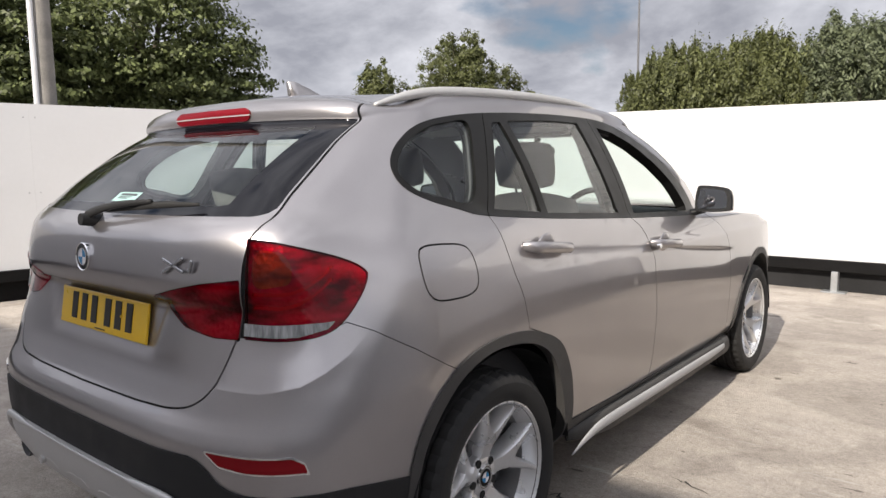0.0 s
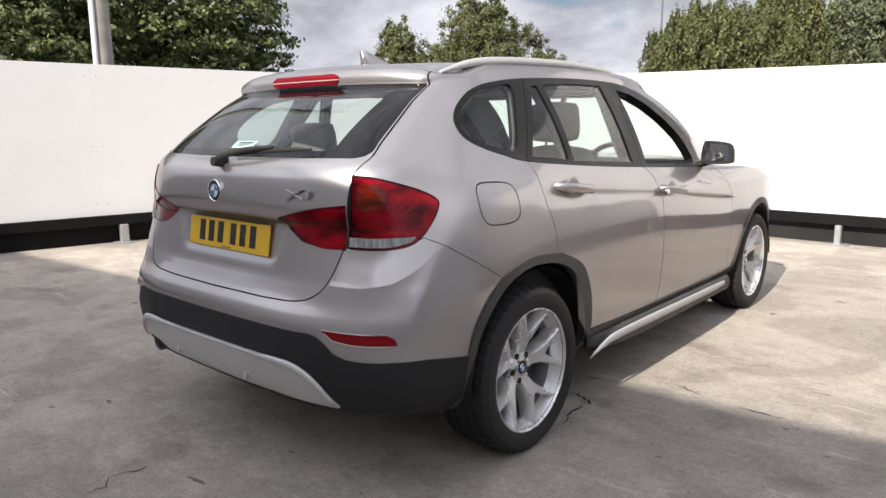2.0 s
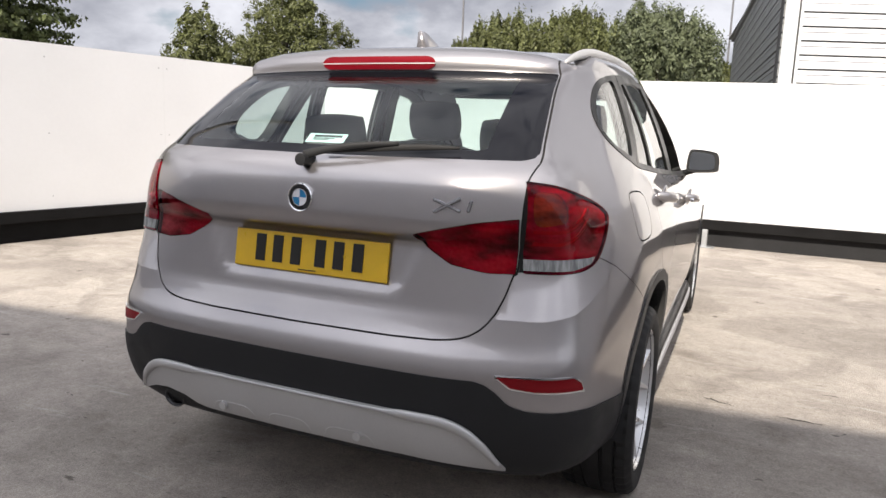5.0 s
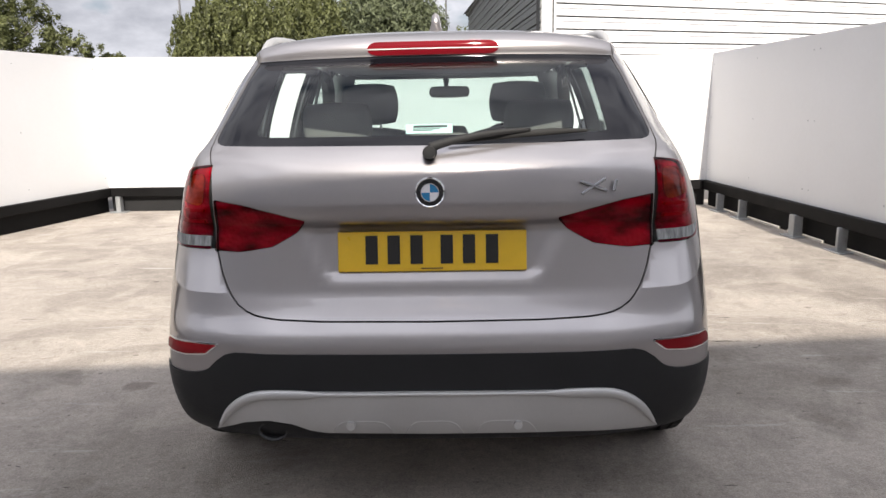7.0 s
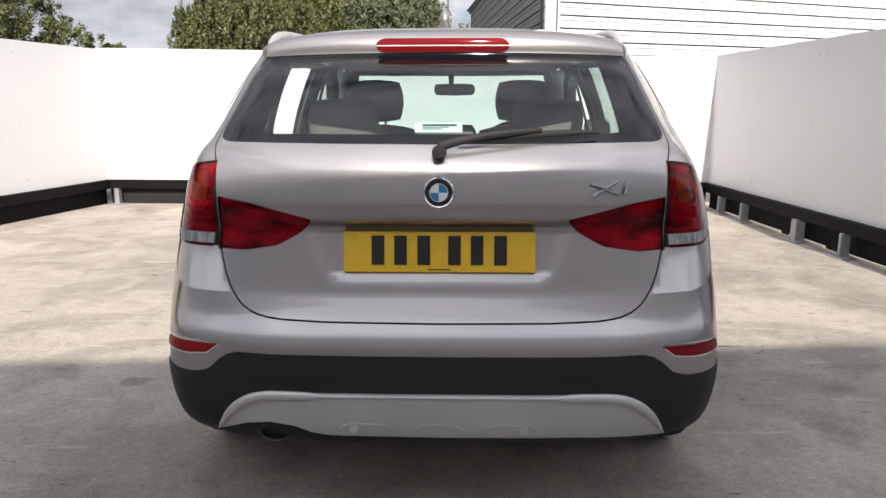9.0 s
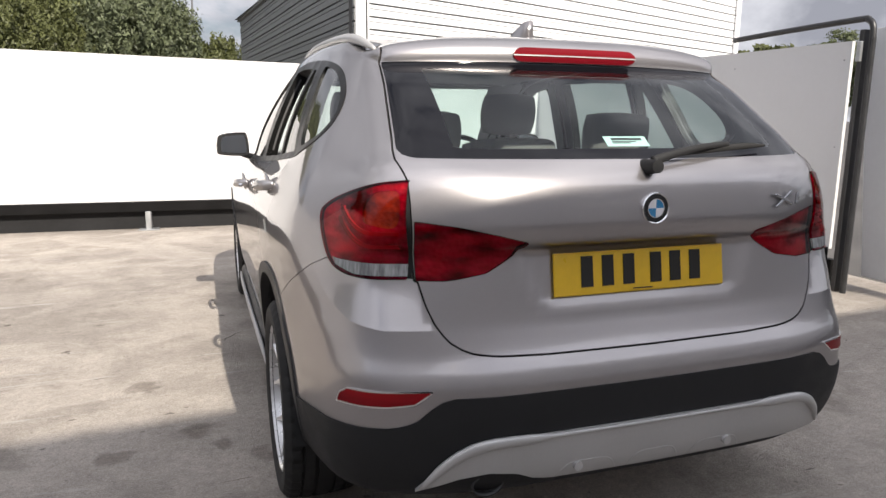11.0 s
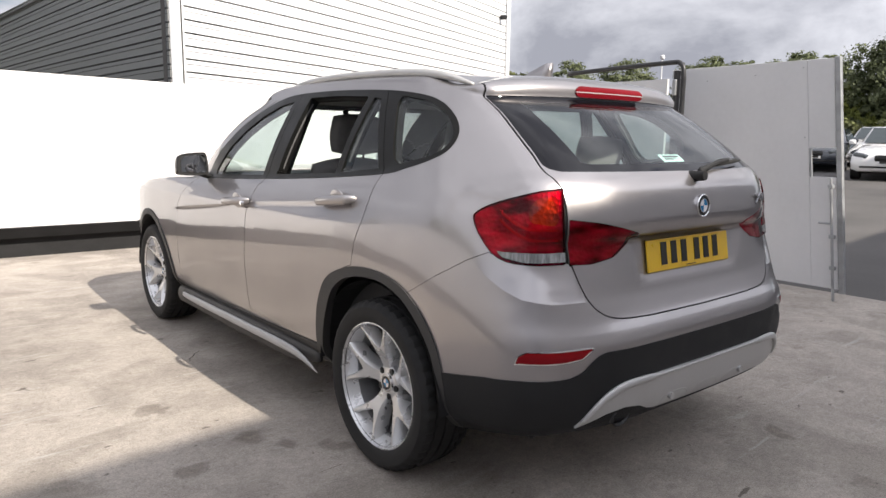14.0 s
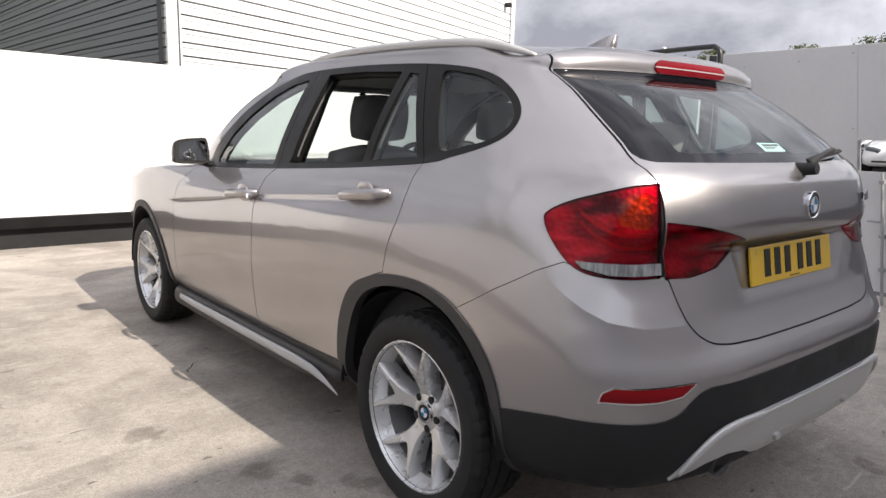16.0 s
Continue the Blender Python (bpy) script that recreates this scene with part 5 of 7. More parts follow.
def spoke_bm():
    """One forked spoke in the wheel's plane (x: outwards along the axle), pointing up z."""
    bm = bmesh.new()

    side = [(0.036, 0.040), (0.031, 0.072), (0.032, 0.100), (0.042, 0.132), (0.059, 0.168), (0.079, 0.203), (0.0985, 0.231)]
    inner = [(0.074, 0.2400), (0.051, 0.210), (0.030, 0.185), (0.012, 0.164), (0.0, 0.156)]
    outline = side + inner + [(-y, z) for y, z in reversed(inner[:-1])] + [(-y, z) for y, z in reversed(side)]
    top = lambda r: float(np.interp(r, [0.04, 0.08, 0.12, 0.16, 0.21, 0.255], [-0.056, -0.046, -0.031, -0.018, -0.006, 0.003]))
    n = len(outline)
    shrink = []
    for i, (y, z) in enumerate(outline):
        (y0, z0), (y2, z2) = outline[i - 1], outline[(i + 1) % n]
        d = Vector((y2 - y0, z2 - z0)).normalized()
        shrink.append((y - d.y * 0.009, z + d.x * 0.009))
    # centre of the trunk and arms, to fan the top from
    rings = [[bm.verts.new((top(math.hypot(y, z)) - dx, y, z)) for y, z in pts] for pts, dx in ((outline, 0.060), (outline, 0.016), (shrink, 0.0))]
    for a, b in zip(rings, rings[1:]):
        for k in range(n):
            bm.faces.new((a[k], a[(k + 1) % n], b[(k + 1) % n], b[k]))
    t = rings[2]
    half = len(side)
    # strips across: trunk between the sides, then each arm between side and notch
    m = n - 1
    for k in range(3):
        bm.faces.new((t[k], t[k + 1], t[m - k - 1], t[m - k]))
    apex = half + len(inner) - 1
    bm.faces.new((t[3], t[apex], t[m - 3]))
    for s0 in (1, -1):
        idx = (lambda q: q) if s0 > 0 else (lambda q: m - q)
        bm.faces.new((t[idx(3)], t[idx(4)], t[idx(apex - 1)], t[apex]))
        bm.faces.new((t[idx(4)], t[idx(5)], t[idx(apex - 3)], t[idx(apex - 2)]))
        bm.faces.new((t[idx(4)], t[idx(apex - 2)], t[idx(apex - 1)]))
        bm.faces.new((t[idx(5)], t[idx(6)], t[idx(apex - 4)], t[idx(apex - 3)]))
    return recalc(bm)


def sector_bm(r, a0, a1, x0, x1, n=10):
    bm = bmesh.new()
    ring = [(0, 0)] + [(r * math.cos(a), r * math.sin(a)) for a in np.linspace(a0, a1, n)]
    f = bm.faces.new([bm.verts.new((x0, p, q)) for p, q in ring])
    ex = bmesh.ops.extrude_face_region(bm, geom=[f])
    bmesh.ops.translate(bm, verts=[v for v in ex["geom"] if isinstance(v, bmesh.types.BMVert)], vec=(x1 - x0, 0, 0))
    return recalc(bm)


def build_wheel(root, x, y, flip, spin):
    """Wheel with its outer face along +x, turned about for the other side."""
    m = pose(x, y, WHEEL_Z, spin, 0, 180 if flip else 0)
    wheel = new("wheel", None)
    wheel.parent = root
    wheel.matrix_basis = m
    tyre = sharpen(part("tyre", tyre_bm(), RUBBER, wheel, "black rubber tyre"), 28)
    rim_prof = [(0.104, 0.244), (0.109, 0.2425), (0.110, 0.2385), (0.104, 0.2345), (0.094, 0.230), (0.064, 0.222), (0.050, 0.216)]
    barrel = [(0.050, 0.216), (0.0, 0.211), (-0.09, 0.207), (-0.10, 0.236), (-0.104, 0.236), (-0.108, 0.243)]
    part("barrel", turned_bm(barrel, 48), BARREL_GREY, wheel, "grey inner rim barrel", smooth=True)
    part("valve", cyl_bm(0.005, 0.004, (0.030, 0.0, -0.213), (0.056, 0.0, -0.196), 8), SHUT, wheel)
    sharpen(part("rim", turned_bm(rim_prof, 64), ALLOY, wheel, "silver alloy rim"), 40)
    for k in range(5):
        b = placed(spoke_bm(), pose(0.098, 0, 0, 72 * k) @ Matrix.Diagonal((1.0, 0.94, 0.94, 1.0)))
        sharpen(part("spoke", b, ALLOY, wheel), 30)
    hub = turned_bm([(0.014, 0.0), (0.046, 0.004), (0.050, 0.040), (0.049, 0.058), (0.044, 0.068), (0.02, 0.074), (0.0, 0.074)], 40)
    sharpen(part("hub", hub, ALLOY, wheel), 40)
    cap = turned_bm([(0.042, 0.0005), (0.056, 0.004), (0.056, 0.024), (0.052, 0.030), (0.042, 0.031)], 32)
    sharpen(part("centre_cap", cap, SATIN_SILVER, wheel, "silver centre cap with chrome rim"), 40)
    ring = turned_bm([(0.052, 0.029), (0.058, 0.031), (0.058, 0.034), (0.050, 0.036)], 32)
    part("cap_ring", ring, CHROME, wheel)
    part("cap_field", turned_bm([(0.0572, 0.0005), (0.0572, 0.0265)], 32), GLOSS_BLACK, wheel)
    for k in range(4):
        part("cap_quarter", sector_bm(0.0165, k * math.pi / 2, (k + 1) * math.pi / 2, 0.0560, 0.0584, 6), BADGE_BLUE if k % 2 == 0 else BADGE_WHITE, wheel)
    for k in range(5):
        a = radians(72 * k + 36)
        c = (0.0, 0.054 * math.sin(a), 0.054 * math.cos(a))
        part("wheel_bolt", cyl_bm(0.0125, 0.0125, (0.024, c[1], c[2]), (0.0520, c[1], c[2]), 14), SHUT, wheel)
    disc = turned_bm([(-0.02, 0.01), (-0.02, 0.155), (-0.045, 0.155), (-0.045, 0.01)], 40)
    part("brake_disc", disc, DISC_METAL, wheel, "grey cast brake disc")
    cal = box_bm((-0.075, 0.085, -0.07), (0.006, 0.165, 0.07), 0.02, 2)
    part("brake_caliper", cal, DARK_METAL, wheel)
    part("drum", turned_bm([(-0.07, 0.001), (-0.07, 0.20), (-0.10, 0.205)], 32), BLACK_PLASTIC, wheel)
    return wheel


BARREL_GREY = material("barrel_grey", (0.36, 0.36, 0.365), 0.4, 0.6, vary=0.12, scale=14)
DISC_METAL = material("disc_metal", (0.05, 0.05, 0.052), 0.65, 0.4, vary=0.2, scale=30)
SEAT = material("grey_seat_cloth", (0.16, 0.155, 0.15), 0.9, vary=0.15, scale=9, fine=400, bump=0.2, bump_scale=700)
CABIN = material("cabin_trim", (0.035, 0.035, 0.037), 0.75, vary=0.15, scale=8, bump=0.1, bump_scale=700)
LINING = material("roof_lining", (0.42, 0.41, 0.40), 0.95, vary=0.06, scale=10, fine=300)
PLATE_YELLOW = material("plate_yellow", (0.74, 0.46, 0.018), 0.35, vary=0.05, scale=20, coat=0.3)
INK = material("plate_ink", (0.012, 0.011, 0.010), 0.5)
BADGE_BLUE = material("badge_blue", (0.02, 0.20, 0.42), 0.2, coat=0.8)
BADGE_WHITE = material("badge_white", (0.75, 0.76, 0.78), 0.2, coat=0.8)
STICKER = material("sticker_pale_green", (0.60, 0.80, 0.77), 0.5)
MARK_CHROME = material("mark_chrome", (0.36, 0.36, 0.37), 0.22, 0.9)
MIRROR = material("mirror_glass", (0.34, 0.35, 0.36), 0.02, 1.0)

for wx, wy, flip, spin in ((0.770, 0.0, False, -8), (-0.770, 0.0, True, 8), (0.752, 2.758, False, 22), (-0.752, 2.758, True, 30)):
    build_wheel(car, wx, wy, flip, spin)

# wheel houses and floor
for sx in (1, -1):
    for cy, r in ((0.03, 0.41), (2.755, 0.40)):
        bm = bmesh.new()
        rings = []
        for x in (0.45, 0.868 if cy < 1 else 0.855):
            rings.append([bm.verts.new((sx * x, cy + r * math.cos(a) * 1.0, 0.30 + r * 1.03 * math.sin(a))) for a in np.linspace(0.06, math.pi - 0.06, 28)])
        for k in range(27):
            bm.faces.new((rings[0][k], rings[0][k + 1], rings[1][k + 1], rings[1][k]))
        bm.faces.new(rings[0])
        part("wheel_house", recalc(bm), BLACK_PLASTIC, car, "black plastic wheel-arch liner", smooth=False)
bm = box_bm((-0.60, -0.52, 0.225), (0.60, 3.2, 0.30), 0.03)
part("underbody", bm, DARK_METAL, car, "dark underbody")
# silver strips along the sills
for sx in (1, -1):
    b = tube_bm([(sx * 0.866, 0.475, 0.246), (sx * 0.872, 0.60, 0.283), (sx * 0.876, 0.75, 0.298), (sx * 0.880, 1.3, 0.296), (sx * 0.880, 1.9, 0.290), (sx * 0.874, 2.15, 0.286)],
                [0.003, 0.016, 0.021, 0.021, 0.020, 0.014], 14, (0.42, 1.0))
    part("sill_strip", b, DULL_SILVER, car, "satin silver sill strip", smooth=True)
    b = tube_bm([(sx * 0.83, 0.50, 0.30), (sx * 0.845, 0.8, 0.285), (sx * 0.845, 1.5, 0.275), (sx * 0.84, 2.28, 0.265)], [0.02, 0.055, 0.055, 0.05], 12, (0.5, 1.0))
    part("sill_lower", b, GREY_TRIM, car, smooth=True)

# handles
for sx in (1, -1):
    for y0, z0, sl, x0 in ((0.305, 1.006, -0.105, 0.853), (1.245, 0.932, -0.085, 0.879)):
        h = new("door_handle", None)
        h.parent = car
        tagged(h, "silver painted pull handle")
        zz = lambda y: z0 + sl * (y - y0)
        b = tube_bm([(sx * (x0 - 0.006), y0 - 0.128, zz(y0 - 0.128)), (sx * (x0 + 0.026), y0 - 0.105, zz(y0 - 0.105)), (sx * (x0 + 0.042), y0 - 0.04, zz(y0 - 0.04)),
                     (sx * (x0 + 0.044), y0 + 0.04, zz(y0 + 0.04)), (sx * (x0 + 0.034), y0 + 0.105, zz(y0 + 0.105)), (sx * (x0 + 0.002), y0 + 0.132, zz(y0 + 0.132))],
                    [0.013, 0.018, 0.0185, 0.0185, 0.018, 0.011], 16, (0.62, 1.0))
        part("grip", b, PAINT, h, smooth=True)
        b = pillow_bm((-0.010, -0.056, -0.048), (0.010, 0.056, 0.048), power=1.0)
        part("cup", placed(b, pose(sx * (x0 + 0.001), y0 - 0.005, zz(y0), 0, sx * 11, 0)), PAINT, h, smooth=True)
        if y0 > 1:
            part("lock_barrel", cyl_bm(0.010, 0.010, (sx * (x0 + 0.02), y0 - 0.118, zz(y0)), (sx * (x0 + 0.036), y0 - 0.118, zz(y0)), 16), CHROME, h)

# door mirrors
for sx in (1, -1):
    mir = new("door_mirror", None)
    mir.parent = car
    tagged(mir, "black door mirror")
    shell = [(-0.088, -0.046), (-0.080, 0.052), (-0.050, 0.068), (0.048, 0.058), (0.078, 0.036), (0.084, -0.030), (0.066, -0.056), (-0.060, -0.062)]
    b = bmesh.new()
    rings = []
    for depth, grow in ((0.0, 0.95), (0.010, 1.0), (0.045, 0.97), (0.085, 0.80), (0.108, 0.50), (0.115, 0.15)):
        rings.append([b.verts.new((sx * (0.905 + u * grow), 1.785 + depth + 0.02 * (u + 0.09) / 0.17, 1.094 + w * grow - 0.012 * depth / 0.1)) for u, w in curve_points(shell, True, 3)])
    n = len(rings[0])
    for p, q in zip(rings, rings[1:]):
        for k in range(n):
            b.faces.new((p[k], p[(k + 1) % n], q[(k + 1) % n], q[k]))
    b.faces.new(rings[-1])
    part("housing", recalc(b), GLOSS_BLACK, mir, "gloss black mirror housing", smooth=True)
    b = bmesh.new()
    b.faces.new([b.verts.new((sx * (0.905 + u * 0.95), 1.790 + 0.02 * (u + 0.09) / 0.17, 1.094 + w * 0.95)) for u, w in curve_points(shell, True, 3)])
    part("housing_face", recalc(b), BLACK_PLASTIC, mir)
    b = bmesh.new()
    b.faces.new([b.verts.new((sx * (0.900 + u * 0.78), 1.786 + 0.02 * (u + 0.09) / 0.17, 1.094 + w * 0.76)) for u, w in curve_points(shell, True, 3)])
    part("mirror_glass", recalc(b), MIRROR, mir, "silvered mirror glass")
    b = tube_bm([(sx * 0.78, 1.80, 1.02), (sx * 0.83, 1.82, 1.033), (sx * 0.88, 1.84, 1.055)], [0.028, 0.024, 0.028], 12, (0.9, 0.7))
    part("stalk", b, FRAME_BLACK, mir, smooth=True)

# roof rails and aerial fin
for sx in (1, -1):
    b = tube_bm([(sx * 0.580, -0.190, 1.446), (sx * 0.590, -0.06, 1.480), (sx * 0.596, 0.08, 1.499), (sx * 0.598, 0.35, 1.514), (sx * 0.596, 0.75, 1.521), (sx * 0.586, 1.05, 1.510),
                 (sx * 0.574, 1.25, 1.482), (sx * 0.560, 1.44, 1.430)], [0.006, 0.017, 0.021, 0.021, 0.020, 0.019, 0.016, 0.006], 14, (0.95, 0.85))
    part("roof_rail", b, SATIN_SILVER, car, "brushed silver roof rail", smooth=True)
b = bmesh.new()
rows = []
for t, half, z in ((0.0, 0.008, 1.576), (0.16, 0.013, 1.577), (0.45, 0.016, 1.558), (0.8, 0.016, 1.533), (1.0, 0.006, 1.514)):
    y = -0.035 + 0.03 * (1 - t) * 0 + t * 0.20
    base = 0.036 * (1 - 0.6 * t)
    rows.append([b.verts.new((-base, y + 0.035 * (1 - t), 1.494)), b.verts.new((-half - 0.006, y + 0.01 * (1 - t), (1.494 + z) / 2)), b.verts.new((-half, y, z - 0.006)), b.verts.new((0, y, z)),
                 b.verts.new((half, y, z - 0.006)), b.verts.new((half + 0.006, y + 0.01 * (1 - t), (1.494 + z) / 2)), b.verts.new((base, y + 0.035 * (1 - t), 1.494))])
for a, c in zip(rows, rows[1:]):
    for k in range(6):
        b.faces.new((a[k], a[k + 1], c[k + 1], c[k]))
b.faces.new(rows[0])
b.faces.new(rows[-1])
part("aerial_fin", recalc(b), PAINT, car, "silver shark-fin aerial", smooth=True)

# number plate with bars, badge, model mark
plate = new("number_plate", None)
plate.parent = gate
plate.matrix_basis = pose(0, -0.7325, 0.863, -9)
tagged(plate, "yellow rear number plate with dark bars")
part("plate_board", box_bm((-0.26, -0.004, -0.0555), (0.26, 0.004, 0.0555), 0.0035, 2), PLATE_YELLOW, plate)
for dx in (-0.166, -0.105, -0.042, 0.041, 0.102, 0.165):
    part("plate_bar", box_bm((dx - 0.017, -0.0062, -0.0345), (dx + 0.017, -0.0030, 0.0445)), INK, plate)
part("plate_bar", box_bm((-0.03, -0.0055, -0.0485), (0.03, -0.0030, -0.0455)), INK, plate)
part("plate_screw", cyl_bm(0.004, 0.004, (0.122, -0.0075, 0.004), (0.122, -0.003, 0.004), 10), PLATE_YELLOW, plate)

badge = new("badge", None)
badge.parent = gate
badge.matrix_basis = pose(0, -0.7725, 1.030, 0, 0, 90) @ pose(0, 0, 0, 0, -2, 180)
tagged(badge, "round badge with blue and white quarters")


sharpen(part("badge_rim", turned_bm([(-0.008, 0.0405), (0.004, 0.0405), (0.0065, 0.0385), (0.0045, 0.036), (-0.004, 0.036)], 40), CHROME, badge))
part("badge_field", turned_bm([(0.0035, 0.0005), (0.0035, 0.0365)], 40), GLOSS_BLACK, badge)
part("badge_ring", turned_bm([(0.003, 0.0245), (0.0055, 0.0245), (0.0055, 0.0225), (0.003, 0.0225)], 40), CHROME, badge)
for k in range(4):
    part("badge_quarter", sector_bm(0.0225, k * math.pi / 2, (k + 1) * math.pi / 2, 0.002, 0.0048), BADGE_BLUE if k % 2 == 0 else BADGE_WHITE, badge)
mark = new("model_mark", None)
mark.parent = gate
mark.matrix_basis = pose(0.450, -0.7475, 1.037, -8, 0, 11)
tagged(mark, "chrome bars of a model mark")
for ang in (60, -68):
    part("mark_bar", placed(box_bm((-0.004, -0.006, -0.040), (0.004, 0.002, 0.040), 0.002), pose(-0.016, 0, 0, 0, ang, 0)), MARK_CHROME, mark)
part("mark_bar", placed(box_bm((-0.0045, -0.006, -0.016), (0.0045, 0.002, 0.016), 0.002), pose(0.044, 0, 0, 0, 14, 0)), MARK_CHROME, mark)
for sx in (1, -1):
    b = box_bm((sx * 0.858 - 0.002, 1.95, 0.378), (sx * 0.858 + 0.002, 2.11, 0.390), 0.001)
    part("side_mark", b, CHROME, car, "small chrome side lettering")

# rear wiper, sticker in the window
wiper = new("rear_wiper", None)
wiper.parent = gate
tagged(wiper, "black rear wiper")
part("wiper_hub", cyl_bm(0.022, 0.017, (0.0, -0.69, 1.128), (0.0, -0.775, 1.135), 20), BLACK_PLASTIC, wiper)
part("wiper_arm", tube_bm([(0.0, -0.752, 1.146), (0.06, -0.748, 1.163), (0.16, -0.732, 1.180), (0.27, -0.708, 1.188)], [0.014, 0.011, 0.009, 0.006], 10, (0.7, 1.0)), BLACK_PLASTIC, wiper, smooth=True)
part("wiper_blade", tube_bm([(0.05, -0.722, 1.158), (0.20, -0.712, 1.172), (0.33, -0.694, 1.180), (0.43, -0.668, 1.181)], [0.005, 0.009, 0.009, 0.004], 8, (0.6, 1.0)), RUBBER, wiper, smooth=True)
st = new("window_sticker", None)
st.parent = gate
st.matrix_basis = pose(-0.004, -0.636, 1.192, -52)
tagged(st, "pale green dealer sticker inside the glass")
part("sticker_sheet", box_bm((-0.065, -0.0005, -0.020), (0.065, 0.0005, 0.020)), STICKER, st)
part("sticker_bar", box_bm((-0.045, -0.0015, 0.004), (0.050, -0.0006, 0.013)), CABIN, st)
part("sticker_bar", box_bm((-0.045, -0.0015, -0.003), (0.030, -0.0006, 0.000)), CABIN, st)
part("sticker_bar", box_bm((-0.045, -0.0015, -0.009), (0.010, -0.0006, -0.006)), CABIN, st)

SKIN = BVHTree.FromBMesh(skin_bm())


def on_skin(x, z, out=0.0):
    """Point of the car's back at x and z, moved out by a little."""
    hit = SKIN.ray_cast(Vector((abs(x), -3.0, z)), Vector((0, 1, 0)))
    p, n = hit[0], hit[1]
    if n.y > 0:
        n = -n
    p = p + n * out
    return Vector((math.copysign(p.x, x), p.y, p.z))


lip = []
for x in (-0.61, -0.575, -0.53, -0.47, -0.36, -0.30, -0.15, 0.0, 0.15, 0.30, 0.36, 0.47, 0.53, 0.575, 0.61):
    lip.append(on_skin(x, float(SKID_TOP(abs(x))) - 0.006, 0.014)[:])
part("skid_lip", tube_bm(lip, [0.006, 0.012, 0.014, 0.014, 0.013, 0.006, 0.005, 0.005, 0.005, 0.006, 0.013, 0.014, 0.014, 0.012, 0.006], 10, (0.7, 1.0)), SATIN_SILVER, bumper, smooth=True)
# shallow arches pressed into the skid plate
for x0, x1 in ((-0.282, -0.112), (-0.079, 0.079), (0.112, 0.282)):
    arch = []
    for k, u in enumerate(np.linspace(0, 1, 13)):
        h = 0.038 * (1 - abs(2 * u - 1) ** 5)
        arch.append(on_skin(x0 + (x1 - x0) * u, 0.374 + h, 0.0105)[:])
    part("plate_rib", tube_bm(arch, [0.0026] * 13, 8, steps=2), SATIN_SILVER, bumper, smooth=True)
# parking sensors, exhaust
for x, z in ((-0.229, 0.398), (0.229, 0.398)):
    sharpen(part("parking_sensor", cyl_bm(0.013, 0.012, (x, -0.80, z), (x, -0.846, z), 20), SATIN_SILVER, bumper, "round parking sensor"))
pipe = tube_bm([(-0.445, -0.45, 0.356), (-0.452, -0.68, 0.370), (-0.457, -0.806, 0.366)], [0.030, 0.034, 0.036], 24, (1.15, 0.85), caps=False)
bmesh.ops.solidify(pipe, geom=pipe.faces[:], thickness=0.004)
part("exhaust_pipe", pipe, DARK_METAL, car, "dark steel exhaust pipe", smooth=True)
part("exhaust_core", cyl_bm(0.028, 0.028, (-0.445, -0.46, 0.357), (-0.452, -0.70, 0.370), 20), SHUT, car)

# cabin
def seat(name, x, y, z, w, h, label, head=True):
    s = new(name, None)
    s.parent = car
    tagged(s, label)
    part("cushion", placed(pillow_bm((-w / 2, -0.25, -0.09), (w / 2, 0.28, 0.09), power=0.4), pose(x, y + 0.28, z, 6)), SEAT, s, smooth=True)
    part("backrest", placed(pillow_bm((-w / 2, -0.07, 0.0), (w / 2, 0.07, h), power=0.4), pose(x, y, z + 0.02, 14)), SEAT, s, smooth=True)
    return s


for x in (-0.37, 0.37):
    s = seat("front_seat", x, 1.10, 0.55, 0.50, 0.60, "grey cloth front seat with headrest")
    part("headrest", placed(pillow_bm((-0.143, -0.05, -0.10), (0.143, 0.05, 0.105), power=0.45), pose(x, 0.94, 1.265, 10)), SEAT, s, smooth=True)
    for dx in (-0.05, 0.05):
        part("headrest_post", cyl_bm(0.006, 0.006, (x + dx, 0.965, 1.08), (x + dx, 0.945, 1.19), 8), DARK_METAL, s)
s = new("rear_bench", None)
s.parent = car
tagged(s, "grey cloth rear bench with headrests")
part("cushion", placed(pillow_bm((-0.64, -0.22, -0.08), (0.64, 0.30, 0.08), power=0.3), pose(0, 0.42, 0.58, 5)), SEAT, s, smooth=True)
part("backrest", placed(pillow_bm((-0.64, -0.07, 0.0), (0.64, 0.07, 0.555), power=0.3), pose(0, 0.14, 0.58, 14)), SEAT, s, smooth=True)
for x, w, hgt in ((-0.37, 0.128, 0.08), (0.0, 0.115, 0.045), (0.37, 0.128, 0.08)):
    part("headrest", placed(pillow_bm((-w, -0.05, -hgt), (w, 0.05, hgt), power=0.4), pose(x, -0.01, (1.113 if abs(x) > 0.1 else 1.09) + hgt, 10)), SEAT, s, smooth=True)
part("load_cover", box_bm((-0.58, -0.58, 0.98), (0.58, -0.02, 1.0), 0.008), CABIN, car, "dark load cover")
part("cabin_floor", box_bm((-0.72, -0.66, 0.30), (0.72, 2.2, 0.42), 0.02), CABIN, car)
b = pillow_bm((-0.72, 1.70, 0.62), (0.72, 2.20, 1.045), power=0.3)
part("dashboard", b, CABIN, car, "dark dashboard", smooth=True)
wheel_ring = bmesh.new()
maj = [(0.185 * math.cos(a), 0.185 * math.sin(a)) for a in np.linspace(0, 2 * math.pi, 36, endpoint=False)]
rings = []
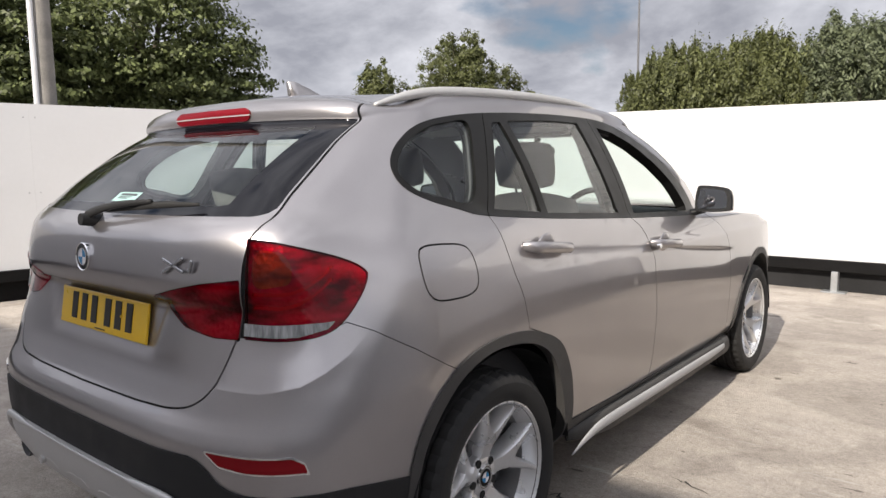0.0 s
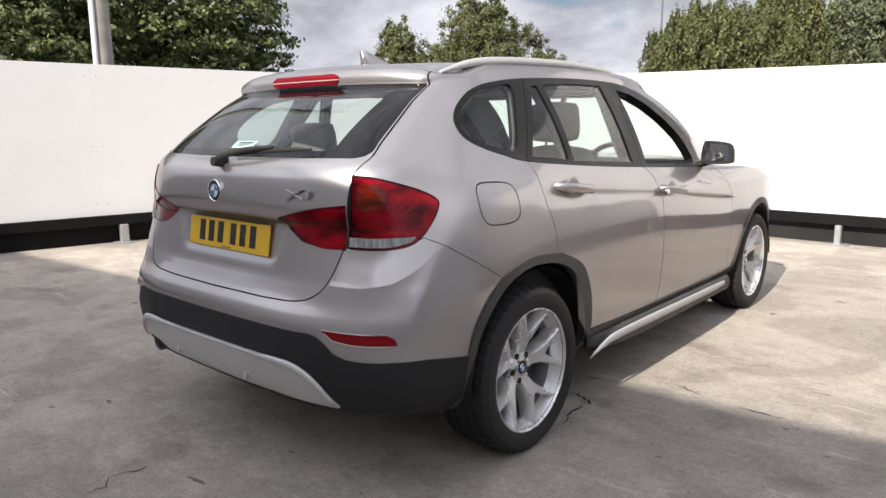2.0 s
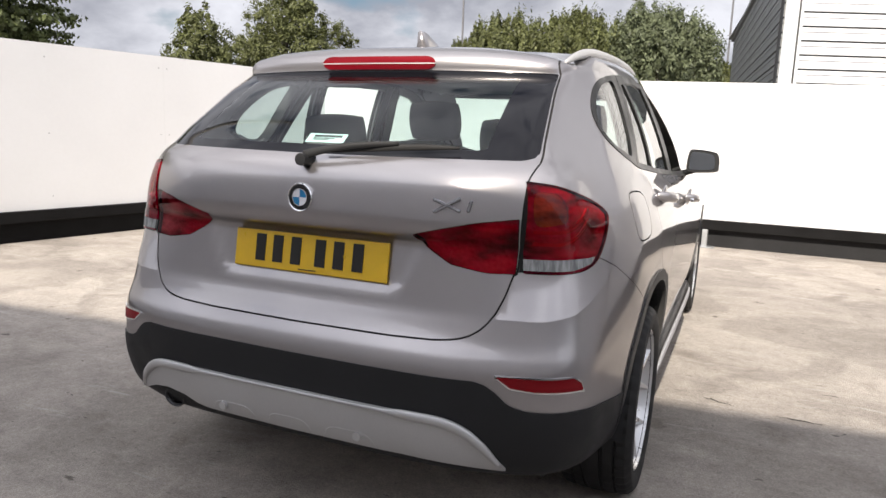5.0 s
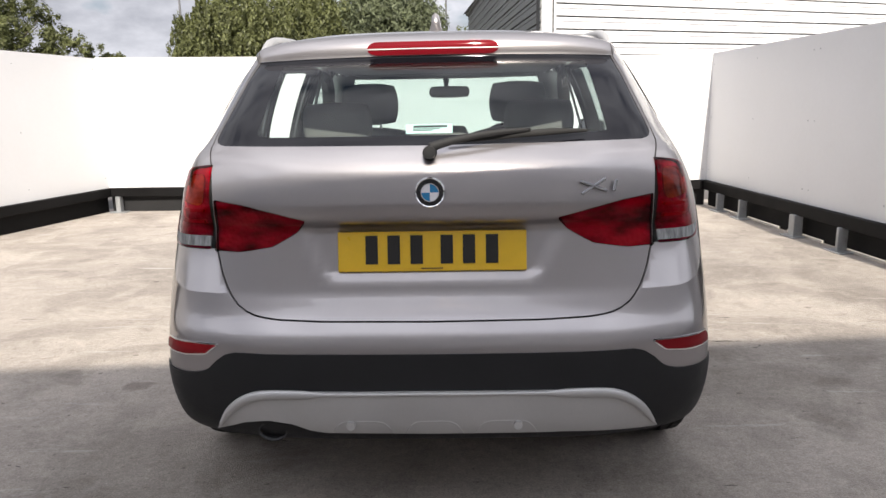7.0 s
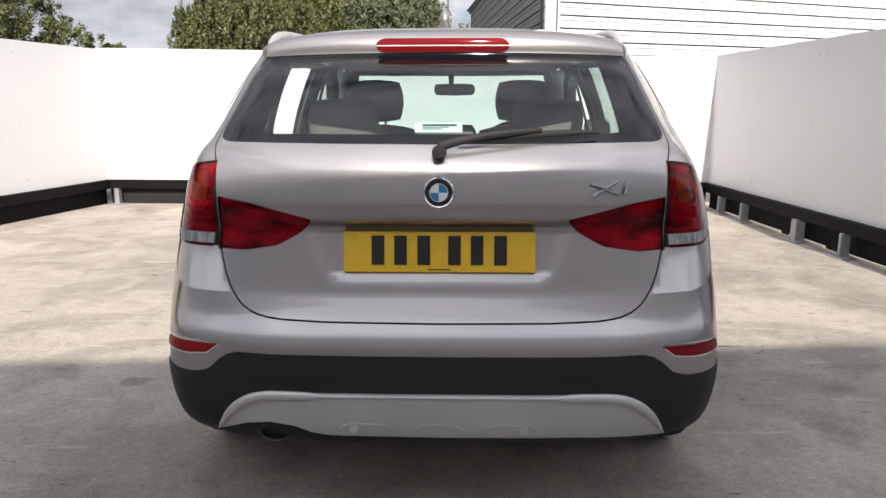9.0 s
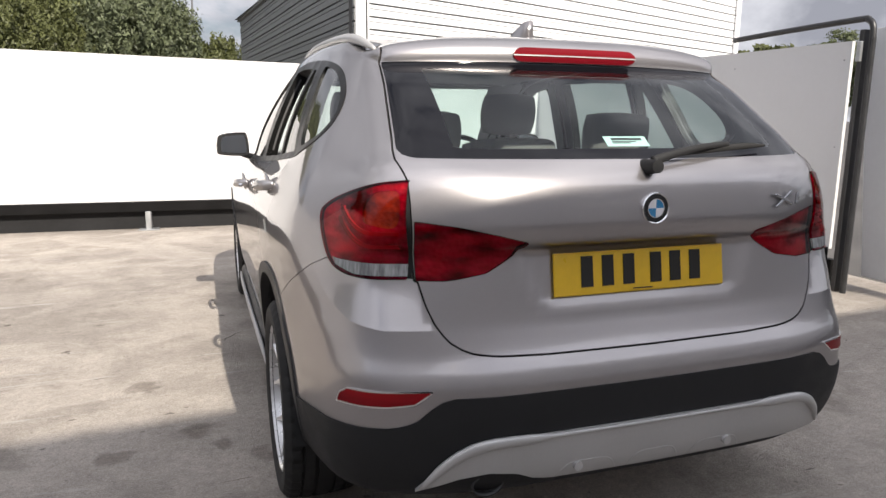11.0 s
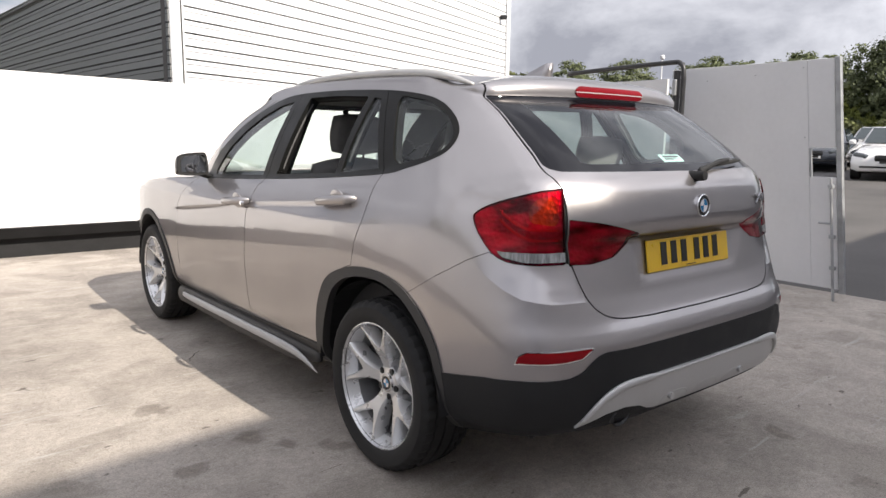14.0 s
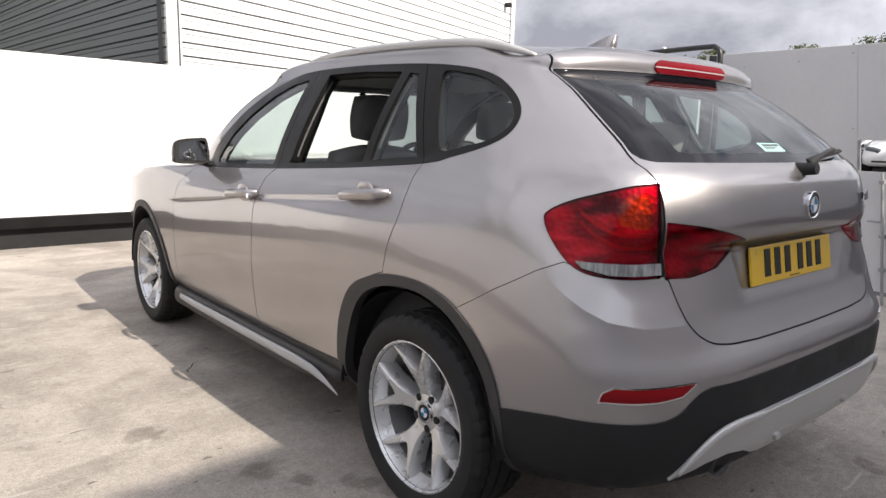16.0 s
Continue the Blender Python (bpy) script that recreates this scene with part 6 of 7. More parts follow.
for p, q in maj:
    u = Vector((p, 0, q)).normalized()
    rings.append([wheel_ring.verts.new(Vector((p, 0, q)) + u * 0.016 * math.cos(a) + Vector((0, 1, 0)) * 0.016 * math.sin(a)) for a in np.linspace(0, 2 * math.pi, 8, endpoint=False)])
for a, c in zip(rings, rings[1:] + rings[:1]):
    for k in range(8):
        wheel_ring.faces.new((a[k], a[(k + 1) % 8], c[(k + 1) % 8], c[k]))
sw = new("steering_wheel", None)
sw.parent = car
sw.matrix_basis = pose(0.37, 1.56, 0.97, -24)
tagged(sw, "black steering wheel")
part("wheel_rim", recalc(wheel_ring), CABIN, sw, smooth=True)
part("wheel_boss", pillow_bm((-0.09, -0.03, -0.07), (0.09, 0.05, 0.06)), CABIN, sw, smooth=True)
part("wheel_arm", box_bm((-0.18, 0.0, -0.02), (0.18, 0.02, 0.02), 0.006), CABIN, sw)
im = new("inside_mirror", None)
im.parent = car
part("mirror_shell", placed(pillow_bm((-0.12, -0.018, -0.034), (0.12, 0.018, 0.034), power=0.4), pose(0.02, 1.60, 1.335, -12)), CABIN, im, smooth=True)
part("mirror_arm", cyl_bm(0.012, 0.018, (0.0, 1.62, 1.35), (0.0, 1.66, 1.41), 10), CABIN, im)
lin = bmesh.new()
for y0, y1, z0, z1 in ((-0.18, 0.3, 1.415, 1.445), (0.3, 1.0, 1.445, 1.452), (1.0, 1.42, 1.452, 1.432)):
    vs = [lin.verts.new(p) for p in ((-0.60, y0, z0), (0.60, y0, z0), (0.57, y1, z1), (-0.57, y1, z1))]
    lin.faces.new(vs)
part("roof_lining", recalc(lin), LINING, car, "pale grey roof lining")
for sx in (1, -1):
    b = bmesh.new()
    vs = [b.verts.new((sx * x, y, z)) for x, y, z in ((0.77, -0.5, 0.40), (0.80, 2.0, 0.40), (0.755, 2.0, 0.985), (0.755, 1.04, 1.02), (0.735, 0.1, 1.075), (0.69, -0.45, 1.10))]
    b.faces.new(vs)
    part("door_trim", recalc(b), CABIN, car, "dark door trim")
    b = bmesh.new()
    vs = [b.verts.new((sx * x, y, z)) for x, y, z in ((0.728, 0.985, 1.05), (0.728, 1.065, 1.05), (0.605, 0.99, 1.42), (0.605, 0.91, 1.42))]
    f = b.faces.new(vs)
    part("door_pillar_trim", recalc(b), CABIN, car)


# ---------------------------------------------------------------- building that shades the near yard
SHED_GREY = material("pale_wall_cladding", (0.66, 0.66, 0.67), 0.5, vary=0.08, scale=0.6, fine=20)


def shade_building():
    """A long plain shed behind the viewer; its eaves throw the shadow that crosses the yard."""
    h = 5.2
    back = h / math.tan(radians(SUN_ELEVATION))
    d = -SUN_FROM * back
    root = thing("shed_behind", "long pale clad shed behind the yard", "building", kind="structure")
    bm = bmesh.new()
    n = Vector((-0.083, 1.0, 0)).normalized()
    u = Vector((n.y, -n.x, 0))
    p0 = Vector((0.0, 0.80, 0)) - Vector((d.x, d.y, 0))
    a, b2 = p0 - u * 40, p0 + u * 40
    q = [a, b2, b2 - n * 12, a - n * 12]
    lo = [bm.verts.new((v.x, v.y, 0)) for v in q]
    hi = [bm.verts.new((v.x, v.y, h)) for v in q]
    bm.faces.new(hi)
    for i in range(4):
        bm.faces.new((lo[i], lo[(i + 1) % 4], hi[(i + 1) % 4], hi[i]))
    part("shed_wall", recalc(bm), SHED_GREY, root)
    return root


shade_building()


# ---------------------------------------------------------------- gate by the right-hand boards
GATE_BOARD = material("gate_board", (0.62, 0.62, 0.63), 0.5, vary=0.05, scale=1.5, fine=25)
BLACK_TUBE = material("black_tube", (0.03, 0.03, 0.032), 0.4, 0.2, vary=0.2, scale=10)


def build_gate():
    g = thing("yard_gate", "open grey-white boarded steel gate with a drop bolt", "gate", at=(3.65, 0, 0))
    y0, y1 = 0.262, 1.70
    # the leaf hangs a little out of plumb
    lean = Matrix(((1, 0, 0, 0), (0, 1, 0.11, -0.143), (0, 0, 1, 0), (0, 0, 0, 1)))
    # the board is pieces round a small square hole
    for lo, hi in (((0, 0.47, 0.09), (0.02, y1, 1.92)), ((0, y0, 1.215), (0.02, 0.4685, 1.92)), ((0, y0, 0.09), (0.02, 0.4685, 0.985))):
        part("gate_board", placed(box_bm(lo, hi, 0.002), lean), GATE_BOARD, g)
    part("hole_frame", placed(box_bm((-0.006, 0.455, 0.985), (0.03, 0.470, 1.215), 0.002), lean), GALVANISED, g)
    part("gate_post", placed(box_bm((-0.012, 0.212, 0.06), (0.03, 0.256, 1.93), 0.005), lean), GALVANISED, g, "galvanised end post")
    part("drop_bolt", placed(cyl_bm(0.011, 0.011, (-0.045, 0.285, 0.0), (-0.045, 0.285, 0.98), 10), lean), GALVANISED, g, "long steel drop bolt")
    part("bolt_handle", placed(cyl_bm(0.008, 0.008, (-0.045, 0.285, 0.62), (-0.045, 0.385, 0.62), 8), lean), GALVANISED, g)
    for z in (0.25, 0.50, 0.90):
        part("bolt_bracket", placed(box_bm((-0.06, 0.265, z), (-0.02, 0.305, z + 0.03), 0.003), lean), GALVANISED, g)
    for y, z in ((0.50, 1.86), (0.9, 1.82), (1.35, 1.80), (0.50, 1.3), (0.9, 0.7), (1.35, 1.2)):
        part("rivet", placed(cyl_bm(0.006, 0.005, (0.002, y, z), (-0.004, y, z), 8), lean), GALVANISED, g)
    f = thing("gate_frame", "black tubular gate frame with a lock", "gate", at=(3.36, -0.15, 0))
    part("top_tube", tube_bm([(0, 2.95, 1.93), (0, 2.4, 1.945), (0, 1.75, 1.955), (0, 1.665, 1.945), (0, 1.625, 1.90), (0, 1.615, 1.80)], [0.022] * 6, 10), BLACK_TUBE, f, smooth=True)
    part("side_tube", cyl_bm(0.022, 0.022, (0, 1.615, 0.0), (0, 1.615, 1.82), 10), BLACK_TUBE, f)
    part("lock_box", box_bm((-0.055, 1.655, 1.66), (-0.031, 1.695, 1.80), 0.006), GALVANISED, f, "steel lock keep")
    part("lock_post", box_bm((-0.03, 1.66, 0.0), (0.03, 1.70, 1.88), 0.004), BLACK_TUBE, f)
    k = thing("foot_batten", "thin pale timber batten at the foot of the boards", "batten", kind="structure")
    d = (RIGHT_NEAR - RIGHT_FAR).normalized()
    n = Vector((d.y, -d.x, 0))
    for i in range(5):
        bm = box_bm((0, -0.012, 0), (0.70 - 0.06 * (i % 3), 0.012, 0.022), 0.003)
        p = RIGHT_FAR + d * (0.25 + 0.8 * i) - n * 0.03
        m = Matrix.Translation(p) @ Matrix.Rotation(math.atan2(d.y, d.x), 4, 'Z')
        part("batten_length", placed(bm, m), BATTEN, k)


BATTEN = material("pale_batten", (0.50, 0.47, 0.43), 0.85, vary=0.2, scale=6, fine=80)
build_gate()

# ---------------------------------------------------------------- clad shed beyond the boards
CLAD_WHITE = material("white_cladding", (0.74, 0.745, 0.755), 0.45, vary=0.03, scale=0.7, fine=10, random_vary=0.02)
CLAD_GREY = material("grey_cladding_panel", (0.23, 0.235, 0.225), 0.5, vary=0.06, scale=0.8, fine=12, random_vary=0.05)
GROOVE = material("cladding_groove", (0.045, 0.045, 0.046), 0.7)


def plank_bm(length, h, out=0.03):
    """A cladding plank: flat face, shallow step, deep joint at its foot."""
    g = h - 0.072
    prof = [(0.0, 0.027), (out, 0.030), (out, g), (out - 0.020, g + 0.001), (out - 0.020, g + 0.011), (out, g + 0.012), (out, h - 0.001), (0.0, h - 0.001)]
    bm = bmesh.new()
    a = [bm.verts.new((0.0, -p, z)) for p, z in prof]
    b = [bm.verts.new((length, -p, z)) for p, z in prof]
    n = len(prof)
    for k in range(n):
        f = bm.faces.new((a[k], a[(k + 1) % n], b[(k + 1) % n], b[k]))
        f.material_index = 1 if k == 3 else 0
    bm.faces.new(a[::-1])
    bm.faces.new(b)
    return recalc(bm)


def clad_wall(root, a, b, height, mat, rows, base=0.0):
    d = Vector(b) - Vector(a)
    m = Matrix.Translation((a[0], a[1], 0)) @ Matrix.Rotation(math.atan2(d.y, d.x), 4, 'Z')
    h = (height - base) / rows
    core = box_bm((0, 0.002, 0), (d.length, 0.2, height))
    part("wall_core", placed(core, m), GROOVE, root)
    shared = plank_bm(d.length, h)
    me = bpy.data.meshes.new("plank")
    shared.to_mesh(me)
    shared.free()
    me.materials.append(mat)
    me.materials.append(GROOVE)
    for i in range(rows):
        ob = new("plank", me)
        ob.parent = root
        ob.matrix_basis = m @ Matrix.Translation((0, 0, base + i * h))


def build_shed():
    root = thing("clad_shed", "tall shed with white ribbed front and dark grey side", "building", kind="structure")
    a, b, c = (1.45, 9.35), (13.39, 14.12), (0.42, 22.0)
    clad_wall(root, a, b, 6.56, CLAD_WHITE, 32)
    clad_wall(root, c, a, 4.275, CLAD_GREY, 20)
    d = (Vector(b) - Vector(a)).normalized()
    m = Matrix.Translation((a[0], a[1], 0)) @ Matrix.Rotation(math.atan2(d.y, d.x), 4, 'Z')
    part("corner_trim", placed(box_bm((-0.02, -0.05, 0), (0.24, 0.0, 6.6), 0.01), m), CLAD_WHITE, root)
    L = (Vector(b) - Vector(a)).length
    part("corner_trim", placed(box_bm((L - 0.12, -0.06, 0), (L + 0.06, 0.0, 6.6), 0.01), m), CLAD_WHITE, root)
    part("down_pipe", placed(cyl_bm(0.05, 0.05, (L - 0.22, -0.10, 0), (L - 0.22, -0.10, 6.5), 12), m), CLAD_WHITE, root)
    for s in (2.9, 5.9, 8.9):
        for k in range(32):
            part("joint_cover", placed(box_bm((s, -0.036, k * 0.205 + 0.026), (s + 0.025, -0.028, k * 0.205 + 0.200)), m), CLAD_WHITE, root)
    part("flood_lamp", placed(box_bm((L - 0.75, -0.25, 4.86), (L - 0.60, -0.06, 4.98), 0.02), m), BLACK_PLASTIC, root, "small black wall lamp")
    roof = bmesh.new()
    vs = [roof.verts.new(p) for p in ((a[0], a[1] + 0.3, 4.30), (c[0] - 0.2, c[1], 4.30), (14.0, 28.0, 4.6), (b[0], b[1] + 0.3, 4.6))]
    roof.faces.new(vs)
    part("roof", recalc(roof), CLAD_GREY, root)
    e = Vector(a) - Vector(c)
    m2 = Matrix.Translation((c[0], c[1], 0)) @ Matrix.Rotation(math.atan2(e.y, e.x), 4, 'Z')
    part("eaves_trim", placed(box_bm((-0.1, -0.10, 4.24), (e.length, 0.05, 4.34), 0.01), m2), CLAD_GREY, root)


build_shed()

# ---------------------------------------------------------------- poles
COLUMN_GREY = material("column_grey", (0.12, 0.12, 0.125), 0.6, vary=0.15, scale=4)
POLE_WOOD = material("weathered_pole", (0.24, 0.225, 0.205), 0.85, vary=0.25, scale=6, fine=60, bump=0.3, bump_scale=50)
pole = thing("telegraph_pole", "weathered grey wooden telegraph pole with a white conduit", "pole", at=(-5.72, 1.42, 0))
sharpen(part("shaft", cyl_bm(0.105, 0.085, (0, 0, 0), (0, 0, 8.5), 20), POLE_WOOD, pole))
part("conduit", cyl_bm(0.028, 0.028, (0.055, -0.115, 0), (0.052, -0.105, 3.4), 10), WHITE_BOARD, pole, "white plastic conduit")
for px, py, ph in ((-20.2, 49.5, 17.0), (-1.0, 58.0, 17.0)):
    lp = thing("street_lamp", "slender grey street lamp column far beyond the boards", "street lamp", group="street lamps", at=(px, py, 0))
    part("column", cyl_bm(0.09, 0.06, (0, 0, 0), (0, 0, ph), 12), COLUMN_GREY, lp)
    part("lamp_head", placed(pillow_bm((-0.15, -0.5, -0.06), (0.15, 0.3, 0.06)), pose(0, -0.3, ph)), GALVANISED, lp, smooth=True)
wv = thing("weather_vane", "thin white mast with a small head far beyond the gate", "mast", at=(44.93, 29.74, 0))
part("mast", cyl_bm(0.07, 0.035, (0, 0, 0), (0, 0, 7.6), 8), WHITE_BOARD, wv)
part("mast_head", placed(pillow_bm((-0.16, -0.16, -0.14), (0.16, 0.16, 0.2)), pose(0, 0, 7.6)), WHITE_BOARD, wv, smooth=True)


# ---------------------------------------------------------------- trees
def leaf_material(name, color, spread):
    m = material(name, color, 0.55, vary=0.25, scale=0.8, fine=30, random_vary=spread, island=True, spec=0.35)
    nt = m.node_tree
    b = nt.nodes["Principled BSDF"]
    out = [n for n in nt.nodes if n.type == 'OUTPUT_MATERIAL'][0]
    tl = nt.nodes.new("ShaderNodeBsdfTranslucent")
    tl.inputs["Color"].default_value = rgba([min(1, c * 1.5) for c in color])
    mx = nt.nodes.new("ShaderNodeMixShader")
    mx.inputs["Fac"].default_value = 0.22
    nt.links.new(b.outputs["BSDF"], mx.inputs[1])
    nt.links.new(tl.outputs["BSDF"], mx.inputs[2])
    nt.links.new(mx.outputs["Shader"], out.inputs["Surface"])
    return m


BARK = material("bark", (0.09, 0.075, 0.06), 0.95, vary=0.3, scale=5, fine=50)
LEAF_OAK = leaf_material("oak_leaves", (0.112, 0.132, 0.050), 0.55)
LEAF_GREEN = leaf_material("hedge_leaves", (0.098, 0.108, 0.040), 0.5)
LEAF_WILLOW = leaf_material("willow_leaves", (0.105, 0.122, 0.066), 0.45)
LEAF_DARK = leaf_material("dark_leaves", (0.105, 0.122, 0.058), 0.5)

LEAF_BRIGHT = leaf_material("bright_leaves", (0.185, 0.205, 0.050), 0.45)


def crown_mesh(blobs, count, size, seed, long=1.5, upward=0.0):
    """Leaves on the outsides of many small clumps spread over the blobs (x, y, z, rx, ry, rz)."""
    rng = np.random.default_rng(seed)
    vol = np.array([b[3] * b[5] for b in blobs])
    nc = max(30, count // 85)
    which = rng.choice(len(blobs), nc, p=vol / vol.sum())
    B = np.array(blobs)[which]
    d = rng.normal(size=(nc, 3))
    d /= np.linalg.norm(d, axis=1)[:, None]
    r = rng.uniform(0.62, 1.10 + 0.25 * upward, nc)[:, None]
    centres = B[:, :3] + d * B[:, 3:] * r
    scale = rng.uniform(0.07, 0.27, nc) * B[:, 3:].mean(axis=1)
    # broad flat sprays on a spreading tree, tall narrow sprigs on an upright one
    shape = np.array([1.15 - 1.25 * upward, 1.15 - 1.25 * upward, 0.55 + 3.0 * upward])
    k = rng.integers(0, nc, count)
    e = rng.normal(size=(count, 3))
    e[:, 2] = np.abs(e[:, 2]) * np.where(rng.random(count) < 0.8, 1, -1)
    e /= np.linalg.norm(e, axis=1)[:, None]
    p = centres[k] + e * (scale[k] * rng.uniform(0.25, 1.25, count))[:, None] * shape
    nrm = e * 0.9 + d[k] * 0.5 + rng.normal(size=(count, 3)) * 0.55 + np.array([0, 0, 0.3])
    nrm /= np.linalg.norm(nrm, axis=1)[:, None]
    t = np.cross(nrm, rng.normal(size=(count, 3)))
    t /= np.linalg.norm(t, axis=1)[:, None]
    t[:, 2] += upward
    b = np.cross(nrm, t)
    s = size * rng.uniform(0.6, 1.35, count)[:, None]
    quad = np.stack([p - t * s * long * 0.5, p + b * s * 0.42, p + t * s * long * 0.5, p - b * s * 0.42], 1).reshape(-1, 3)
    me = bpy.data.meshes.new("crown")
    n = count
    me.vertices.add(n * 4)
    me.vertices.foreach_set("co", quad.ravel())
    me.loops.add(n * 4)
    me.loops.foreach_set("vertex_index", np.arange(n * 4))
    me.polygons.add(n)
    me.polygons.foreach_set("loop_start", np.arange(n) * 4)
    me.update()
    me.validate()
    return me


def build_tree(name, label, at, blobs, count, size, leaf, seed, trunk=0.25, long=1.5, upward=0.0):
    t = thing(name, label, "tree", at=at)
    top = max(b[2] for b in blobs)
    rng = random.Random(seed)
    bm = tube_bm([(0, 0, 0), (0.05 * trunk, 0.1 * trunk, top * 0.35), (0.2 * trunk, -0.2 * trunk, top * 0.8)], [trunk, trunk * 0.75, trunk * 0.3], 10)
    for b in blobs:
        for _ in range(2):
            z0 = rng.uniform(0.25, 0.6) * top
            end = (b[0] + rng.uniform(-0.5, 0.5) * b[3], b[1] + rng.uniform(-0.5, 0.5) * b[4], b[2] + rng.uniform(-0.3, 0.5) * b[5])
            limb = tube_bm([(0, 0, z0), (end[0] * 0.45, end[1] * 0.45, z0 + (end[2] - z0) * 0.4), end], [trunk * 0.4, trunk * 0.25, 0.02], 6, steps=3)
            tmp = bpy.data.meshes.new("limb")
            limb.to_mesh(tmp)
            limb.free()
            bm.from_mesh(tmp)
            bpy.data.meshes.remove(tmp)
    part("trunk", bm, BARK, t)
    me = crown_mesh(blobs, count, size, seed, long, upward)
    me.materials.append(leaf)
    ob = new("crown", me)
    ob.parent = t
    return t


build_tree("oak_tree", "broad dark green oak beyond the boards", (-37.6, 19.4, 0),
           [(0, 0, 9.0, 6.0, 5.4, 4.6), (2.6, 2.6, 6.4, 3.6, 3.4, 3.0), (2.2, 3.2, 5.0, 2.2, 2.2, 1.8), (-2.6, -3.6, 7.4, 4.8, 4.4, 3.8), (0.8, 1.2, 12.6, 4.0, 3.6, 2.8), (-0.6, 1.6, 5.6, 4.8, 4.4, 2.4)],
           80000, 0.19, LEAF_OAK, 3, 0.6)
build_tree("oak_tree", "broad dark green oak beyond the boards", (-39.5, 8.5, 0),
           [(0, 0, 9.0, 6.0, 5.6, 4.6), (1.8, 4.4, 7.2, 4.4, 4.2, 3.6), (0.4, -4.4, 7.2, 4.4, 4.2, 3.6), (0, 1.0, 12.4, 4.0, 3.8, 2.8), (1.0, 0.8, 5.2, 5.0, 5.2, 2.4)],
           62000, 0.20, LEAF_OAK, 4, 0.6)
build_tree("broadleaf_tree", "conical green tree far beyond the boards", (-24.6, 32.6, 0),
           [(0, 0, 5.0, 2.8, 2.4, 2.4), (0.1, 0, 7.0, 2.2, 2.0, 1.5), (0.3, 0.2, 8.2, 1.5, 1.4, 1.0), (-2.3, -1.2, 4.5, 1.7, 1.6, 1.8), (2.2, 1.3, 5.3, 1.7, 1.7, 1.7), (-1.5, 0, 4.3, 1.5, 1.5, 1.6),
            (3.6, 2.4, 4.3, 1.4, 1.3, 1.3), (5.0, 3.6, 3.7, 1.2, 1.1, 1.0)],
           80000, 0.09, LEAF_GREEN, 5, 0.3, 1.6, 0.2)
build_tree("broadleaf_tree", "slim green tree far beyond the boards", (-27.6, 28.6, 0),
           [(0, 0, 4.6, 1.5, 1.5, 2.0), (0.1, 0, 6.2, 0.9, 0.9, 1.3), (-0.8, 0, 4.0, 1.3, 1.3, 1.2), (0.9, 0, 4.2, 1.2, 1.2, 1.2)], 24000, 0.095, LEAF_GREEN, 6, 0.2, 1.6, 0.3)
for i, (x, y, h, r) in enumerate(((-15.4, 41.0, 6.9, 1.9), (-13.0, 40.0, 7.7, 2.4), (-10.6, 41.0, 7.6, 2.4), (-8.6, 40.5, 7.8, 2.4), (-6.6, 42.0, 7.4, 2.2), (0.6, 42.5, 5.4, 1.7))):
    build_tree("hedgerow_tree", "dense green hedgerow tree far beyond the boards", (x, y, 0),
               [(0, 0, h * 0.55, r, r * 0.9, h * 0.40), (0.5 * r * (-1) ** i, 0.2, h * 0.80, r * 0.62, r * 0.6, h * 0.22), (-0.5 * r, 0, h * 0.72, r * 0.6, r * 0.6, h * 0.25),
                (0.1, 0.3, h * 0.95, r * 0.35, r * 0.35, h * 0.12), (0.7 * r, 0, h * 0.6, r * 0.5, r * 0.5, h * 0.25)], 58000, 0.085, LEAF_GREEN, 10 + i, 0.22, 2.0, 0.55)
build_tree("willow_tree", "pale grey-green willow far beyond the boards", (-4.2, 41.0, 0),
           [(0, 0, 5.0, 3.0, 2.6, 2.6), (-0.6, 0, 7.0, 2.2, 2.0, 1.5), (1.2, 0, 6.0, 1.9, 1.8, 1.7), (1.9, 0.2, 4.4, 1.7, 1.6, 1.7), (-2.0, 0, 5.2, 1.8, 1.6, 1.9)], 70000, 0.09, LEAF_WILLOW, 21, 0.3, 2.2, 0.4)
build_tree("broadleaf_tree", "small round tree beside the far shed", (41.0, 42.0, 0.8), [(0, 0, 3.6, 2.6, 2.6, 2.8), (1.5, -1.0, 3.0, 2.0, 2.0, 2.0)], 7000, 0.3, LEAF_GREEN, 22, 0.25)
build_tree("broadleaf_tree", "tall dark tree behind the parked cars", (30.8, 9.2, 0.2),
           [(0, 0, 3.5, 1.6, 1.7, 1.8), (0.4, -1.4, 3.4, 1.9, 2.0, 1.9), (0.2, -0.6, 4.6, 1.2, 1.3, 0.9), (-0.3, 1.0, 2.4, 1.0, 1.0, 1.6), (0, -3.4, 3.2, 2.1, 2.1, 2.0)], 80000, 0.085, LEAF_DARK, 23, 0.3, 1.5, 0.2)
for i, (hd, dist, h, r) in enumerate(((53.3, 70, 9.0, 2.8), (59.2, 62, 8.25, 2.3), (61.6, 62, 8.05, 1.9), (64.6, 60, 7.6, 1.8), (66.4, 56, 7.65, 2.4), (49.0, 75, 9.4, 2.8))):
    a = radians(hd)
    build_tree("broadleaf_tree", "round dark tree far beyond the gate", (-2.24 + dist * math.sin(a), -2.08 + dist * math.cos(a), 0.4),
               [(0, 0, h * 0.62, r, r, h * 0.30), (r * 0.6, 0, h * 0.5, r * 0.7, r * 0.7, h * 0.25), (-r * 0.7, 0, h * 0.48, r * 0.7, r * 0.7, h * 0.25)], 34000, 0.15, LEAF_DARK, 30 + i, 0.25, 1.3, 0.0)
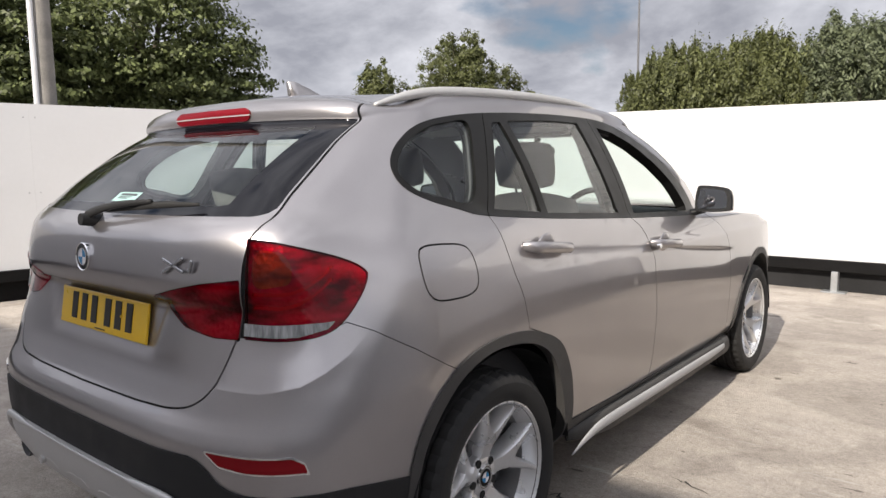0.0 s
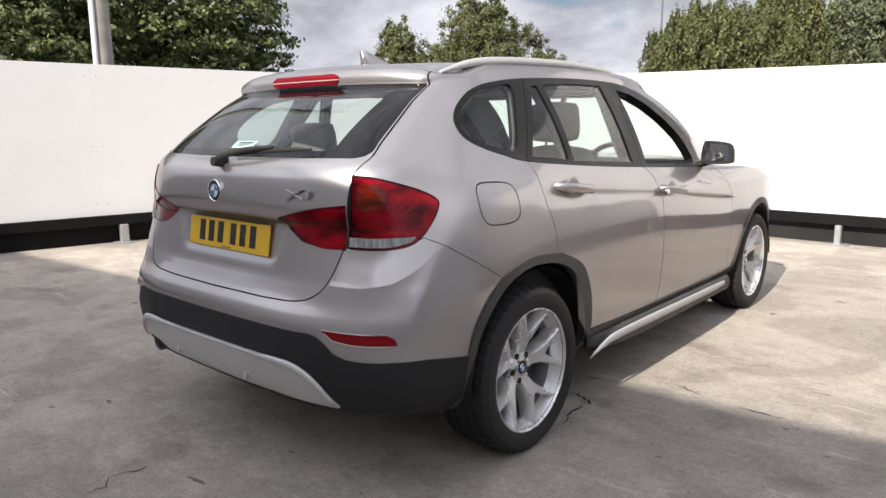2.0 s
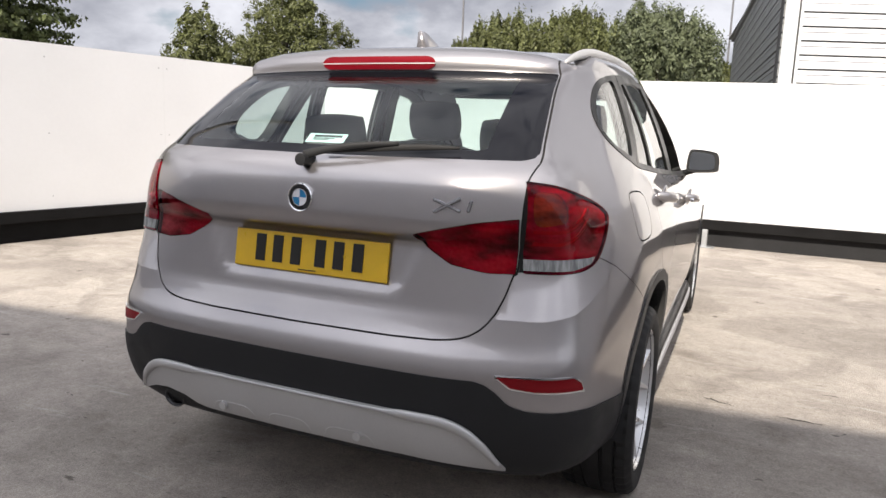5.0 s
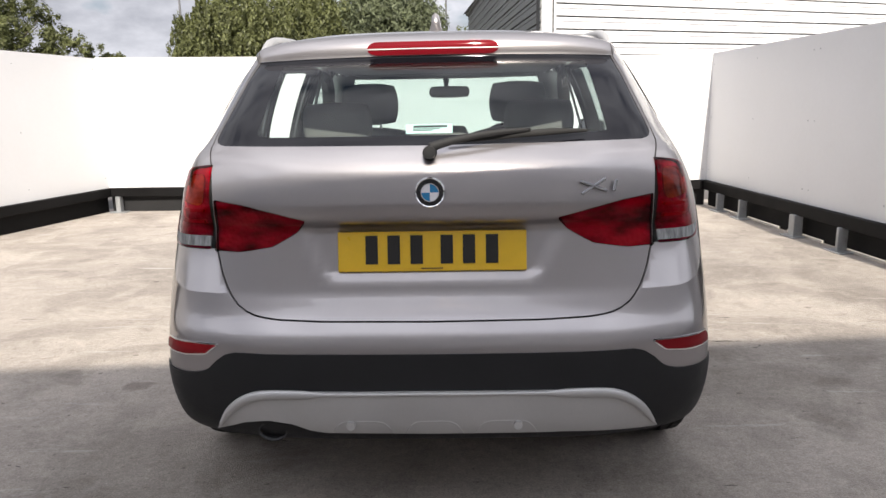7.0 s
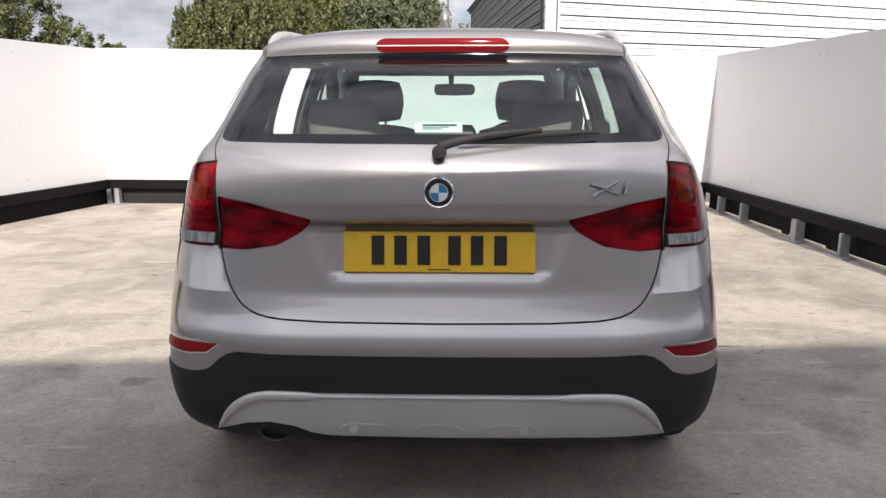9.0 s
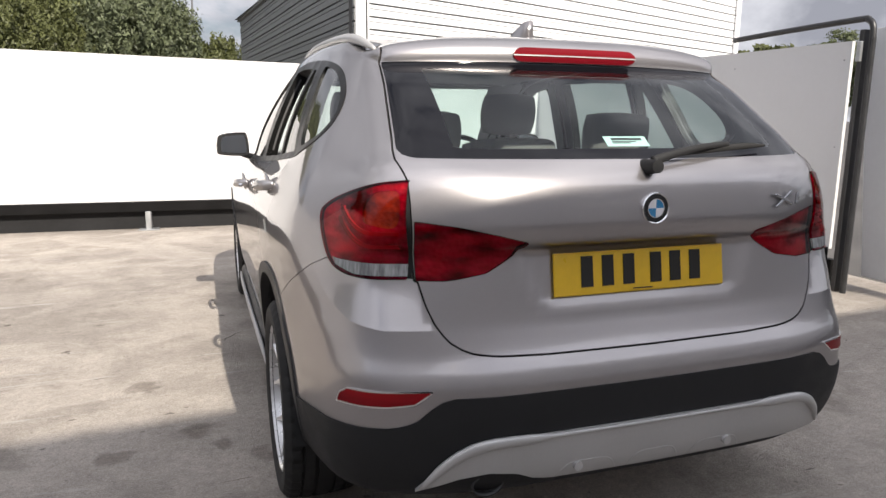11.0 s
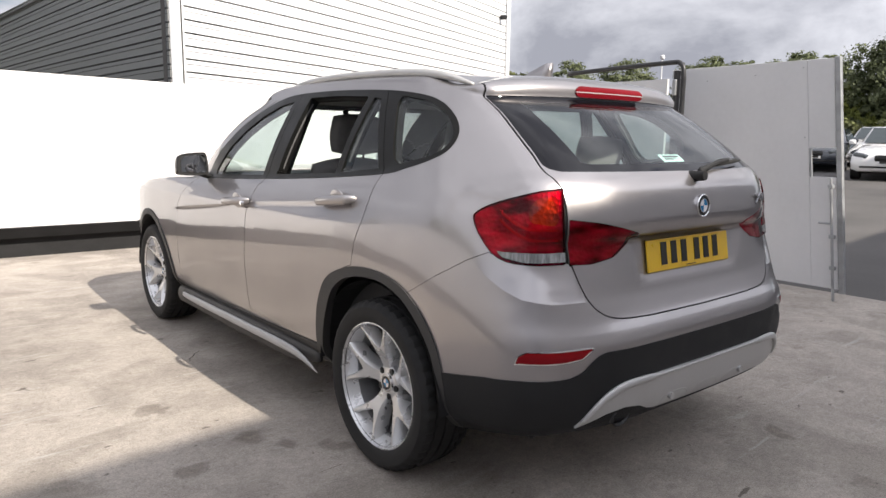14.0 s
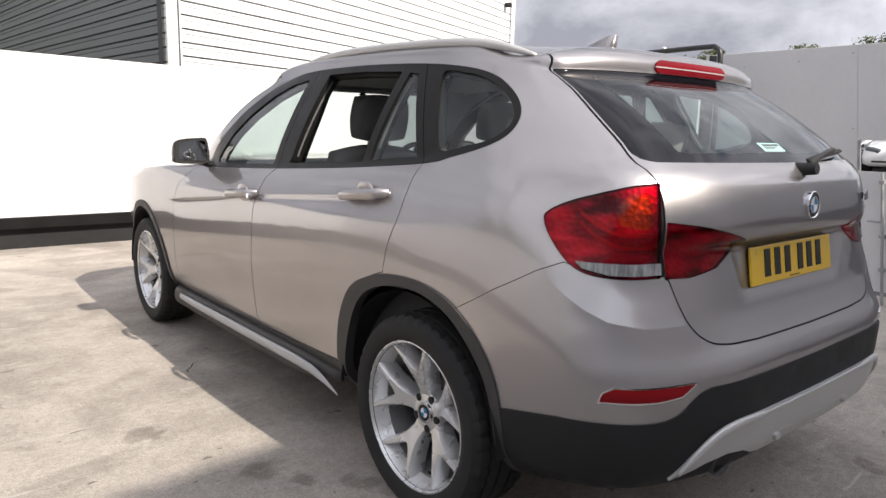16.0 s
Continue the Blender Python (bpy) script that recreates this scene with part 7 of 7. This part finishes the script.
build_tree("shrub_tree", "sunlit yellow-green shrub below the tall dark tree", (29.9, 10.2, 0.3),
           [(0, 0, 1.5, 0.6, 0.7, 1.2), (0.1, 0.1, 2.5, 0.4, 0.5, 0.9), (0, -0.9, 1.2, 0.6, 0.8, 0.9), (0.1, -2.2, 1.1, 0.7, 1.0, 0.8)], 26000, 0.07, LEAF_BRIGHT, 47, 0.1, 1.5, 0.3)
hedge = thing("hedge", "rough green hedge behind the parked cars", "hedge", at=(27.5, 8.0, 0.5))
me = crown_mesh([(0.0, y, 0.9, 0.9, 1.3, 1.0) for y in (-10, -8, -6, -4, -2, 0, 2, 4, 6)], 22000, 0.13, 44)
me.materials.append(LEAF_GREEN)
ob = new("hedge_leaves", me)
ob.parent = hedge
tagged(ob, kind="stuff")


# ---------------------------------------------------------------- cars parked beyond the gate
CAR_WHITE = material("white_car_paint", (0.75, 0.75, 0.76), 0.25, coat=1.0, vary=0.03, scale=3)
CAR_DARK = material("dark_car_paint", (0.03, 0.035, 0.045), 0.22, coat=1.0, vary=0.05, scale=3)
DARK_GLASS = material("dark_car_glass", (0.03, 0.04, 0.045), 0.05)
LAMP_GLASS = material("headlamp_glass", (0.09, 0.10, 0.11), 0.08, 0.3)


def build_parked_car(label, at, turn, paint):
    """A saloon seen from its front, far off: nose towards -y."""
    c = thing("parked_saloon", label, "car", group="cars beyond the gate", at=at, turn=turn)
    secs = [(0.0, 0.70, 0.30, 0.62), (0.10, 0.84, 0.24, 0.72), (0.45, 0.90, 0.22, 0.80), (1.3, 0.92, 0.22, 0.92), (1.5, 0.92, 0.22, 0.95), (3.9, 0.92, 0.22, 1.0), (4.5, 0.90, 0.25, 1.0), (4.85, 0.78, 0.35, 0.92)]
    bm = bmesh.new()
    rings = []
    for y, w, z0, z1 in secs:
        rings.append([bm.verts.new((x * w, y, z0 + (z1 - z0) * z)) for x, z in ((-0.8, 0), (-0.97, 0.12), (-1, 0.45), (-0.95, 0.8), (-0.8, 0.95), (-0.4, 1.0), (0.4, 1.0), (0.8, 0.95), (0.95, 0.8), (1, 0.45), (0.97, 0.12), (0.8, 0))])
    for a, b in zip(rings, rings[1:]):
        for k in range(12):
            bm.faces.new((a[k], a[(k + 1) % 12], b[(k + 1) % 12], b[k]))
    bm.faces.new(rings[0][::-1])
    bm.faces.new(rings[-1])
    part("body", recalc(bm), paint, c, smooth=True)
    bm = bmesh.new()
    lo = [(-0.78, 1.35, 0.92), (0.78, 1.35, 0.92), (0.78, 4.3, 1.0), (-0.78, 4.3, 1.0)]
    hi = [(-0.58, 2.05, 1.43), (0.58, 2.05, 1.43), (0.55, 3.4, 1.44), (-0.55, 3.4, 1.44)]
    a = [bm.verts.new(p) for p in lo]
    b = [bm.verts.new(p) for p in hi]
    bm.faces.new(b)
    for k in range(4):
        bm.faces.new((a[k], a[(k + 1) % 4], b[(k + 1) % 4], b[k]))
    bmesh.ops.bevel(bm, geom=bm.edges[:], offset=0.05, segments=2, affect='EDGES')
    part("cabin", recalc(bm), paint, c, smooth=True)
    bm = bmesh.new()
    bm.faces.new([bm.verts.new(p) for p in ((-0.70, 1.385, 0.985), (0.70, 1.385, 0.985), (0.545, 1.985, 1.40), (-0.545, 1.985, 1.40))])
    part("windscreen", recalc(bm), DARK_GLASS, c)
    for sx in (1, -1):
        bm = bmesh.new()
        bm.faces.new([bm.verts.new((sx * x, y, z)) for x, y, z in ((0.785, 1.55, 0.99), (0.785, 3.9, 1.03), (0.60, 3.35, 1.39), (0.605, 2.10, 1.39))])
        part("side_window", recalc(bm), DARK_GLASS, c)
        part("headlamp", placed(pillow_bm((-0.20, -0.07, -0.070), (0.20, 0.16, 0.070)), pose(sx * 0.64, 0.09, 0.645, 0, sx * -10, sx * 24)), LAMP_GLASS, c, "clear headlamp", smooth=True)
        part("kidney", placed(pillow_bm((-0.15, -0.04, -0.085), (0.15, 0.05, 0.085), power=0.4), pose(sx * 0.17, 0.0, 0.585)), GLOSS_BLACK, c, "dark front grille", smooth=True)
        part("door_mirror", pillow_bm((sx * 1.0 - 0.09, 1.55, 0.93), (sx * 1.0 + 0.09, 1.70, 1.07)), paint, c, smooth=True)
        for wy in (0.85, 3.75):
            w = turned_bm([(0.0, 0.01), (0.0, 0.20), (0.01, 0.21), (0.01, 0.31), (-0.02, 0.33), (-0.20, 0.33), (-0.22, 0.3)], 24)
            part("wheel", placed(w, pose(sx * 0.88, wy, 0.33, 0, 0, 0 if sx > 0 else 180)), RUBBER, c)
            part("wheel_disc", placed(turned_bm([(0.012, 0.005), (0.012, 0.20)], 20), pose(sx * 0.88, wy, 0.33, 0, 0, 0 if sx > 0 else 180)), ALLOY, c)
    part("lower_grille", box_bm((-0.66, -0.012, 0.315), (0.66, 0.12, 0.40), 0.03), BLACK_PLASTIC, c)
    part("number_plate", box_bm((-0.26, -0.03, 0.43), (0.26, -0.01, 0.53), 0.004), BADGE_WHITE, c, "white number plate with a dark bar")
    part("plate_bar", box_bm((-0.20, -0.034, 0.45), (0.20, -0.0301, 0.51)), INK, c)
    return c


build_parked_car("white saloon parked nose out beyond the gate", (17.68, 4.53, 0.31), -75, CAR_WHITE)
build_parked_car("dark saloon parked beyond the gate", (20.4, 7.6, 0.37), -75, CAR_DARK)
build_parked_car("white saloon parked behind a dark one", (24.6, 7.4, 0.46), -75, CAR_WHITE)
build_parked_car("dark saloon parked beyond the gate", (17.0, 1.6, 0.29), -75, CAR_DARK)
